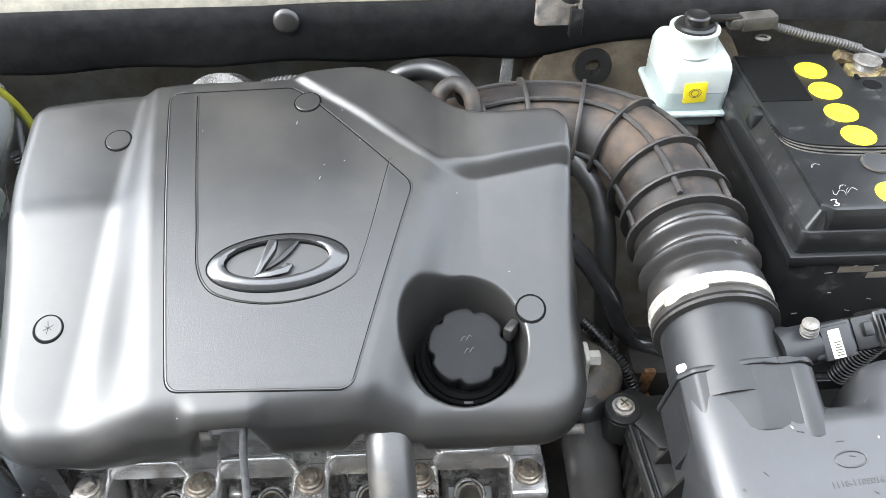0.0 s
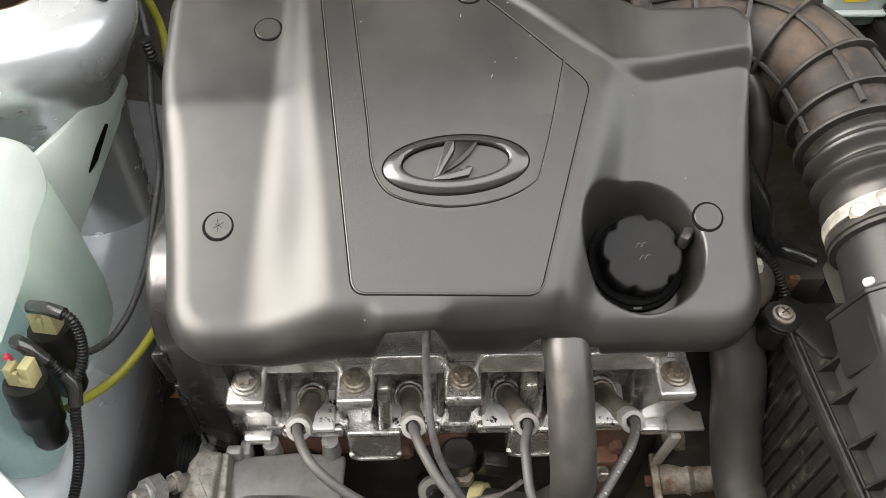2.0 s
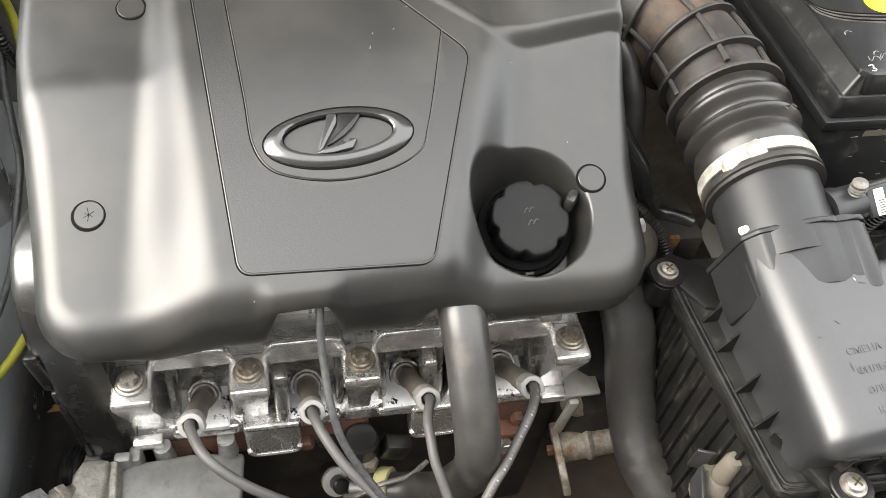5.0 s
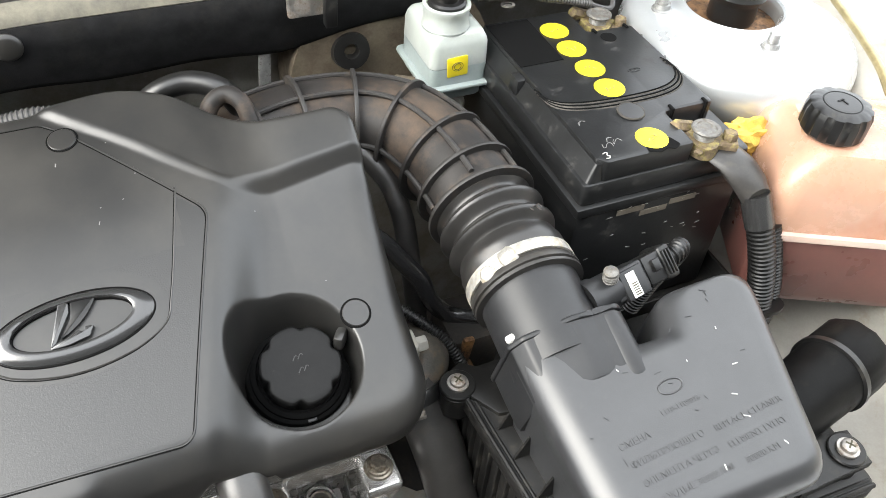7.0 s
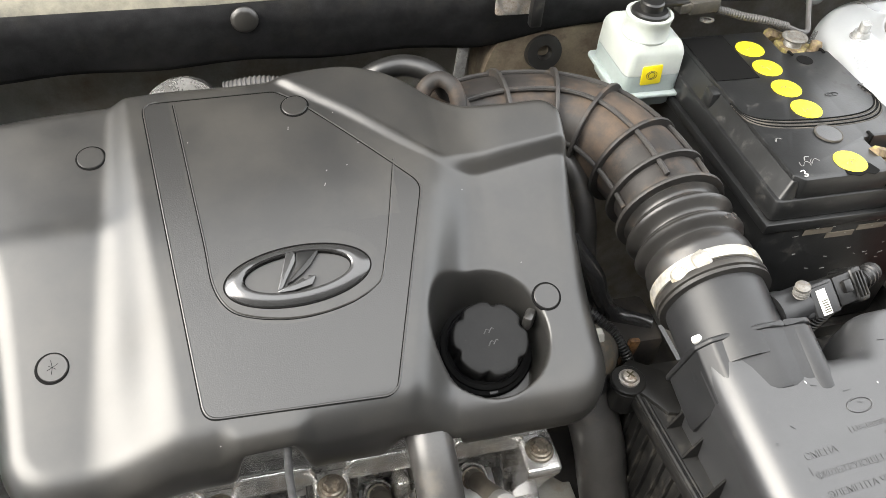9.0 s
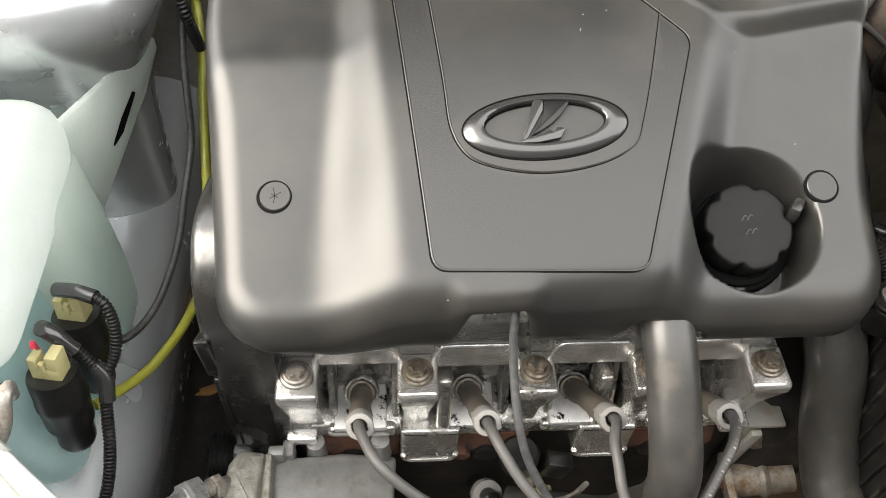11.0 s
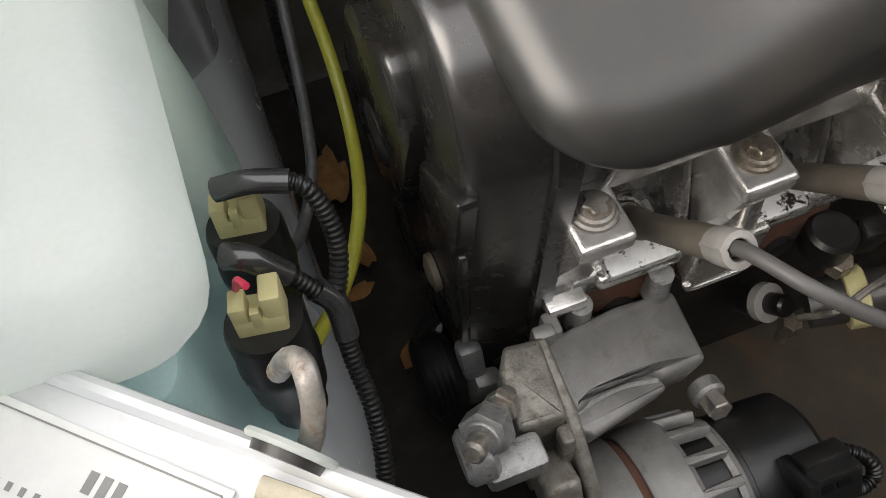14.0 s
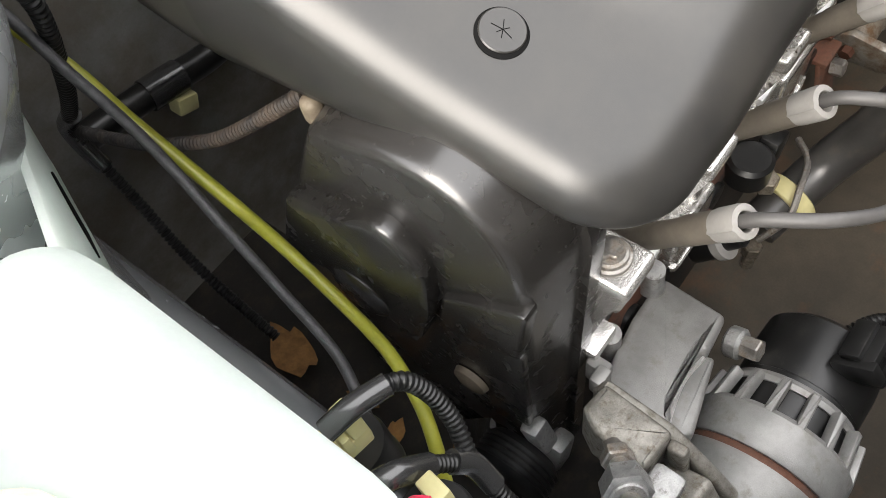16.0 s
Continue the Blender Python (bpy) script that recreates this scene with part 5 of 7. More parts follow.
part("eye", cylinder(0.0155, 0.018, 0.003, 24, Matrix.Translation((-0.372, 0.296, 0.622)) @ Matrix.Rotation(radians(90), 4, "Y")), DULL, tension)
part("arm", box(0.034, 0.020, 0.022, 0.004, Matrix.Translation((-0.345, 0.288, 0.610))), DULL, tension)
part("lug", box(0.016, 0.016, 0.028, 0.004, Matrix.Translation((-0.336, 0.374, 0.545)) @ Matrix.Rotation(radians(-20), 4, "X")), DULL, tension)
part("lug_arm", box(0.020, 0.014, 0.030, 0.004, Matrix.Translation((-0.332, 0.362, 0.520)) @ Matrix.Rotation(radians(15), 4, "Y")), DULL, tension)
part("pulley", lathe([(0.0, 0.0), (0.024, 0.0), (0.030, 0.004), (0.0285, 0.006), (0.030, 0.008), (0.0285, 0.010), (0.030, 0.012), (0.0285, 0.014), (0.030, 0.016), (0.0285, 0.018), (0.030, 0.020), (0.024, 0.026), (0, 0.026)], 36, Matrix.Translation((-0.370, 0.380, 0.520)) @ Matrix.Rotation(radians(90), 4, "Y")), BLACK, tension)
tagged(part("drive_belt", tube([(-0.350, 0.402, 0.53), (-0.350, 0.45, 0.44), (-0.350, 0.49, 0.36), (-0.35, 0.52, 0.30)], 0.011, 8, 0.01, True, 0.25), RUBBER, None), "black ribbed drive belt running down to the crank", "belt")

# ---- intake hose ----
intake = thing("intake_hose", (0.17, 0.55, 0.82), "dusty brown-black ribbed rubber intake hose", "intake hose")
HOSE = [(0.030, 0.596, 0.868), (0.060, 0.604, 0.872), (0.101, 0.610, 0.875), (0.154, 0.607, 0.873), (0.189, 0.581, 0.873), (0.208, 0.540, 0.870), (0.217, 0.497, 0.864), (0.2195, 0.450, 0.857), (0.219, 0.392, 0.849)]
line = glide(HOSE, 0.002)
length = 0.002 * (len(line) - 1)


def bellows(s):
    left = length - s
    if left < 0.038:
        return 0.0432 + 0.0012 * math.cos((left - 0.026) / 0.012 * math.pi)
    if left < 0.084:
        return 0.0425 + 0.0045 * math.cos(2 * math.pi * (left - 0.048) / 0.0200)
    return 0.0405


kb = int((length - 0.088) / 0.002)
part("pipe", tube(line[: kb + 1 : 4] + [line[kb]], 0.0405, 40, 0.003), DUSTY, intake)
part("bellows", tube(line[kb::3] + [line[-1]], lambda s: bellows(s + kb * 0.002), 40, 0.0015), BELLOWS, intake, "black rubber bellows")


def ring_at(s, r, w, base):
    k = min(len(line) - 2, max(1, int(s / 0.002)))
    m = along(line[k], line[k + 1])
    return lathe([(base, -w / 2), (r - 0.0004, -w / 2), (r, -w / 4), (r, w / 4), (r - 0.0004, w / 2), (base, w / 2)], 40, m)


def near_line(p):
    """The way along the hose to the point nearest to p."""
    return 0.002 * min(range(len(line)), key=lambda k: (line[k] - Vector(p)).length)


for p in ((0.062, 0.604, 0.872), (0.101, 0.610, 0.875), (0.150, 0.607, 0.873), (0.187, 0.583, 0.873), (0.208, 0.541, 0.870), (0.215, 0.506, 0.866)):
    part("hoop", ring_at(near_line(p), 0.0474, 0.0034, 0.039), HOOP, intake)
part("hoop", ring_at(length - 0.088, 0.0490, 0.0036, 0.039), HOOP, intake)
for off in (0.15, 1.27, 2.34, 3.3):
    ridge = []
    for k in range(4, int((length - 0.090) / 0.002), 4):
        now = (line[k + 1] - line[k]).normalized()
        up = Vector((0, 0, 1)) - now * now.z
        up.normalize()
        side = now.cross(up)
        ridge.append(line[k] + 0.0428 * (math.cos(off) * side + math.sin(off) * up))
    part("ridge", tube(ridge, 0.0024, 8, 0.006), HOOP, intake)
part("cuff_lip", lathe([(0.040, -0.004), (0.0452, -0.004), (0.0462, -0.002), (0.0462, 0.001), (0.0440, 0.0018), (0.0440, 0.0026), (0.0458, 0.0032), (0.0458, 0.0056), (0.040, 0.006)], 48, along(line[-2], line[-1]) @ Matrix.Translation((0, 0, 0.002))), RUBBER, intake, "black rubber lip behind the clamp")
part("moulded_mark", joined(*[tube([line[-20] + Vector((0.004 + 0.006 * j + 0.002 * math.cos(q), -0.002 * j, 0)) + (Vector((0.0, 0.006 + 0.004 * math.sin(q), 0.0438))) for q in (0, 1.5, 3, 4.5)], 0.0005, 5, 0.002) for j in range(4)]), DUSTY, intake)
part("clamp_band", ring_at(length - 0.0115, 0.0458, 0.0095, 0.042), ZINC, intake, "bright metal hose clamp")
part("clamp_screw", joined(box(0.032, 0.014, 0.015, 0.005, Matrix.Translation((0.1935, 0.3965, 0.8765)) @ Matrix.Rotation(radians(-46), 4, "Y"), 3), cylinder(0.0090, 0.015, 0.003, 18, along((0.1950, 0.3960, 0.8800), (0.2060, 0.3965, 0.8890))), lathe([(0, 0), (0.008, 0.0), (0.0086, 0.002), (0.005, 0.006), (0, 0.0065)], 12, along((0.186, 0.395, 0.874), (0.178, 0.393, 0.882)))), ZINC, intake)

# ---- air filter box ----
airbox = thing("air_filter_box", (0.29, 0.28, 0.60), "black plastic air filter box with a screwed-down lid", "air filter box")


def lid_top(x, y):
    return 0.862 + 0.16 * (y - 0.265) + 0.09 * (x - 0.265)


def lid_section(grow, z=None, lower=0.0, left=0.0, front=0.0):
    back = 0.336 + grow * 0.5
    notch = min(grow, 0.007)
    plan = rounded([(0.178 - left, back), (0.180 - left, 0.181 + front), (0.338 + grow, 0.177 + front), (0.376 + grow, back), (0.300 - notch, back), (0.286 - notch, 0.306 + notch), (0.262 + notch, 0.306 + notch), (0.258 + notch, back)], [0.012, 0.016, 0.022, 0.022, 0.016, 0.012, 0.008, 0.004], 6)
    return [(p[0], p[1], (lid_top(p[0], p[1]) - lower) if z is None else z) for p in plan]


lid_rings = [lid_section(0.012, 0.764, 0, -0.009, 0.017), lid_section(0.010, 0.790, 0, -0.006, 0.014), lid_section(0.006, None, 0.034, -0.001, 0.008)]
lid_rings += [lid_section(0.004 - 0.018 * (1 - math.cos(radians(q))), None, 0.020 * (1 - math.sin(radians(q))), -0.026 * (1 - math.cos(radians(q))), 0.001 + 0.013 * (1 - math.cos(radians(q)))) for q in (0, 15, 30, 45, 60, 75, 90)]
lid_bm = loft(lid_rings + [lid_section(-0.0165, None, 0, -0.0285, 0.016), lid_section(-0.0185, None, 0, -0.031, 0.018)])
lid = part("lid", lid_bm, FILTER, airbox, "black lid with raised writing", sharp=50)
# flange with grooves, and lower tray with ribs
flange = rounded([(0.158, 0.392), (0.173, 0.184), (0.430, 0.178), (0.438, 0.392)], 0.012, 4)
rim_ = part("rim", prism(flange, 0.014, 0.002, Matrix.Translation((0, 0, 0.752))), TUB, airbox)
part("rim_rail", tube([(0.1615, 0.385, 0.767), (0.1670, 0.30, 0.767), (0.1752, 0.196, 0.767), (0.179, 0.188, 0.767), (0.187, 0.1862, 0.767), (0.30, 0.1835, 0.767), (0.426, 0.181, 0.767)], 0.0022, 8), TUB, rim_)
part("rim_groove", tube([(0.1670, 0.385, 0.7655), (0.1722, 0.30, 0.7655), (0.1800, 0.200, 0.7655), (0.185, 0.193, 0.7655), (0.194, 0.191, 0.7655), (0.30, 0.1885, 0.7655), (0.426, 0.186, 0.7655)], 0.0018, 8), TUB, rim_)
tray_poly = rounded([(0.166, 0.386), (0.181, 0.193), (0.424, 0.186), (0.430, 0.386)], 0.012, 4)
part("lower_box", prism(tray_poly, 0.165, 0.003, Matrix.Translation((0, 0, 0.588))), TUB, airbox)
for k in range(14):
    t = (k + 0.5) / 14
    x, y = 0.166 + 0.015 * t, 0.386 - 0.190 * t
    part("side_rib", box(0.006, 0.003, 0.150, 0.001, Matrix.Translation((x - 0.001, y, 0.672))), TUB, airbox)
for k in range(14):
    t = (k + 0.5) / 14
    part("side_rib", box(0.003, 0.006, 0.150, 0.001, Matrix.Translation((0.184 + 0.236 * t, 0.191 - 0.007 * t, 0.672))), TUB, airbox)
# webs between the lid and its rim
for k in range(7):
    t = k / 6
    m = Matrix.Translation((0.214 + 0.130 * t, 0.1975, 0.764)) @ Matrix(((0, 0, 1, 0), (1, 0, 0, 0), (0, 1, 0, 0), (0, 0, 0, 1)))
    part("web", prism([(0.0, 0.0), (-0.008, 0.0), (-0.0085, 0.012), (-0.009, 0.040), (0.0, 0.044)], 0.0018, 0.0, m), TUB, lid)
for y, w in ((0.330, 0.03), (0.302, 0.028), (0.266, 0.026), (0.236, 0.024)):
    m = Matrix.Translation((0.186, y, 0.764)) @ Matrix.Rotation(radians(90), 4, "X")
    part("web", prism([(-0.013, 0.0), (0.004, 0.0), (-0.001, 0.030)], 0.0018, 0.0, m), TUB, lid)
part("front_ledge", box(0.150, 0.009, 0.0022, 0.0007, Matrix.Translation((0.285, 0.1925, 0.797)) @ Matrix.Rotation(radians(-1.5), 4, "Z")), TUB, lid)
# screws in their ears
for x, y, z, turn in ((0.160, 0.377, 0.772, 0), (0.2185, 0.1795, 0.783, 0), (0.412, 0.207, 0.788, 0)):
    ear = part("screw_ear", joined(cylinder(0.0145, 0.030, 0.003, 28, Matrix.Translation((x, y, z - 0.034))), cylinder(0.0150, 0.005, 0.001, 28, Matrix.Translation((x, y, z - 0.006)))), TUB, airbox)
    head = part("screw", lathe([(0.0088, -0.002), (0.0092, 0.0), (0.0088, 0.0014), (0.0066, 0.0016), (0.0064, 0.0045), (0.005, 0.0056), (0, 0.006)], 24, Matrix.Translation((x, y, z))), STEEL, ear, "bright cross-head screw")
    part("cross", joined(box(0.008, 0.0013, 0.0008, 0, Matrix.Translation((x, y, z + 0.0058)) @ Matrix.Rotation(0.6, 4, "Z")), box(0.0013, 0.008, 0.0008, 0, Matrix.Translation((x, y, z + 0.0058)) @ Matrix.Rotation(0.6, 4, "Z"))), INK, head)
# brackets from lid to ears
part("lid_arm", prism([(0.184, 0.226), (0.192, 0.224), (0.232, 0.200), (0.2345, 0.176), (0.226, 0.1655), (0.211, 0.166), (0.203, 0.180)], 0.012, 0.002, Matrix.Translation((0, 0, 0.766))), TUB, lid)
part("lid_arm", prism([(0.355, 0.190), (0.360, 0.235), (0.428, 0.222), (0.426, 0.192)], 0.010, 0.002, Matrix.Translation((0, 0, 0.774))), TUB, lid)
part("lid_arm", prism([(0.150, 0.388), (0.17, 0.398), (0.235, 0.352), (0.230, 0.330), (0.18, 0.34)], 0.008, 0.002, Matrix.Translation((0, 0, 0.762))), TUB, lid)

# neck with collar, where the hose pipe enters
part("inlet_pipe", lathe([(0.0, 0.0), (0.0405, 0.0), (0.0405, 0.066), (0.039, 0.067), (0.0, 0.067)], 40, along((0.2185, 0.326, 0.832), (0.219, 0.393, 0.849))), NECKBLACK, airbox)
NECK = along((0.2185, 0.318, 0.830), (0.219, 0.393, 0.849))
saddle = rounded([(-0.047, -0.044), (0.0425, -0.044), (0.0425, 0.018), (0.034, 0.0300), (-0.004, 0.0435), (-0.020, 0.0415), (-0.026, 0.0425), (-0.040, 0.0425), (-0.047, 0.034)], [0.006, 0.006, 0.006, 0.008, 0.02, 0.004, 0.008, 0.009, 0.008], 5)
part("neck_flange", prism(saddle, 0.0045, 0.0015, NECK @ Matrix.Translation((0, 0, 0.0255))), NECKBLACK, airbox)
part("neck_hood", loft([[(NECK @ Matrix.Translation((0, 0, dz)) @ Vector((p[0] * k, p[1] * k, 0))) for p in saddle] for dz, k in ((0.0265, 0.955), (0.004, 0.945), (-0.0155, 0.935), (-0.0185, 0.91), (-0.0190, 0.5))]), NECKBLACK, airbox, sharp=30)
part("neck_ear", lathe([(0.0, -0.026), (0.0115, -0.026), (0.0125, -0.024), (0.0125, 0.0235), (0.0, 0.0235)], 24, NECK @ Matrix.Translation((-0.0335, 0.0295, 0))), NECKBLACK, airbox)
part("white_stop", box(0.009, 0.006, 0.006, 0.0022, Matrix.Translation((0.1825, 0.3475, 0.8550)) @ Matrix.Rotation(radians(-25), 4, "Y")), WHITE, airbox, "small white plastic stop")

# raised writing on the lid, in its slope
LID = Matrix.Translation((0.265, 0.265, 0.8622)) @ Matrix.Rotation(math.atan(0.16), 4, "X") @ Matrix.Rotation(-math.atan(0.09), 4, "Y") @ Matrix.Rotation(radians(3), 4, "Z")
PRINT = material("raised_plastic_writing", (0.026, 0.0265, 0.028), 0.40, spread=0.1, size=200, bump=0.1)
for text, x, y, s in (("СМЕНА", -0.057, -0.0240, 0.0068), ("ФИЛЬТРУЮЩЕГО", -0.056, -0.0375, 0.0066), ("ЭЛЕМЕНТА ЧЕРЕЗ", -0.055, -0.0510, 0.0066), ("КАЖДЫЕ 30000 КМ", -0.054, -0.0645, 0.0066),
                      ("REPLACE CLEANER", 0.010, -0.0385, 0.0066), ("ELEMENT EVERY", 0.012, -0.0520, 0.0066), ("30000 KM", 0.016, -0.0655, 0.0066), ("1118-1109016", -0.018, -0.0145, 0.0056)):
    part("raised_writing", letters(text, s, LID @ Matrix.Translation((x, y, -0.0002)), 0.0005), FILTER, lid)
part("oval_mark", oval_ring(0.0095, 0.0052, 0.0012, 0.0006, LID @ Matrix.Translation((0.0, 0.002, 0))), FILTER, lid)
# scratches on the lid
for k in range(26):
    x, y, a = random.uniform(-0.07, 0.08), random.uniform(-0.075, 0.06), random.uniform(0, 180)
    part("scratch", box(random.uniform(0.001, 0.006), 0.0005, 0.0002, 0, LID @ Matrix.Translation((x, y, 0.0002)) @ Matrix.Rotation(radians(a), 4, "Z")), WHITE if k % 3 == 0 else PRINT, lid)

# air flow sensor on the inlet pipe
flow = thing("air_flow_sensor", (0.29, 0.36, 0.85), "black plastic air flow sensor with a small white label", "sensor")
m = along((0.250, 0.358, 0.856), (0.330, 0.372, 0.862))
part("stub", lathe([(0, 0), (0.0175, 0), (0.0165, 0.010), (0.0150, 0.014), (0.0145, 0.034), (0, 0.034)], 28, m), NECKBLACK, flow)
lean = Vector((-0.10, -0.62, 0.78))
out_ = (lean - (m.to_3x3() @ Vector((0, 0, 1))) * lean.dot(m.to_3x3() @ Vector((0, 0, 1)))).normalized()
ahead_ = (m.to_3x3() @ Vector((0, 0, 1))).normalized()
face_ = Matrix((ahead_, out_.cross(ahead_), out_)).transposed().to_4x4()
seat_ = Matrix.Translation(m @ Vector((0, 0, 0.020))) @ face_
stem_ = Matrix.Translation(seat_ @ Vector((0.003, 0.006, 0.009))) @ Matrix.Rotation(radians(-10), 4, "Y") @ Matrix.Translation((0, 0, -0.008))
screw_ = part("fixing_screw", lathe([(0, 0.008), (0.0032, 0.008), (0.0032, 0.0195), (0.0056, 0.0200), (0.0058, 0.0218), (0.0040, 0.0230), (0.0, 0.0232)], 22, stem_), LEADGREY, flow, "worn steel screw with a spring washer")
part("spring_washer", tube([stem_ @ Vector((0.0054 * math.cos(q), 0.0054 * math.sin(q), 0.0110 + 0.00042 * q)) for q in [0.5 * j for j in range(38)]], 0.0010, 6, 0.0015), LEADGREY, screw_)
part("screw_lug", lathe([(0, 0.002), (0.0095, 0.002), (0.0090, 0.010), (0, 0.011)], 22, seat_ @ Matrix.Translation((0.002, 0.003, 0))), NECKBLACK, flow)
tag_ = Matrix.Translation(m @ Vector((0, 0, 0.040))) @ face_
body_ = part("body", box(0.032, 0.0250, 0.0240, 0.003, tag_ @ Matrix.Translation((-0.001, 0, 0)), 3), NECKBLACK, flow)
part("label", box(0.0085, 0.020, 0.0008, 0.0002, tag_ @ Matrix.Translation((-0.002, -0.003, 0.0152))), WHITE, body_, "small white barcode label")
part("label_bar", joined(*[box(0.0055, 0.0009, 0.0010, 0, tag_ @ Matrix.Translation((-0.0015, -0.011 + 0.0018 * j, 0.0153))) for j in range(6)]), INK, body_)
part("body_pad", box(0.022, 0.0235, 0.004, 0.0010, tag_ @ Matrix.Translation((0.000, -0.002, 0.0128))), NECKBLACK, body_)
plug_ = part("connector", joined(box(0.022, 0.024, 0.022, 0.002, tag_ @ Matrix.Translation((0.0255, 0, 0.001))), box(0.007, 0.010, 0.005, 0.001, tag_ @ Matrix.Translation((0.024, 0.002, 0.0135)))), BLACK, flow)
part("grip", box(0.012, 0.028, 0.027, 0.003, tag_ @ Matrix.Translation((0.037, 0, 0)), 3), BLACK, plug_)
part("grip_rib", joined(*[box(0.0012, 0.020, 0.003, 0.0004, tag_ @ Matrix.Translation((0.033 + 0.003 * j, 0, 0.0150))) for j in range(3)]), BLACK, plug_)
part("lead", corrugated([(0.327, 0.371, 0.862), (0.341, 0.374, 0.866), (0.351, 0.380, 0.862), (0.355, 0.386, 0.845), (0.350, 0.395, 0.81), (0.34, 0.40, 0.77)], 0.0088, 0.0036, 0.0012, 16), BLACK, plug_)

# cold air intake beside the box
snorkel = thing("air_intake_duct", (0.44, 0.26, 0.77), "black plastic round air intake duct with notched rim", "air duct")
m = along((0.374, 0.248, 0.791), (0.482, 0.276, 0.794)) @ Matrix.Diagonal((0.80, 0.80, 1.0, 1.0))
part("duct", lathe([(0.0, 0.0), (0.036, 0.0), (0.038, 0.04), (0.040, 0.075), (0.0410, 0.078), (0.0410, 0.106), (0.0395, 0.109), (0.036, 0.109), (0.036, 0.09), (0.0, 0.09)], 40, m, lambda a, z: 1.0 + (0.03 if z > 0.077 and math.cos(11 * a) > 0.3 else 0.0)), DUCT, snorkel)
part("band", lathe([(0.038, 0.068), (0.043, 0.069), (0.043, 0.074), (0.038, 0.075)], 40, m), BLACK, snorkel)

# rubber foot under the box
mount = thing("airbox_mount", (0.176, 0.230, 0.66), "grey rubber mount below the air filter box", "rubber mount")
part("pin", lathe([(0, 0), (0.016, 0.0), (0.017, 0.02), (0.012, 0.028), (0.0085, 0.032), (0.0075, 0.060), (0.006, 0.064), (0, 0.065)], 20, Matrix.Translation((0.176, 0.230, 0.664))), BOOT, mount)
for dx in (-0.022, 0.020):
    part("bracket", box(0.003, 0.044, 0.028, 0.001, Matrix.Translation((0.176 + dx, 0.218, 0.688)) @ Matrix.Rotation(radians(-20), 4, "Z")), FILTER, mount)
part("bracket", box(0.046, 0.003, 0.028, 0.001, Matrix.Translation((0.184, 0.244, 0.688)) @ Matrix.Rotation(radians(-20), 4, "Z")), FILTER, mount)

# ---- battery ----
battery = thing("battery", (0.376, 0.560, 0.72), "black car battery with yellow cell stickers and corroded terminals", "battery")
part("case", box(0.172, 0.240, 0.150, 0.004, Matrix.Translation((0.376, 0.561, 0.795)), 2), BATTERY, battery, "scratched black battery case")
part("case_rim", box(0.178, 0.246, 0.010, 0.002, Matrix.Translation((0.376, 0.561, 0.865))), BATTERY, battery)
step_lid = [(0.303, 0.670), (0.303, 0.452), (0.311, 0.444), (0.396, 0.444), (0.396, 0.490), (0.448, 0.490), (0.448, 0.628), (0.398, 0.628), (0.398, 0.670)]
lid_low = [(0.291, 0.680), (0.291, 0.442), (0.461, 0.442), (0.461, 0.680)]
part("lid_base", prism(rounded(lid_low, 0.006, 3), 0.022, 0.003, Matrix.Translation((0, 0, 0.870))), BATTERY, battery)
lid_block = part("lid", prism(rounded(step_lid, 0.004, 3), 0.022, 0.003, Matrix.Translation((0, 0, 0.890))), BATTERY, battery)
part("lid_slope", loft([[(p[0] - 0.0, p[1], z) for p in rounded([(0.291 + q, 0.668), (0.291 + q, 0.443 + q * 0.4), (0.31, 0.443 + q * 0.4), (0.31, 0.668)], 0.004, 3)] for z, q in ((0.889, 0.002), (0.908, 0.0115))]), BATTERY, lid_block)
groove = [(0.3000, 0.5490), (0.3030, 0.5340), (0.3130, 0.5245), (0.3300, 0.5190), (0.3550, 0.5160), (0.3850, 0.5152), (0.4106, 0.5171), (0.4290, 0.5230), (0.4410, 0.5340), (0.4450, 0.5490), (0.4410, 0.5610)]
for dy, r in ((0.0, 0.0012), (0.0050, 0.0009), (-0.0045, 0.0009)):
    part("handle_groove", tube([(q[0] * (1 - 0.2 * dy) + 0.075 * dy, q[1] + dy, 0.9120) for q in groove], r, 6, 0.004), SEAM, lid_block)
    part("groove_lip", tube([(q[0] * (1 - 0.2 * dy) + 0.075 * dy, q[1] + dy - 0.0018, 0.9118) for q in groove], r * 0.9, 6, 0.004), DUSTBLACK, lid_block)
part("dark_label", box(0.045, 0.075, 0.0006, 0, Matrix.Translation((0.327, 0.627, 0.9124))), SEAM, lid_block)
for x, y in ((0.366, 0.638), (0.366, 0.604), (0.366, 0.569), (0.367, 0.536), (0.3625, 0.4605)):
    st = part("cell_sticker", cylinder(0.0142, 0.0007, 0.0002, 32, Matrix.Translation((x, y, 0.9120))), YELLOW, lid_block, "round yellow sticker")
    part("sticker_mark", joined(*[box(0.0009, random.uniform(0.003, 0.006), 0.0003, 0, Matrix.Translation((x - 0.004 + 0.004 * j, y + random.uniform(-0.002, 0.002), 0.9128)) @ Matrix.Rotation(random.uniform(-1, 1), 4, "Z")) for j in range(3)]), CORRODED, st)
eye = part("charge_eye", cylinder(0.0115, 0.002, 0.0004, 32, Matrix.Translation((0.3655, 0.4980, 0.9118))), FILTER, lid_block, "round charge indicator window")
part("eye_mark", joined(box(0.009, 0.0016, 0.0004, 0, Matrix.Translation((0.3645, 0.4985, 0.9134)) @ Matrix.Rotation(0.5, 4, "Z")), box(0.005, 0.0012, 0.0004, 0, Matrix.Translation((0.3675, 0.4965, 0.9134)) @ Matrix.Rotation(-0.7, 4, "Z"))), DULL, eye)
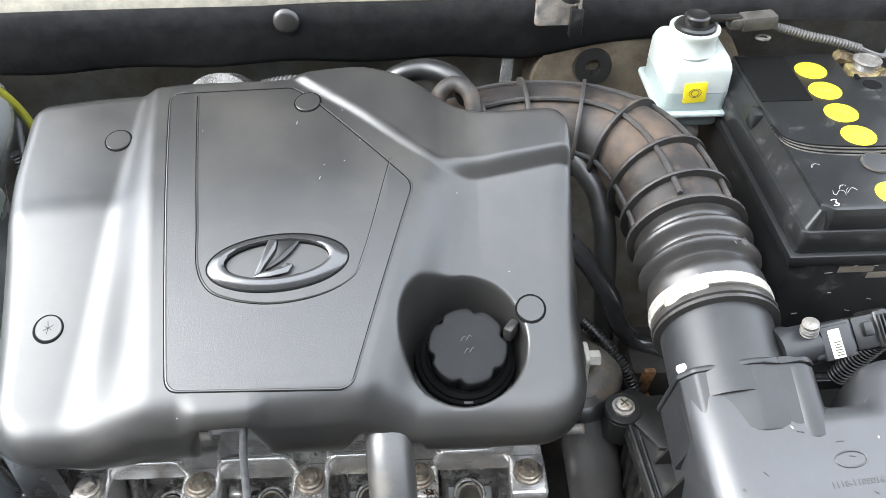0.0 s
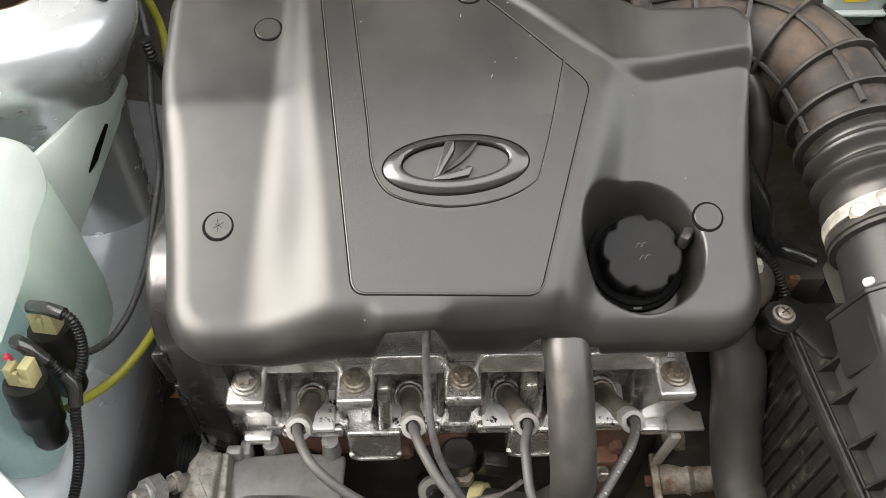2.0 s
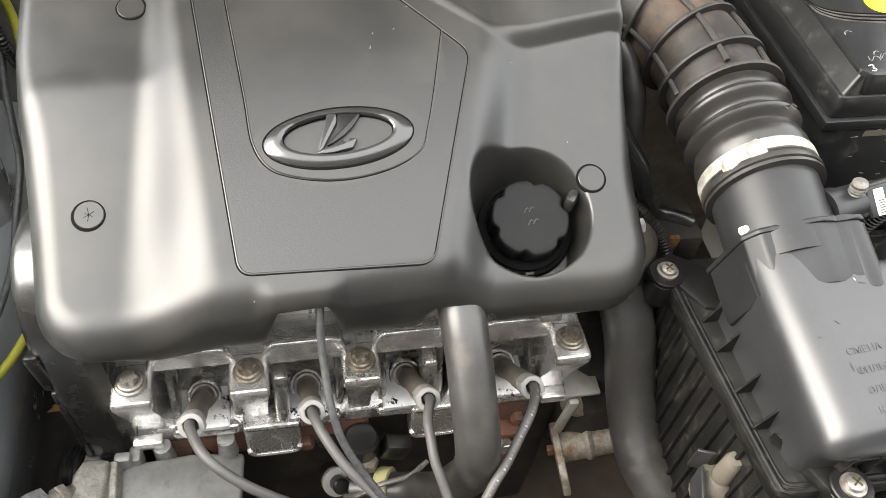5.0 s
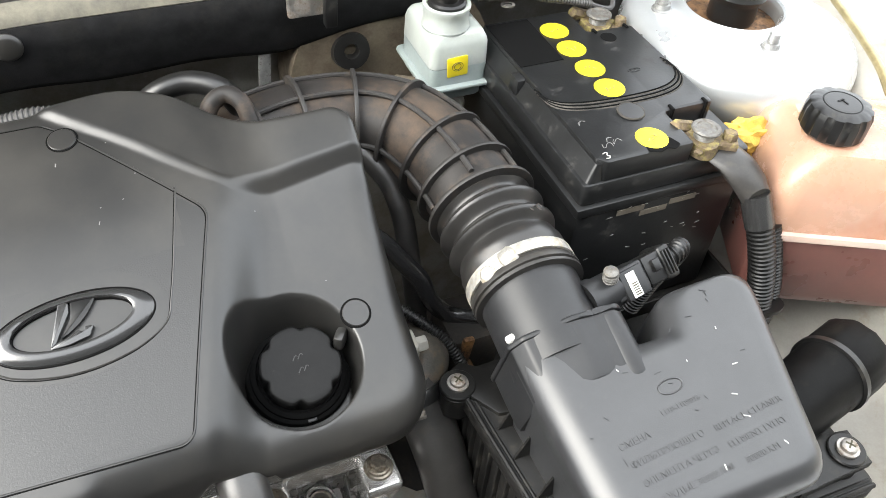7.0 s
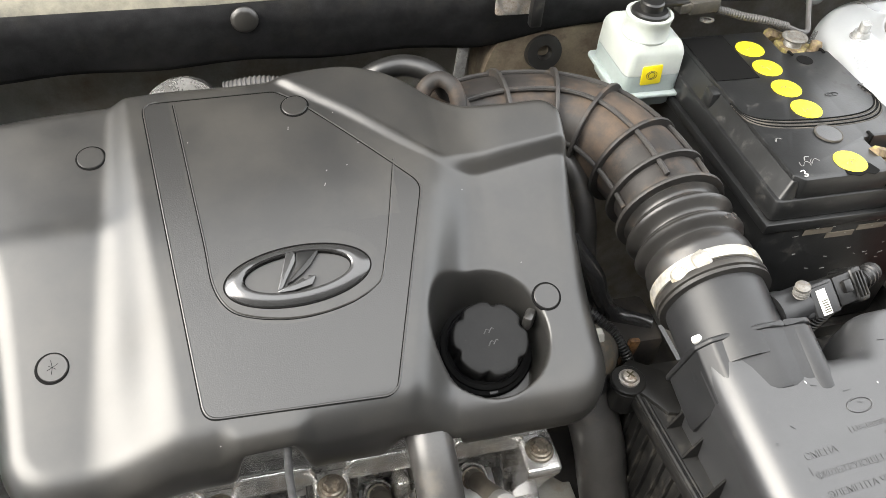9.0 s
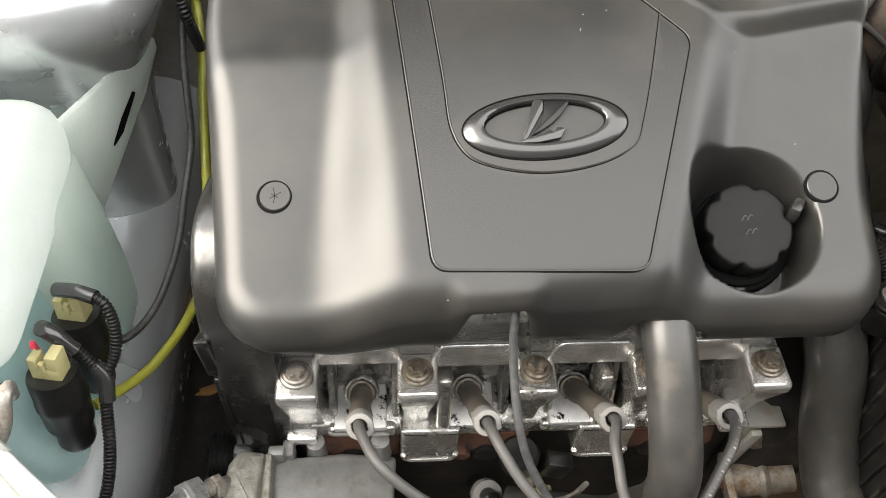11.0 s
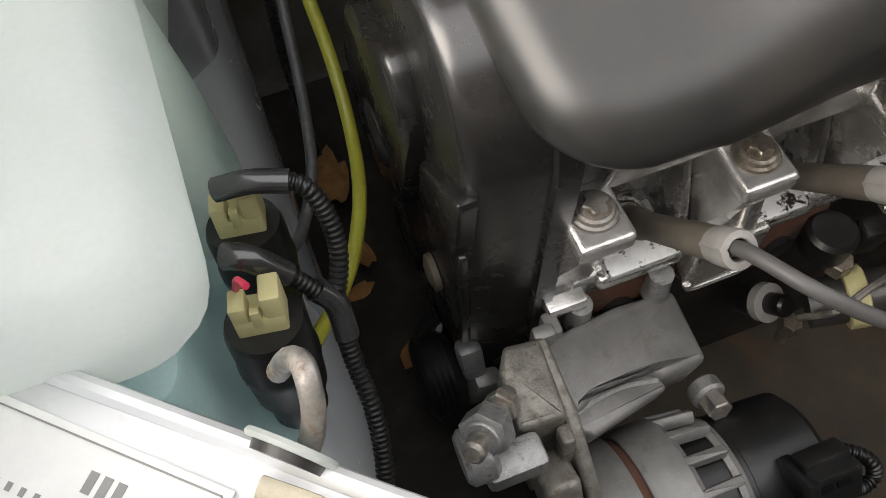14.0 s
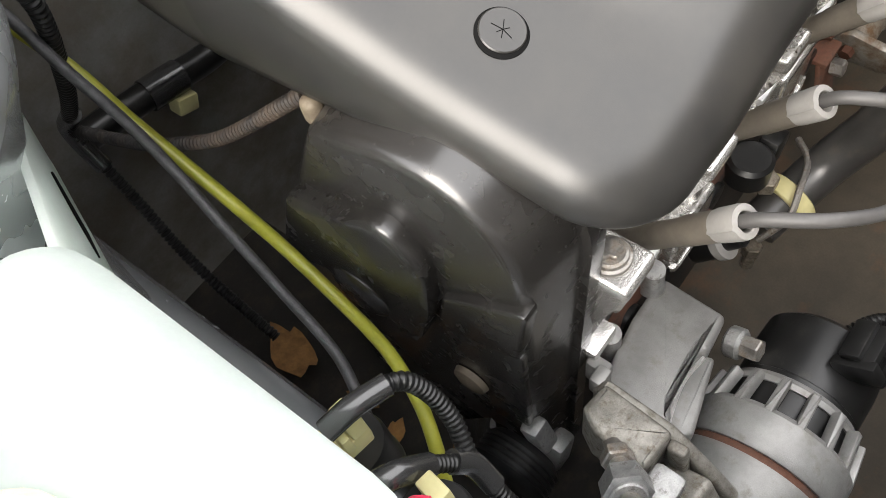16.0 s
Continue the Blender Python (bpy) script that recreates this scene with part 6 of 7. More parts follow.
part("eye_rim", lathe([(0.0108, 0.0), (0.0112, 0.0014), (0.0122, 0.0014), (0.0126, 0.0)], 32, Matrix.Translation((0.3655, 0.4980, 0.9126))), DUSTBLACK, eye)
part("hinge_tab", box(0.012, 0.016, 0.018, 0.003, Matrix.Translation((0.300, 0.582, 0.900))), BATTERY, lid_block)
# a wet stain, a scribble and moulded marks on the lid
blot = [(0.0, 0.0), (0.012, 0.004), (0.026, 0.001), (0.030, -0.010), (0.022, -0.014), (0.016, -0.011), (0.008, -0.014), (-0.002, -0.010)]
part("wet_stain", prism(rounded(blot, 0.003, 3), 0.0004, 0, Matrix.Translation((0.352, 0.4555, 0.9121))), SEAM, lid_block)
three = [(-0.0022, 0.0030), (0.0005, 0.0040), (0.0020, 0.0025), (0.0002, 0.0005), (0.0022, -0.0012), (0.0008, -0.0034), (-0.0022, -0.0028)]
part("chalk_mark", tube([(0.3135 + q[0], 0.4520 + q[1], 0.9123) for q in three], 0.00040, 5, 0.0012), WHITE, lid_block, "white hand-written numeral")
for dx, dy, turn in ((0.3240, 0.4700, 0.3), (0.3290, 0.4660, 1.0), (0.3190, 0.4640, 2.0), (0.3130, 0.4970, 0.6)):
    curl = [(dx + 0.0034 * math.cos(q + turn) + 0.0008 * q, dy + 0.0032 * math.sin(1.7 * q + turn), 0.9122) for q in (0.2, 1.1, 2.0, 3.0, 4.1, 5.0)]
    part("pencil_mark", tube(curl, 0.00020, 4, 0.0015), FADED, lid_block)
part("moulded_mark", joined(*[oval_ring(0.004 + 0.0012 * j, 0.0025, 0.0007, 0.0004, Matrix.Translation((0.4025 + 0.004 * j, 0.5545, 0.9121)), 20) for j in range(2)]), BATTERY, lid_block)
part("vent_disc", cylinder(0.008, 0.0006, 0.0002, 24, Matrix.Translation((0.412, 0.612, 0.9121))), SEAM, lid_block)
for y in (0.4925, 0.6255):
    for x in (0.404, 0.440):
        part("slot", box(0.003, 0.008, 0.020, 0.0008, Matrix.Translation((x, y, 0.9035))), SEAM, lid_block)
for x, z in ((0.345, 0.853), (0.40, 0.851), (0.37, 0.846)):
    part("label_scrap", box(0.028, 0.0006, 0.006, 0, Matrix.Translation((x, 0.4405, z))), BOOT, battery, "torn edge of a label")
for k in range(22):
    part("scratch", box(random.uniform(0.002, 0.006), 0.0004, 0.0006, 0, Matrix.Translation((random.uniform(0.31, 0.45), 0.4404, random.uniform(0.79, 0.86))) @ Matrix.Rotation(random.uniform(-0.6, 0.6), 4, "Y")), DULL, battery)


def terminal(x, y, name, label):
    t = thing(name, (x, y, 0.895), label, "terminal", "battery terminals")
    part("post", lathe([(0, 0.0), (0.0095, 0.0), (0.0088, 0.018), (0.0078, 0.020), (0, 0.0205)], 24, Matrix.Translation((x, y, 0.894))), DULL, t)
    part("clamp", lathe([(0.0098, 0.0), (0.0165, 0.0), (0.017, 0.004), (0.016, 0.012), (0.0098, 0.0125)], 24, Matrix.Translation((x, y, 0.893)), lambda a, z: 1 + 0.10 * math.sin(3 * a + 1)), CORRODED, t)
    part("lug", box(0.022, 0.018, 0.012, 0.003, Matrix.Translation((x + 0.020, y - 0.006, 0.898)) @ Matrix.Rotation(radians(-30), 4, "Z")), CORRODED, t)
    part("stud", lathe([(0.0, 0.0205), (0.0125, 0.0205), (0.013, 0.022), (0.0120, 0.0232), (0.0090, 0.0232), (0.0082, 0.0222), (0.0, 0.0225)], 28, Matrix.Translation((x, y, 0.8925))), LEADGREY, t, "dull grey lead post top")
    part("bolt", hexagon(0.006, 0.030, along((x + 0.004, y + 0.020, 0.900), (x - 0.014, y + 0.016, 0.908))), CORRODED, t)
    part("nut", hexagon(0.0065, 0.008, Matrix.Translation((x + 0.022, y - 0.008, 0.903))), CORRODED, t)
    crumbs = [lathe([(0, -0.003), (0.003, -0.001), (0.0035, 0.001), (0, 0.003)], 6, Matrix.Translation((x + random.uniform(-0.016, 0.022), y + random.uniform(-0.020, 0.012), 0.897 + random.uniform(0, 0.006)))) for _ in range(14)]
    part("corrosion", joined(*crumbs), CORRODED, t, "crusty yellow-green corrosion")
    return t


terminal(0.414, 0.455, "battery_terminal", "corroded battery terminal with clamp and yellow-green crust")
terminal(0.424, 0.651, "battery_terminal", "rusty battery terminal with clamp")
lead = thing("battery_cable", (0.45, 0.41, 0.80), "black battery cable in a ribbed sleeve with tape", "cable")
part("shroud", loft([[Vector(c) + Vector((w * math.cos(a), 0, h * math.sin(a))) for a in [2 * math.pi * j / 16 for j in range(16)]] for c, w, h in (((0.430, 0.444, 0.893), 0.020, 0.004), ((0.436, 0.428, 0.889), 0.0185, 0.008), ((0.442, 0.413, 0.879), 0.0165, 0.0115), ((0.446, 0.402, 0.868), 0.0128, 0.0128))]), RUBBER, lead, "black rubber shroud")
PATH2 = [(0.445, 0.406, 0.872), (0.449, 0.390, 0.845), (0.455, 0.376, 0.810), (0.460, 0.366, 0.770), (0.458, 0.362, 0.73), (0.45, 0.37, 0.68)]
part("sleeve", corrugated(PATH2, 0.0122, 0.0042, 0.0013, 16), BLACK, lead)
part("sleeve", corrugated([(p[0] + 0.019, p[1] + 0.004, p[2] - 0.006) for p in PATH2[1:]], 0.0085, 0.0036, 0.0012, 14), BLACK, lead)
part("tape", tube(PATH2[:2], 0.0130, 16, 0.006), GLOSSY, lead, "shiny black tape")
part("tie", lathe([(0.014, -0.002), (0.016, -0.002), (0.016, 0.002), (0.014, 0.002)], 20, along((0.462, 0.366, 0.765), (0.461, 0.363, 0.74)) @ Matrix.Diagonal((1.5, 1.0, 1, 1))), BLACK, lead)
tray = thing("battery_tray", (0.38, 0.56, 0.70), "black metal battery tray with raised edge", "battery tray")
part("base", box(0.20, 0.265, 0.006, 0.001, Matrix.Translation((0.385, 0.556, 0.716))), BLACK, tray)
for c, s in (((0.385, 0.424, 0.724), (0.20, 0.004, 0.022)), ((0.486, 0.556, 0.724), (0.004, 0.265, 0.022))):
    part("edge", box(*s, 0.001, Matrix.Translation(c)), BLACK, tray)

# ---- brake fluid reservoir ----
res = thing("brake_fluid_reservoir", (0.262, 0.662, 0.855), "frosted plastic brake fluid reservoir with a yellow label", "reservoir")
plan = lambda w, d, z, r=0.008: [(0.2635 + p[0], 0.669 + p[1], z) for p in rounded([(-w, -d), (w, -d), (w, d), (-w, d)], r, 4)]
part("lower_body", loft([plan(0.026, 0.034, 0.858), plan(0.0285, 0.0365, 0.862), plan(0.0295, 0.038, 0.874), plan(0.0297, 0.0382, 0.895)], True), FROST, res, "lower body, grey with brake fluid")
part("body", loft([plan(0.0297, 0.0382, 0.8955), plan(0.0292, 0.0376, 0.916), plan(0.0280, 0.0362, 0.921), plan(0.0255, 0.0335, 0.926), plan(0.021, 0.028, 0.9285)], True), NATURAL, res)
part("flange", prism([(p[0], p[1]) for p in plan(0.0350, 0.0440, 0)], 0.004, 0.0012, Matrix.Translation((0, 0, 0.873))), FROST, res)
NK = Matrix.Translation((0.257, 0.657, 0.9265))
part("neck", lathe([(0.0225, 0.0), (0.0228, 0.002), (0.0216, 0.004), (0.0213, 0.018), (0.0225, 0.020), (0.0225, 0.0225), (0.0195, 0.0230), (0.0185, 0.0215), (0.0, 0.0215)], 40, NK), NATURAL, res, "white plastic filler neck")
cap_ = part("cap", lathe([(0.0180, 0.019), (0.0180, 0.0245), (0.0160, 0.0262), (0.0112, 0.0266), (0.0112, 0.0330), (0.0098, 0.0345), (0.0, 0.0348)], 40, NK), BLACK, res, "black round cap with level switch")
part("cap_arm", box(0.034, 0.007, 0.005, 0.0015, Matrix.Translation((0.2830, 0.6610, 0.9545)) @ Matrix.Rotation(radians(14), 4, "Z") @ Matrix.Rotation(radians(6), 4, "Y")), BLACK, cap_)
st = part("label", prism(rounded([(-0.0105, -0.0105), (0.0105, -0.0105), (0.0105, 0.0105), (-0.0105, 0.0105)], 0.002, 4), 0.0008, 0.0002, Matrix.Translation((0.2605, 0.6308, 0.8965)) @ Matrix.Rotation(radians(91), 4, "X") @ Matrix.Rotation(radians(4), 4, "Z")), YELLOW, res, "square yellow label with a round symbol")
rot = Matrix.Translation((0.2605, 0.6298, 0.8965)) @ Matrix.Rotation(radians(91), 4, "X")
part("symbol", joined(oval_ring(0.0034, 0.0034, 0.0005, 0.0004, rot, 24), oval_ring(0.0056, 0.0046, 0.0004, 0.0003, rot, 24)), INK, st)
part("cylinder", cylinder(0.017, 0.06, 0.004, 24, Matrix.Translation((0.262, 0.700, 0.842)) @ Matrix.Rotation(radians(90), 4, "X")), DUSTPAINT, res)
part("outlet", joined(cylinder(0.0085, 0.022, 0.002, 18, along((0.231, 0.660, 0.862), (0.205, 0.668, 0.866))), cylinder(0.0062, 0.012, 0.002, 16, along((0.210, 0.6665, 0.8655), (0.196, 0.671, 0.867)))), SERVO, res, "dusty pipe union")
part("pipe", tube([(0.200, 0.670, 0.8665), (0.186, 0.673, 0.868), (0.170, 0.672, 0.862), (0.158, 0.668, 0.848)], 0.0032, 10, 0.003), BLACK, res)
plug_ = part("connector", joined(box(0.034, 0.016, 0.014, 0.003, Matrix.Translation((0.3170, 0.6680, 0.9475)) @ Matrix.Rotation(radians(8), 4, "Z")), box(0.014, 0.012, 0.010, 0.002, Matrix.Translation((0.2960, 0.6645, 0.9480)) @ Matrix.Rotation(radians(8), 4, "Z"))), DUSTBLACK, res, "dusty black plug")
harness = thing("battery_harness", (0.38, 0.66, 0.93), "grey ribbed cable sleeve above the battery", "cable")
part("sleeve", corrugated([(0.330, 0.669, 0.9420), (0.350, 0.669, 0.9365), (0.369, 0.667, 0.9315), (0.386, 0.665, 0.9285), (0.402, 0.664, 0.9245), (0.420, 0.664, 0.9190)], 0.0043, 0.0032, 0.0009), WIRE, harness)
part("bare_lead", tube([(0.418, 0.664, 0.9195), (0.438, 0.664, 0.9115), (0.451, 0.668, 0.909), (0.460, 0.685, 0.915), (0.462, 0.700, 0.935)], 0.0028, 8), WIRE, harness)
part("lug", lathe([(0.0040, -0.0008), (0.0068, -0.0008), (0.0068, 0.0008), (0.0040, 0.0008), (0.0040, -0.0008)], 24, Matrix.Translation((0.3242, 0.662, 0.9336)) @ Matrix.Rotation(radians(-8), 4, "X")), LEADGREY, harness, "grey steel ring terminal")
part("wire", tube([(0.462, 0.699, 0.933), (0.464, 0.702, 0.96), (0.464, 0.705, 1.0), (0.460, 0.71, 1.03)], 0.0035, 8), BLACK, harness)

# ---- strut towers ----
def strut_tower(x, y, top, side, group="strut towers"):
    t = thing("strut_tower", (x, y, top - 0.3), "silver painted strut tower with a worn rusty mount", "strut tower", group)
    flank = [(0.058, -0.42), (0.060, -0.30), (0.063, -0.20), (0.071, -0.125), (0.086, -0.085), (0.101, -0.056), (0.1075, -0.036), (0.1055, -0.018), (0.097, -0.006), (0.083, -0.0015), (0.068, 0.0), (0.060, 0.0012), (0.055, 0.0038), (0.0515, 0.0035), (0.0495, -0.001), (0.049, -0.020)]
    dome = part("dome", lathe([(q.x, q.z) for q in glide([(r, 0, z) for r, z in flank], 0.003)] + [(0.0, -0.021)], 72), SILVER, t)
    for v in dome.data.vertices:
        r = math.hypot(v.co.x, v.co.y)
        if side > 0 and r > 0.07:
            k = 1.05 + 0.28 * max(0.0, -v.co.y / r)
            v.co.x, v.co.y = v.co.x * k, v.co.y * k
        v.co += Vector((x, y, top))
    part("bearing_plate", lathe([(0.0, 0.0), (0.0488, 0.0), (0.0488, 0.003), (0.030, 0.005), (0, 0.005)], 40, Matrix.Translation((x, y, top - 0.0175))), OCHRE, t, "rusty bearing plate")
    part("buffer", lathe([(0.023, 0.0), (0.025, 0.006), (0.024, 0.022), (0.0255, 0.026), (0.030, 0.032), (0.030, 0.037), (0, 0.037)], 32, Matrix.Translation((x, y, top - 0.014))), BLACKHOSE, t, "black rubber buffer")
    part("cup", lathe([(0.0, 0.0), (0.0290, 0.0), (0.0305, 0.004), (0.0290, 0.0055), (0.020, 0.002), (0, 0.002)], 32, Matrix.Translation((x, y, top + 0.023))), DUSTPAINT, t)
    part("nut", hexagon(0.0135, 0.013, Matrix.Translation((x, y, top + 0.025))), DUSTPAINT, t)
    part("stud", cylinder(0.0060, 0.021, 0.001, 16, Matrix.Translation((x, y, top + 0.025))), RUST, t)
    for a in (166, 260, 50) if side > 0 else (250, 150):
        bx, by = x + 0.078 * math.cos(radians(a)), y + 0.078 * math.sin(radians(a))
        b = part("bolt", lathe([(0.0105, -0.002), (0.0105, 0.002), (0.0085, 0.003), (0.008, 0.008), (0, 0.008)], 16, Matrix.Translation((bx, by, top - 0.002))), DULL, t)
        part("bolt_tip", cylinder(0.0055, 0.016, 0.001, 14, Matrix.Translation((bx, by, top))), DULL, b)
    return t


strut_tower(0.565, 0.618, 0.918, 1)
strut_tower(-0.482, 0.645, 0.900, -1)

# ---- coolant tank ----
tank = thing("coolant_tank", (0.56, 0.43, 0.74), "stained pink plastic coolant tank with a black cap", "coolant tank")
TURN_ = Matrix.Translation((0.588, 0.402, 0)) @ Matrix.Rotation(radians(-26), 4, "Z")


def tank_ring(w, d, z, r=0.022, dx=0.0):
    return [TURN_ @ Vector((p[0] + dx, p[1], z)) for p in rounded([(-w, -d), (w, -d), (w, d), (-w, d)], r, 6)]


part("body", loft([tank_ring(0.112, 0.062, 0.832), tank_ring(0.112, 0.062, 0.870), tank_ring(0.106, 0.058, 0.892), tank_ring(0.088, 0.046, 0.910), tank_ring(0.06, 0.03, 0.914)]), PINK, tank)
part("seam", loft([tank_ring(0.117, 0.067, 0.827), tank_ring(0.117, 0.067, 0.834)]), PALEPINK, tank, "pale moulded seam")
part("filled_part", loft([tank_ring(0.095, 0.050, 0.735), tank_ring(0.106, 0.058, 0.750), tank_ring(0.1115, 0.0615, 0.829)]), COOLANT, tank, "lower half full of red-brown coolant")
CAPM = Matrix.Translation((0.521, 0.421, 0.904)) @ Matrix.Diagonal((0.87, 0.87, 0.95, 1.0))
part("neck", cylinder(0.026, 0.014, 0.002, 32, CAPM), PINK, tank)
cap_ = part("cap", lathe([(0.030, 0.010), (0.0325, 0.013), (0.0325, 0.030), (0.0305, 0.036), (0.024, 0.0385), (0.014, 0.039), (0.0, 0.039)], 96, CAPM, lambda a, z: 1.0 - (0.05 if 0.011 < z < 0.037 and math.cos(12 * a) > 0.55 else 0.0)), BLACK, tank, "black ribbed screw cap")
part("cap_ring", oval_ring(0.0185, 0.0185, 0.0022, 0.0008, CAPM @ Matrix.Translation((0, 0, 0.0384))), CAP, cap_)
part("cap_mark", joined(box(0.008, 0.0015, 0.0008, 0, CAPM @ Matrix.Translation((0, 0.003, 0.0393))), box(0.0015, 0.009, 0.0008, 0, CAPM @ Matrix.Translation((0.002, 0, 0.0393)))), CAP, cap_)
foam = thing("foam_scrap", (0.50, 0.47, 0.87), "crumbled yellow foam stuffed behind the coolant tank", "foam")
bm = bmesh.new()
bmesh.ops.create_icosphere(bm, subdivisions=4, radius=0.03)
for v in bm.verts:
    v.co = Vector((v.co.x * 1.1, v.co.y * 0.45, v.co.z * 0.6)) * (1 + 0.5 * noise.noise(v.co * 70) + 0.25 * noise.noise(v.co * 200))
part("lump", moved(bm, Matrix.Translation((0.500, 0.475, 0.872)) @ Matrix.Rotation(radians(-20), 4, "Z")), FOAM, foam)

tagged(part("brake_pipe", tube([(0.700, 0.690, 0.930), (0.684, 0.638, 0.930), (0.653, 0.553, 0.929), (0.621, 0.476, 0.927), (0.605, 0.440, 0.920)], 0.0040, 12, 0.006), OCHRE_PIPE, None), "thin tarnished yellow metal pipe along the wing", "pipe")

# ---- pipes behind and beside the cover ----
hose("vacuum_hose", [(-0.03, 0.64, 0.895), (-0.012, 0.632, 0.920), (0.015, 0.630, 0.928), (0.040, 0.616, 0.925), (0.055, 0.600, 0.905)], 0.0095, BLACKHOSE, "blue-black rubber hose behind the engine cover", step=0.004)
hose("loop_hose", [(0.018, 0.585, 0.905), (0.026, 0.597, 0.924), (0.040, 0.600, 0.931), (0.051, 0.590, 0.926), (0.055, 0.575, 0.905)], 0.0072, DUSTY, "short brown rubber hose loop behind the cover", step=0.003)
hose("heater_hose", [(0.128, 0.500, 0.838), (0.142, 0.497, 0.822), (0.156, 0.492, 0.802), (0.170, 0.485, 0.782), (0.180, 0.480, 0.755), (0.200, 0.480, 0.728), (0.232, 0.466, 0.722)], 0.0085, GLOSSY, "shiny black hose between cover and intake hose", step=0.004)
hose("vent_hose", [(0.124, 0.585, 0.878), (0.140, 0.572, 0.872), (0.153, 0.558, 0.861), (0.162, 0.545, 0.848), (0.167, 0.527, 0.825), (0.169, 0.514, 0.795), (0.170, 0.500, 0.760), (0.172, 0.490, 0.72)], 0.0098, GREYHOSE, "grey-black rubber hose curving down beside the cover", step=0.004)
tagged(part("sensor_lead", corrugated([(0.140, 0.456, 0.785), (0.152, 0.443, 0.780), (0.168, 0.427, 0.768), (0.181, 0.411, 0.745), (0.188, 0.400, 0.710)], 0.0052, 0.003, 0.0009), BLACK, None), "black ribbed sensor lead beside the cover", "cable")
hose("red_plug_wire", [(0.126, 0.462, 0.765), (0.136, 0.455, 0.757), (0.146, 0.450, 0.745)], 0.0025, REDWIRE, "short pink-red wire at the sensor plug", "wire", 8, 0.003)
tagged(part("gearbox", joined(box(0.12, 0.16, 0.10, 0.02, Matrix.Translation((0.22, 0.47, 0.62)), 3), box(0.05, 0.06, 0.05, 0.008, Matrix.Translation((0.215, 0.475, 0.70)), 2)), IRON, None), "dirty gearbox housing under the battery tray", "gearbox")
tagged(part("rusty_bracket", joined(box(0.011, 0.006, 0.036, 0.002, Matrix.Translation((0.2010, 0.4420, 0.7165)) @ Matrix.Rotation(radians(8), 4, "Y")), box(0.010, 0.022, 0.004, 0.001, Matrix.Translation((0.2030, 0.4320, 0.6990)))), OCHRE, None), "small rusty bracket on the gearbox", "bracket")

# ---- washer bottle ----
washer = thing("washer_bottle", (-0.50, 0.38, 0.58), "pale green translucent washer fluid bottle", "washer bottle")


def bottle_ring(x0, x1, y0, y1, z, r=0.022):
    return [(p[0], p[1], z) for p in rounded([(x0, y0), (x1, y0), (x1, y1), (x0, y1)], r, 6)]


UPPER_RINGS = [(-0.63, -0.472, 0.350, 0.498, 0.740, 0.026), (-0.64, -0.456, 0.340, 0.526, 0.752, 0.030), (-0.64, -0.446, 0.332, 0.534, 0.772, 0.034), (-0.64, -0.4425, 0.328, 0.536, 0.795, 0.034), (-0.64, -0.441, 0.325, 0.535, 0.812, 0.034), (-0.638, -0.443, 0.327, 0.532, 0.823, 0.032), (-0.633, -0.448, 0.331, 0.526, 0.832, 0.028), (-0.625, -0.458, 0.340, 0.516, 0.838, 0.022), (-0.61, -0.474, 0.355, 0.500, 0.840, 0.018)]
BOTTLE_RINGS = [(-0.60, -0.458, 0.338, 0.440, 0.590, 0.026), (-0.61, -0.446, 0.326, 0.455, 0.600, 0.028), (-0.62, -0.440, 0.318, 0.480, 0.630, 0.028), (-0.62, -0.444, 0.315, 0.514, 0.660, 0.028), (-0.63, -0.466, 0.318, 0.498, 0.676, 0.022), (-0.63, -0.470, 0.326, 0.500, 0.748, 0.020)]
part("upper_tank", loft([bottle_ring(*r) for r in UPPER_RINGS]), BOTTLE, washer, sharp=60)
part("lower_tank", loft([bottle_ring(*r) for r in BOTTLE_RINGS]), FLUID, washer, "blue-green lower tank full of fluid", sharp=60)
part("rear_flank", loft([bottle_ring(-0.56, -0.432, 0.432, 0.512, 0.62, 0.022), bottle_ring(-0.56, -0.431, 0.430, 0.520, 0.66, 0.024), bottle_ring(-0.56, -0.436, 0.432, 0.528, 0.72, 0.026), bottle_ring(-0.56, -0.444, 0.440, 0.533, 0.785, 0.026)]), BOTTLE, washer)
EAR = [Vector(p) for p in ((-0.448, 0.522, 0.812), (-0.454, 0.530, 0.690), (-0.412, 0.618, 0.762), (-0.399, 0.642, 0.790), (-0.400, 0.641, 0.803))]
ax_ = (EAR[4] - EAR[0]).normalized()
up_ = ax_.cross(EAR[1] - EAR[0]).normalized()
flat_ = Matrix((ax_, up_.cross(ax_), up_)).transposed().to_4x4()
flat_ = Matrix.Translation(EAR[0]) @ flat_
ear_poly = rounded([(flat_.inverted() @ p).to_2d() for p in EAR], [0.004, 0.004, 0.020, 0.006, 0.004], 5)
ear = part("ear", prism(ear_poly, 0.005, 0.0018, flat_), BOTTLE, washer, "pale moulded fixing ear with a slot")
lo_, hi_ = (flat_.inverted() @ Vector(p) for p in ((-0.443, 0.566, 0.744), (-0.418, 0.604, 0.774)))
run_ = (hi_ - lo_).to_2d()
off_ = Vector((-run_.y, run_.x)).normalized() * 0.0062
slot_ = [lo_.to_2d(), (lo_ + (hi_ - lo_) * 0.35).to_2d() + off_, hi_.to_2d() + off_ * 0.3, hi_.to_2d() - off_ * 0.5, (lo_ + (hi_ - lo_) * 0.55).to_2d() - off_ * 0.6]
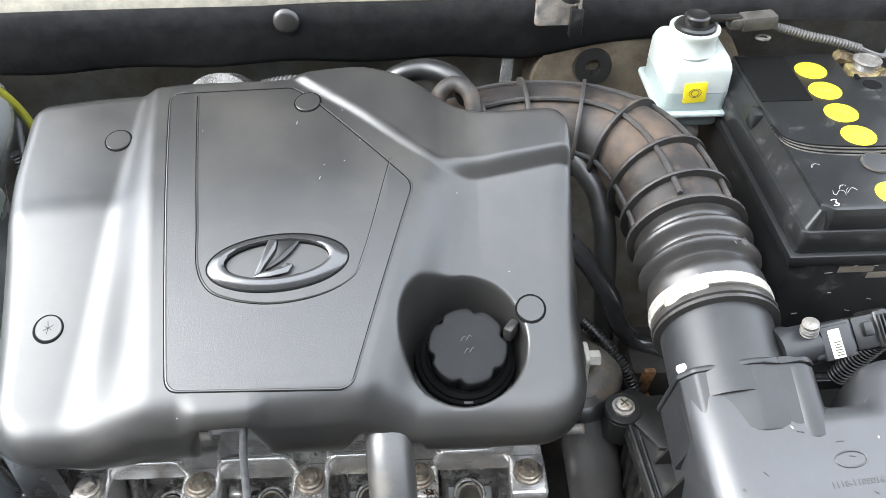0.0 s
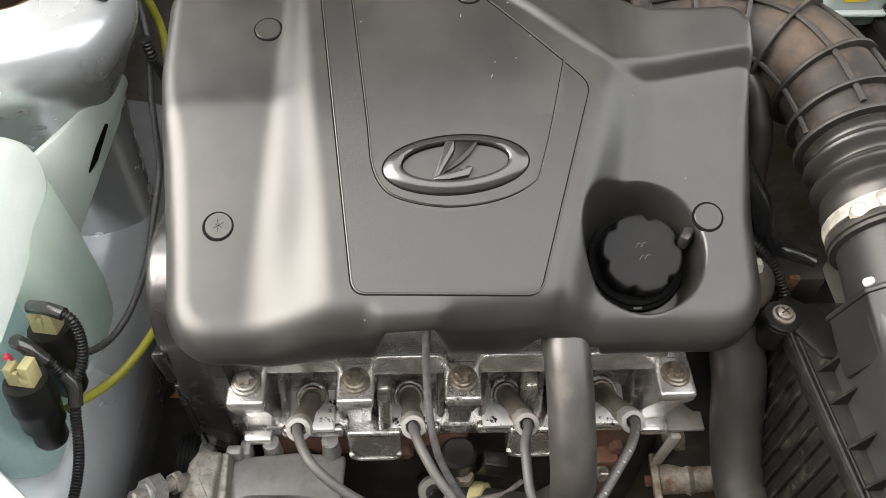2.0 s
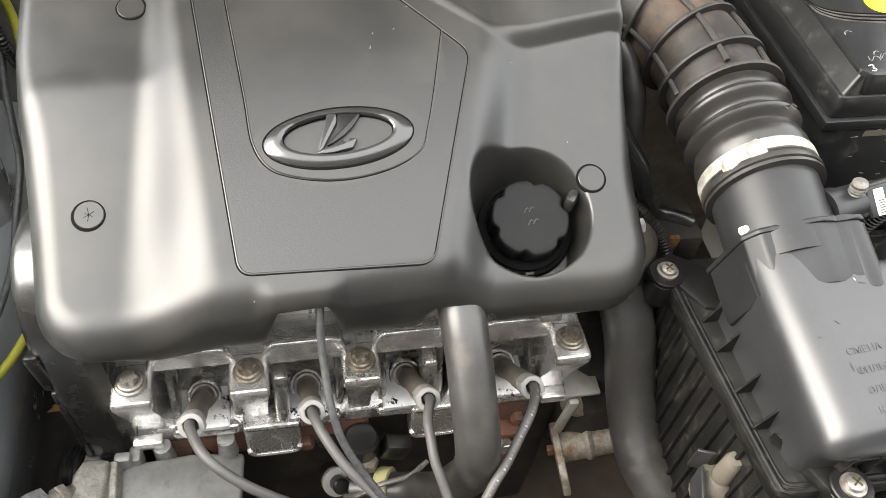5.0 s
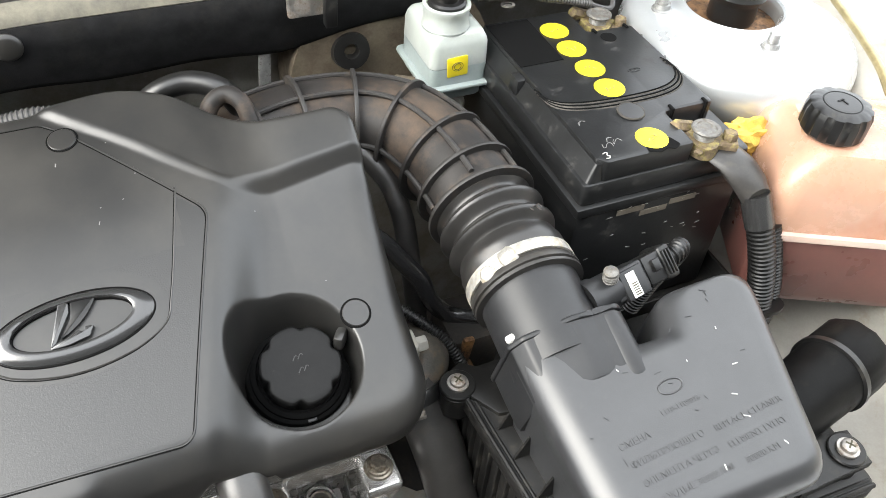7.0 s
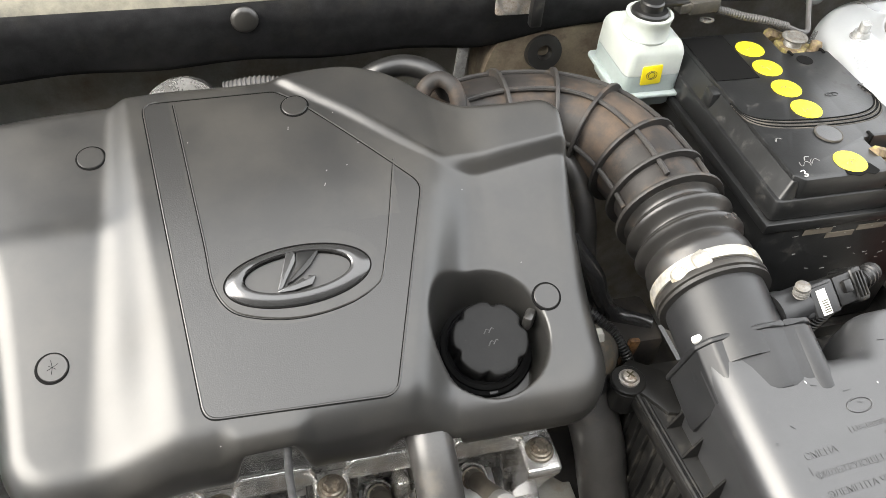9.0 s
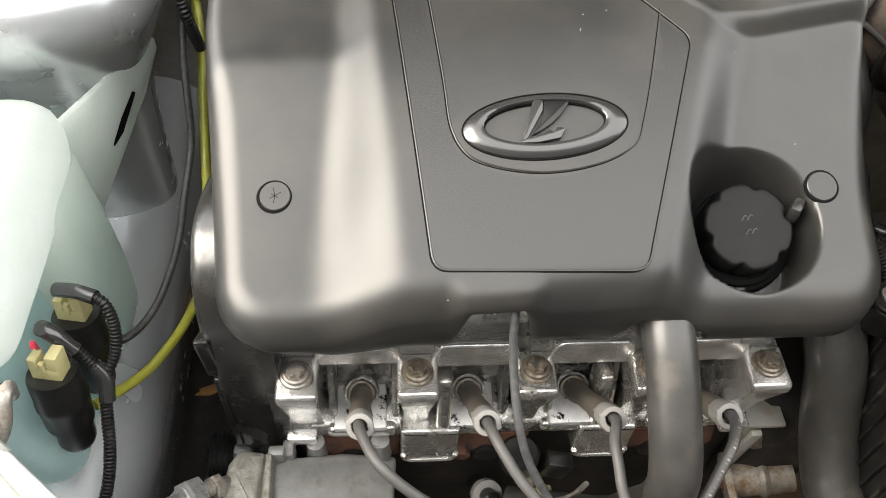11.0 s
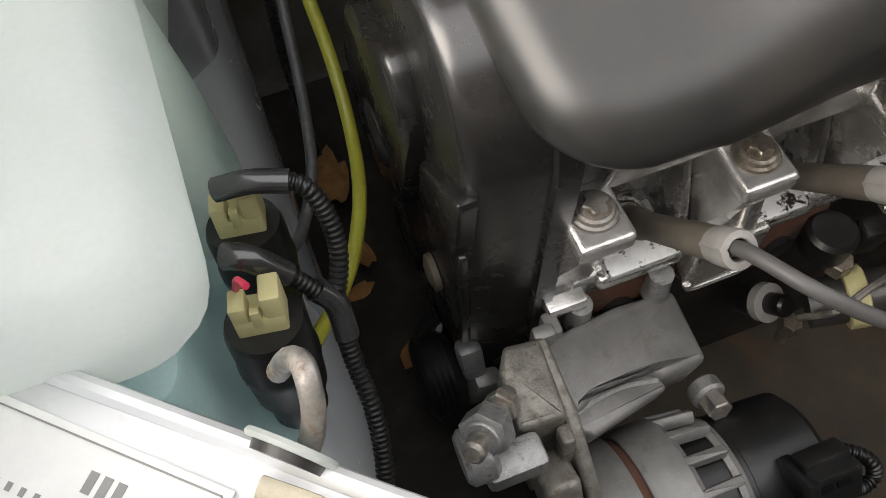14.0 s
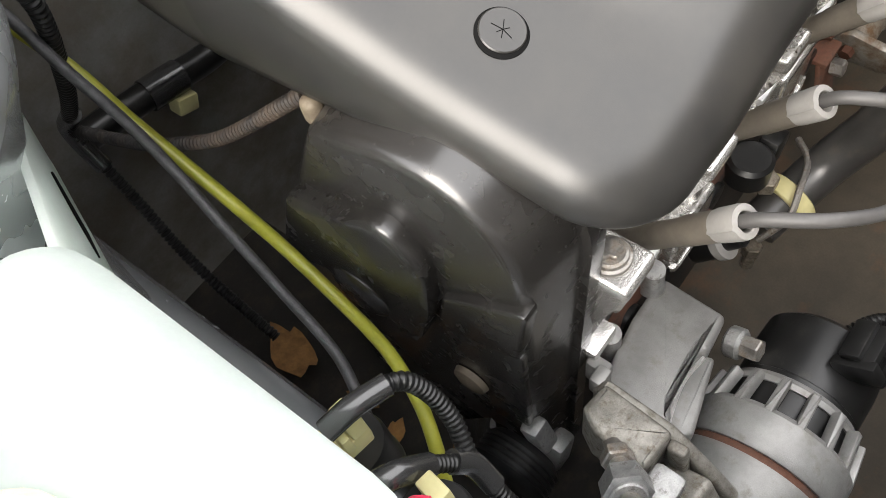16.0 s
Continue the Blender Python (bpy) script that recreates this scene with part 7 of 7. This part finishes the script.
part("slot", joined(prism(rounded(slot_, 0.001, 3), 0.0008, 0, flat_ @ Matrix.Translation((0, 0, 0.0048))), prism(rounded(slot_, 0.003, 3), 0.0008, 0, flat_ @ Matrix.Translation((0, 0, -0.0006)))), SEAM, ear)
part("neck", lathe([(0.027, 0.0), (0.027, 0.006), (0.024, 0.008), (0.0, 0.008)], 32, Matrix.Translation((-0.535, 0.420, 0.834))), NATURAL, washer)
part("filler_cap", lathe([(0.028, 0.0), (0.029, 0.006), (0.026, 0.010), (0.0, 0.011)], 32, Matrix.Translation((-0.535, 0.420, 0.838))), PALECAP, washer)

for x, y, z, who in ((-0.441, 0.351, 0.662, "front"), (-0.438, 0.402, 0.658, "rear")):
    p = thing("washer_pump", (x, y, z), "black washer pump with a cream plug in the bottle's side", "pump", "washer pumps")
    top = Vector((x + 0.006, y, z + 0.075))
    m = along((x + 0.004, y - 0.012, z), top)
    part("body", lathe([(0.0, 0.0), (0.012, 0.0), (0.0135, 0.004), (0.0135, 0.022), (0.017, 0.026), (0.0178, 0.046), (0.0185, 0.048), (0.0185, 0.053), (0.0178, 0.055), (0.0178, 0.074), (0.0165, 0.078), (0, 0.078)], 32, m), BLACK, p)
    plug_ = part("plug", joined(box(0.021, 0.014, 0.014, 0.0012, m @ Matrix.Translation((0, 0, 0.081))), box(0.0085, 0.0135, 0.020, 0.0012, m @ Matrix.Translation((-0.0068, 0, 0.090))), box(0.0070, 0.0115, 0.014, 0.0012, m @ Matrix.Translation((0.0070, 0.001, 0.089))), box(0.004, 0.004, 0.010, 0.0006, m @ Matrix.Translation((0.0005, 0.006, 0.089)))), CREAM, p, "cream plastic plug")
    if who == "front":
        part("red_wire", tube([m @ Vector((-0.002, 0.010, 0.115)), m @ Vector((0.002, 0.004, 0.112)), m @ Vector((0.006, -0.003, 0.098))], 0.0016, 8, 0.002), REDWIRE, plug_)

loom = thing("washer_loom", (-0.41, 0.36, 0.65), "black ribbed cable sleeve with tape by the washer pumps", "cable")
J = (-0.405, 0.356, 0.721)
part("sleeve", corrugated([(-0.408, 0.3935, 0.7685), (-0.400, 0.389, 0.763), (-0.396, 0.381, 0.750), (-0.397, 0.370, 0.735), J], 0.0044, 0.0028, 0.0007), BLACK, loom)
part("sleeve", corrugated([(-0.428, 0.367, 0.756), (-0.419, 0.365, 0.742), (-0.410, 0.360, 0.728), J], 0.0042, 0.0028, 0.0007), BLACK, loom)
part("end_sleeve", tube([(-0.436, 0.402, 0.765), (-0.421, 0.3975, 0.769), (-0.405, 0.392, 0.768)], 0.0054, 12, 0.004), GLOSSY, loom)
part("end_sleeve", tube([(-0.440, 0.372, 0.762), (-0.432, 0.368, 0.762), (-0.420, 0.364, 0.746)], 0.0058, 12, 0.004), GLOSSY, loom)
part("sleeve", corrugated([J, (-0.406, 0.338, 0.699), (-0.405, 0.321, 0.683), (-0.407, 0.306, 0.667), (-0.412, 0.289, 0.652), (-0.419, 0.271, 0.640), (-0.43, 0.24, 0.62)], 0.0046, 0.0028, 0.0007), BLACK, loom)
part("tape", tube([(-0.411, 0.361, 0.731), J, (-0.405, 0.345, 0.707)], 0.0058, 12, 0.003), GLOSSY, loom, "crumpled black tape")

hose("washer_hose", [(-0.425, 0.358, 0.678), (-0.402, 0.388, 0.665), (-0.386, 0.413, 0.663), (-0.372, 0.448, 0.662), (-0.364, 0.490, 0.663), (-0.361, 0.528, 0.682), (-0.3625, 0.556, 0.708), (-0.364, 0.586, 0.730), (-0.3655, 0.618, 0.752), (-0.366, 0.648, 0.775), (-0.372, 0.690, 0.806), (-0.3774, 0.6915, 0.8500), (-0.3830, 0.6726, 0.8930), (-0.3996, 0.6684, 0.9080), (-0.4348, 0.6751, 0.9150), (-0.4635, 0.6822, 0.9160), (-0.5067, 0.6984, 0.9220), (-0.5443, 0.7161, 0.9300)], 0.0041, GREEN, "thin yellow-green washer hose", step=0.005, steps=12)
hose("drain_hose", [(-0.432, 0.402, 0.688), (-0.415, 0.420, 0.674), (-0.403, 0.441, 0.670), (-0.392, 0.466, 0.677), (-0.384, 0.508, 0.688), (-0.379, 0.541, 0.711), (-0.373, 0.578, 0.738), (-0.373, 0.600, 0.770), (-0.375, 0.622, 0.795), (-0.376, 0.655, 0.825), (-0.385, 0.69, 0.85)], 0.0033, CABLE, "thin grey-black rubber hose along the inner wing", step=0.005, steps=12)
rear_loom = thing("wing_loom", (-0.40, 0.60, 0.78), "black taped cable loom with a dusty ribbed branch", "cable")
part("branch", corrugated([(-0.373, 0.730, 0.675), (-0.360, 0.650, 0.700), (-0.352, 0.605, 0.722), (-0.340, 0.570, 0.740), (-0.318, 0.512, 0.788)], 0.0046, 0.0032, 0.0009), DUSTY, rear_loom, "dusty brown ribbed sleeve")
part("trunk", corrugated([(-0.368, 0.630, 0.850), (-0.366, 0.634, 0.820), (-0.369, 0.680, 0.740), (-0.373, 0.730, 0.675)], 0.0052, 0.004, 0.0010), BLACK, rear_loom)
part("trunk", corrugated([(-0.373, 0.730, 0.675), (-0.375, 0.700, 0.620), (-0.380, 0.660, 0.560), (-0.38, 0.60, 0.50)], 0.0046, 0.004, 0.0010), BLACK, rear_loom)
part("tape", tube([(-0.3705, 0.705, 0.705), (-0.373, 0.730, 0.675), (-0.3745, 0.713, 0.645)], 0.0066, 14, 0.004), GLOSSY, rear_loom)

# ---- sensor on the strut tower ----
mapbox = thing("pressure_sensor", (-0.425, 0.652, 0.875), "black pressure sensor with white writing on the strut tower", "sensor")
SB = Matrix.Translation((-0.4030, 0.6400, 0.906)) @ Matrix.Rotation(radians(-12), 4, "Z") @ Matrix.Rotation(radians(38), 4, "X") @ Matrix.Diagonal((0.86, 0.86, 1.0, 1.0))
case_ = part("case", box(0.046, 0.044, 0.016, 0.002, SB), BLACK, mapbox)
part("plug", box(0.024, 0.022, 0.016, 0.003, SB @ Matrix.Translation((0.008, 0.028, 0.006))), BLACK, mapbox)
part("writing", letters("1806.1413", 0.0092, SB @ Matrix.Translation((-0.0205, 0.0005, 0.0082)), 0.0002), WHITE, case_)
part("writing_bar", joined(box(0.036, 0.004, 0.0004, 0, SB @ Matrix.Translation((-0.001, 0.0105, 0.0082))), box(0.036, 0.002, 0.0004, 0, SB @ Matrix.Translation((-0.001, -0.0045, 0.0082)))), WHITE, case_)
part("screw", cylinder(0.0062, 0.004, 0.001, 20, SB @ Matrix.Translation((-0.008, -0.0135, 0.007))), COLLAR, mapbox)
part("seat_plate", cylinder(0.017, 0.006, 0.002, 24, Matrix.Translation((-0.4110, 0.6280, 0.884))), DUSTPAINT, mapbox)
part("foot", box(0.030, 0.026, 0.030, 0.003, Matrix.Translation((-0.4050, 0.6450, 0.890)) @ Matrix.Rotation(radians(-12), 4, "Z")), BLACK, mapbox)

# ---- cowl fittings ----
for x in (-0.115, 0.472, -0.470):
    b = thing("trim_clip", (x, 0.720, 0.93), "dark grey round push clip in the cowl panel", "clip", "cowl clips")
    y = 0.7215 - 0.03 * (x / 0.6) ** 2
    part("head", lathe([(0.0125, 0.0), (0.0125, 0.002), (0.0105, 0.0045), (0.0085, 0.0055), (0, 0.006)], 28, Matrix.Translation((x, y, 0.931)) @ Matrix.Rotation(radians(88), 4, "X")), COVER, b)
hinge = thing("cowl_bracket", (0.145, 0.70, 0.94), "pale metal bracket with a black clip on the cowl", "bracket")
part("plate", prism(rounded([(-0.020, -0.020), (0.020, -0.020), (0.022, 0.016), (-0.018, 0.018)], 0.004, 3), 0.003, 0.001, Matrix.Translation((0.139, 0.709, 0.948)) @ Matrix.Rotation(radians(75), 4, "X")), STEEL, hinge)
part("side", box(0.003, 0.030, 0.030, 0.001, Matrix.Translation((0.158, 0.702, 0.953))), STEEL, hinge)
part("stud", cylinder(0.010, 0.020, 0.002, 20, Matrix.Translation((0.150, 0.695, 0.958))), BLACK, hinge)
part("clip", box(0.012, 0.010, 0.030, 0.002, Matrix.Translation((0.156, 0.690, 0.938))), BLACK, hinge)

# ---- behind the engine, under the cowl ----
boss_ = thing("inlet_chamber_end", (-0.18, 0.69, 0.86), "stained cast chamber end seen behind the engine cover", "casting")
part("cap", lathe([(0.0, 0.0), (0.030, 0.0), (0.036, 0.010), (0.036, 0.05), (0, 0.05)], 28, Matrix.Translation((-0.178, 0.700, 0.847)) @ Matrix.Rotation(radians(60), 4, "X")), GRIMY, boss_)
tagged(part("rear_loom", corrugated([(-0.14, 0.685, 0.880), (-0.11, 0.682, 0.886), (-0.07, 0.680, 0.882), (-0.03, 0.69, 0.875)], 0.008, 0.004, 0.0012), WIRE, None), "grey ribbed cable sleeve behind the cover", "cable")
wiring = thing("bulkhead_wiring", (-0.28, 0.78, 0.60), "black taped wiring with a pale connector on the bulkhead", "cable")
part("trunk", tube([(-0.360, 0.784, 0.612), (-0.317, 0.780, 0.608), (-0.275, 0.778, 0.601), (-0.235, 0.780, 0.590), (-0.180, 0.784, 0.585)], 0.0125, 14, 0.006), BLACK, wiring)
part("tape", tube([(-0.300, 0.778, 0.606), (-0.283, 0.777, 0.603), (-0.266, 0.777, 0.599)], 0.0142, 14, 0.004), GLOSSY, wiring)
part("connector", box(0.020, 0.016, 0.016, 0.002, Matrix.Translation((-0.278, 0.770, 0.582)) @ Matrix.Rotation(radians(20), 4, "Y")), CREAM, wiring, "pale yellow connector")
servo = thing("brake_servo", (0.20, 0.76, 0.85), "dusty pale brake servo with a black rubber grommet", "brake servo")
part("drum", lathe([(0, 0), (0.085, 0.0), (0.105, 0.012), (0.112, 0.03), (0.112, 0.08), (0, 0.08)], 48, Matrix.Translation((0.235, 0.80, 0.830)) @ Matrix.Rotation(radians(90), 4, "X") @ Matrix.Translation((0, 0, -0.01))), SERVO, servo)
part("grommet", lathe([(0.0, 0.004), (0.006, 0.004), (0.008, 0.012), (0.019, 0.012), (0.021, 0.0), (0, -0.004)], 28, Matrix.Translation((0.187, 0.735, 0.868)) @ Matrix.Rotation(radians(78), 4, "X")), BLACKHOSE, servo)
tagged(part("steel_strap", box(0.012, 0.004, 0.07, 0.001, Matrix.Translation((0.100, 0.735, 0.862)) @ Matrix.Rotation(radians(4), 4, "Y")), DULL, None), "grey steel strap behind the hose", "strap")

# ---- front left corner panel, plate and stay ----
corner = tagged(part("lamp_panel", prism([(-0.80, 0.585), (-0.515, 0.343), (-0.458, 0.294), (-0.412, 0.254), (-0.350, 0.200), (-0.30, 0.13), (-0.36, -0.05), (-0.80, -0.05)], 0.014, 0.004, Matrix.Translation((0, 0, 0.780)), 3), PAINT, None), "silver painted panel at the front corner of the bay", "body panel", kind="structure")
tagged(part("panel_edge", tube([(-0.60, 0.4155, 0.7925), (-0.515, 0.3435, 0.7925), (-0.458, 0.2945, 0.7925), (-0.412, 0.2545, 0.7925), (-0.350, 0.2005, 0.7925), (-0.31, 0.150, 0.7925)], 0.0042, 10, 0.01), PAINT, None), "rolled painted edge of the front corner panel", "panel edge", kind="structure")
tagged(part("panel_seal", tube([(-0.445, 0.2670, 0.7965), (-0.4313, 0.2555, 0.7965), (-0.4175, 0.2425, 0.7965), (-0.398, 0.2250, 0.7965), (-0.377, 0.2105, 0.7965), (-0.347, 0.1970, 0.7965), (-0.30, 0.180, 0.7965)], 0.0060, 12, 0.006, True, 0.6), BEIGE, None), "dirty beige rubber strip on the front corner panel", "seal", kind="structure")
tagged(part("right_lamp_panel", prism([(0.80, 0.40), (0.55, 0.22), (0.46, 0.130), (0.32, 0.120), (0.30, -0.05), (0.80, -0.05)], 0.014, 0.004, Matrix.Translation((0, 0, 0.725)), 3), PAINT, None), "silver painted panel at the front corner of the bay", "body panel", kind="structure")
plate = thing("data_plate", (-0.49, 0.26, 0.796), "white data plate with worn print on the front panel", "plate")
PL = Matrix.Translation((-0.5035, 0.2800, 0.7955)) @ Matrix.Rotation(radians(-42.5), 4, "Z")
base_ = part("sheet", box(0.090, 0.056, 0.0014, 0.0004, PL), WHITE, plate)
part("print_bar", joined(box(0.003, 0.007, 0.0004, 0, PL @ Matrix.Translation((0.002, 0.014, 0.0009))), box(0.003, 0.007, 0.0004, 0, PL @ Matrix.Translation((0.007, 0.014, 0.0009))), box(0.003, 0.007, 0.0004, 0, PL @ Matrix.Translation((0.012, 0.014, 0.0009))), *[box(0.0018, 0.0028, 0.0004, 0, PL @ Matrix.Translation((-0.036 + 0.005 * j, 0.004, 0.0009))) for j in range(12)], *[box(0.0014, 0.0075, 0.0004, 0, PL @ Matrix.Translation((-0.038 + 0.0055 * j, -0.008, 0.0009))) for j in range(11)], box(0.084, 0.0006, 0.0004, 0, PL @ Matrix.Translation((0, 0.025, 0.0009))), box(0.0006, 0.05, 0.0004, 0, PL @ Matrix.Translation((0.042, 0, 0.0009)))), FADED, base_)
EDGE_ON = along((-0.4325, 0.276, 0.7965), (-0.4190, 0.2906, 0.7989))
stay = thing("bonnet_stay", (-0.43, 0.28, 0.80), "bent worn bonnet stay rod with a rubber washer", "stay")
part("rod", tube([(-0.430, 0.305, 0.790), (-0.424, 0.300, 0.808), (-0.420, 0.293, 0.817), (-0.420, 0.286, 0.815), (-0.422, 0.281, 0.805), (-0.426, 0.277, 0.795), (-0.434, 0.272, 0.782), (-0.440, 0.268, 0.768), (-0.443, 0.264, 0.750)], 0.0040, 12, 0.002), STEEL, stay)
part("washer", lathe([(0.004, -0.001), (0.015, -0.001), (0.0158, 0.0005), (0.015, 0.002), (0.004, 0.002)], 28, EDGE_ON), NATURAL, stay, "worn pale washer")
part("grommet", lathe([(0.004, -0.004), (0.012, -0.004), (0.0125, -0.001), (0.004, -0.001)], 24, EDGE_ON), RUBBER, stay)

# ---- dry leaves caught in the bay ----
for x, y, z, s, a in ((-0.378, 0.598, 0.46, 0.030, 70), (-0.372, 0.520, 0.46, 0.016, 100), (-0.365, 0.43, 0.44, 0.014, 60), (-0.385, 0.47, 0.50, 0.014, 200)):
    pts = [(s * (1.0 + 0.25 * math.sin(5 * t)) * math.cos(t) * (1.0 if math.cos(t) > 0 else 0.7), 0.62 * s * math.sin(t)) for t in [2 * math.pi * j / 18 for j in range(18)]]
    bm = prism(pts, 0.0006, 0.0, Matrix.Identity(4))
    for v in bm.verts:
        v.co.z += 6 * v.co.x ** 2 - 4 * v.co.y ** 2
    tagged(part("dry_leaf", moved(bm, Matrix.Translation((x, y, z)) @ Matrix.Rotation(radians(a), 4, "Z") @ Matrix.Rotation(radians(25), 4, "X")), LEAF, None), "dry brown leaf caught beside the engine", "leaf", "dry leaves")

# drain holes in the left rail
for x, y, z in ((-0.426, 0.391, 0.611), (-0.442, 0.504, 0.6215), (-0.416, 0.621, 0.592)):
    tagged(part("rail_hole", lathe([(0.0, 0.0), (0.0034, 0.0), (0.0040, 0.0006), (0.0046, 0.0)], 20, along((x, y, z), (x + 0.5, y, z + 0.85))), SEAM, None), "small round drain hole in the painted rail", "hole", "rail holes")
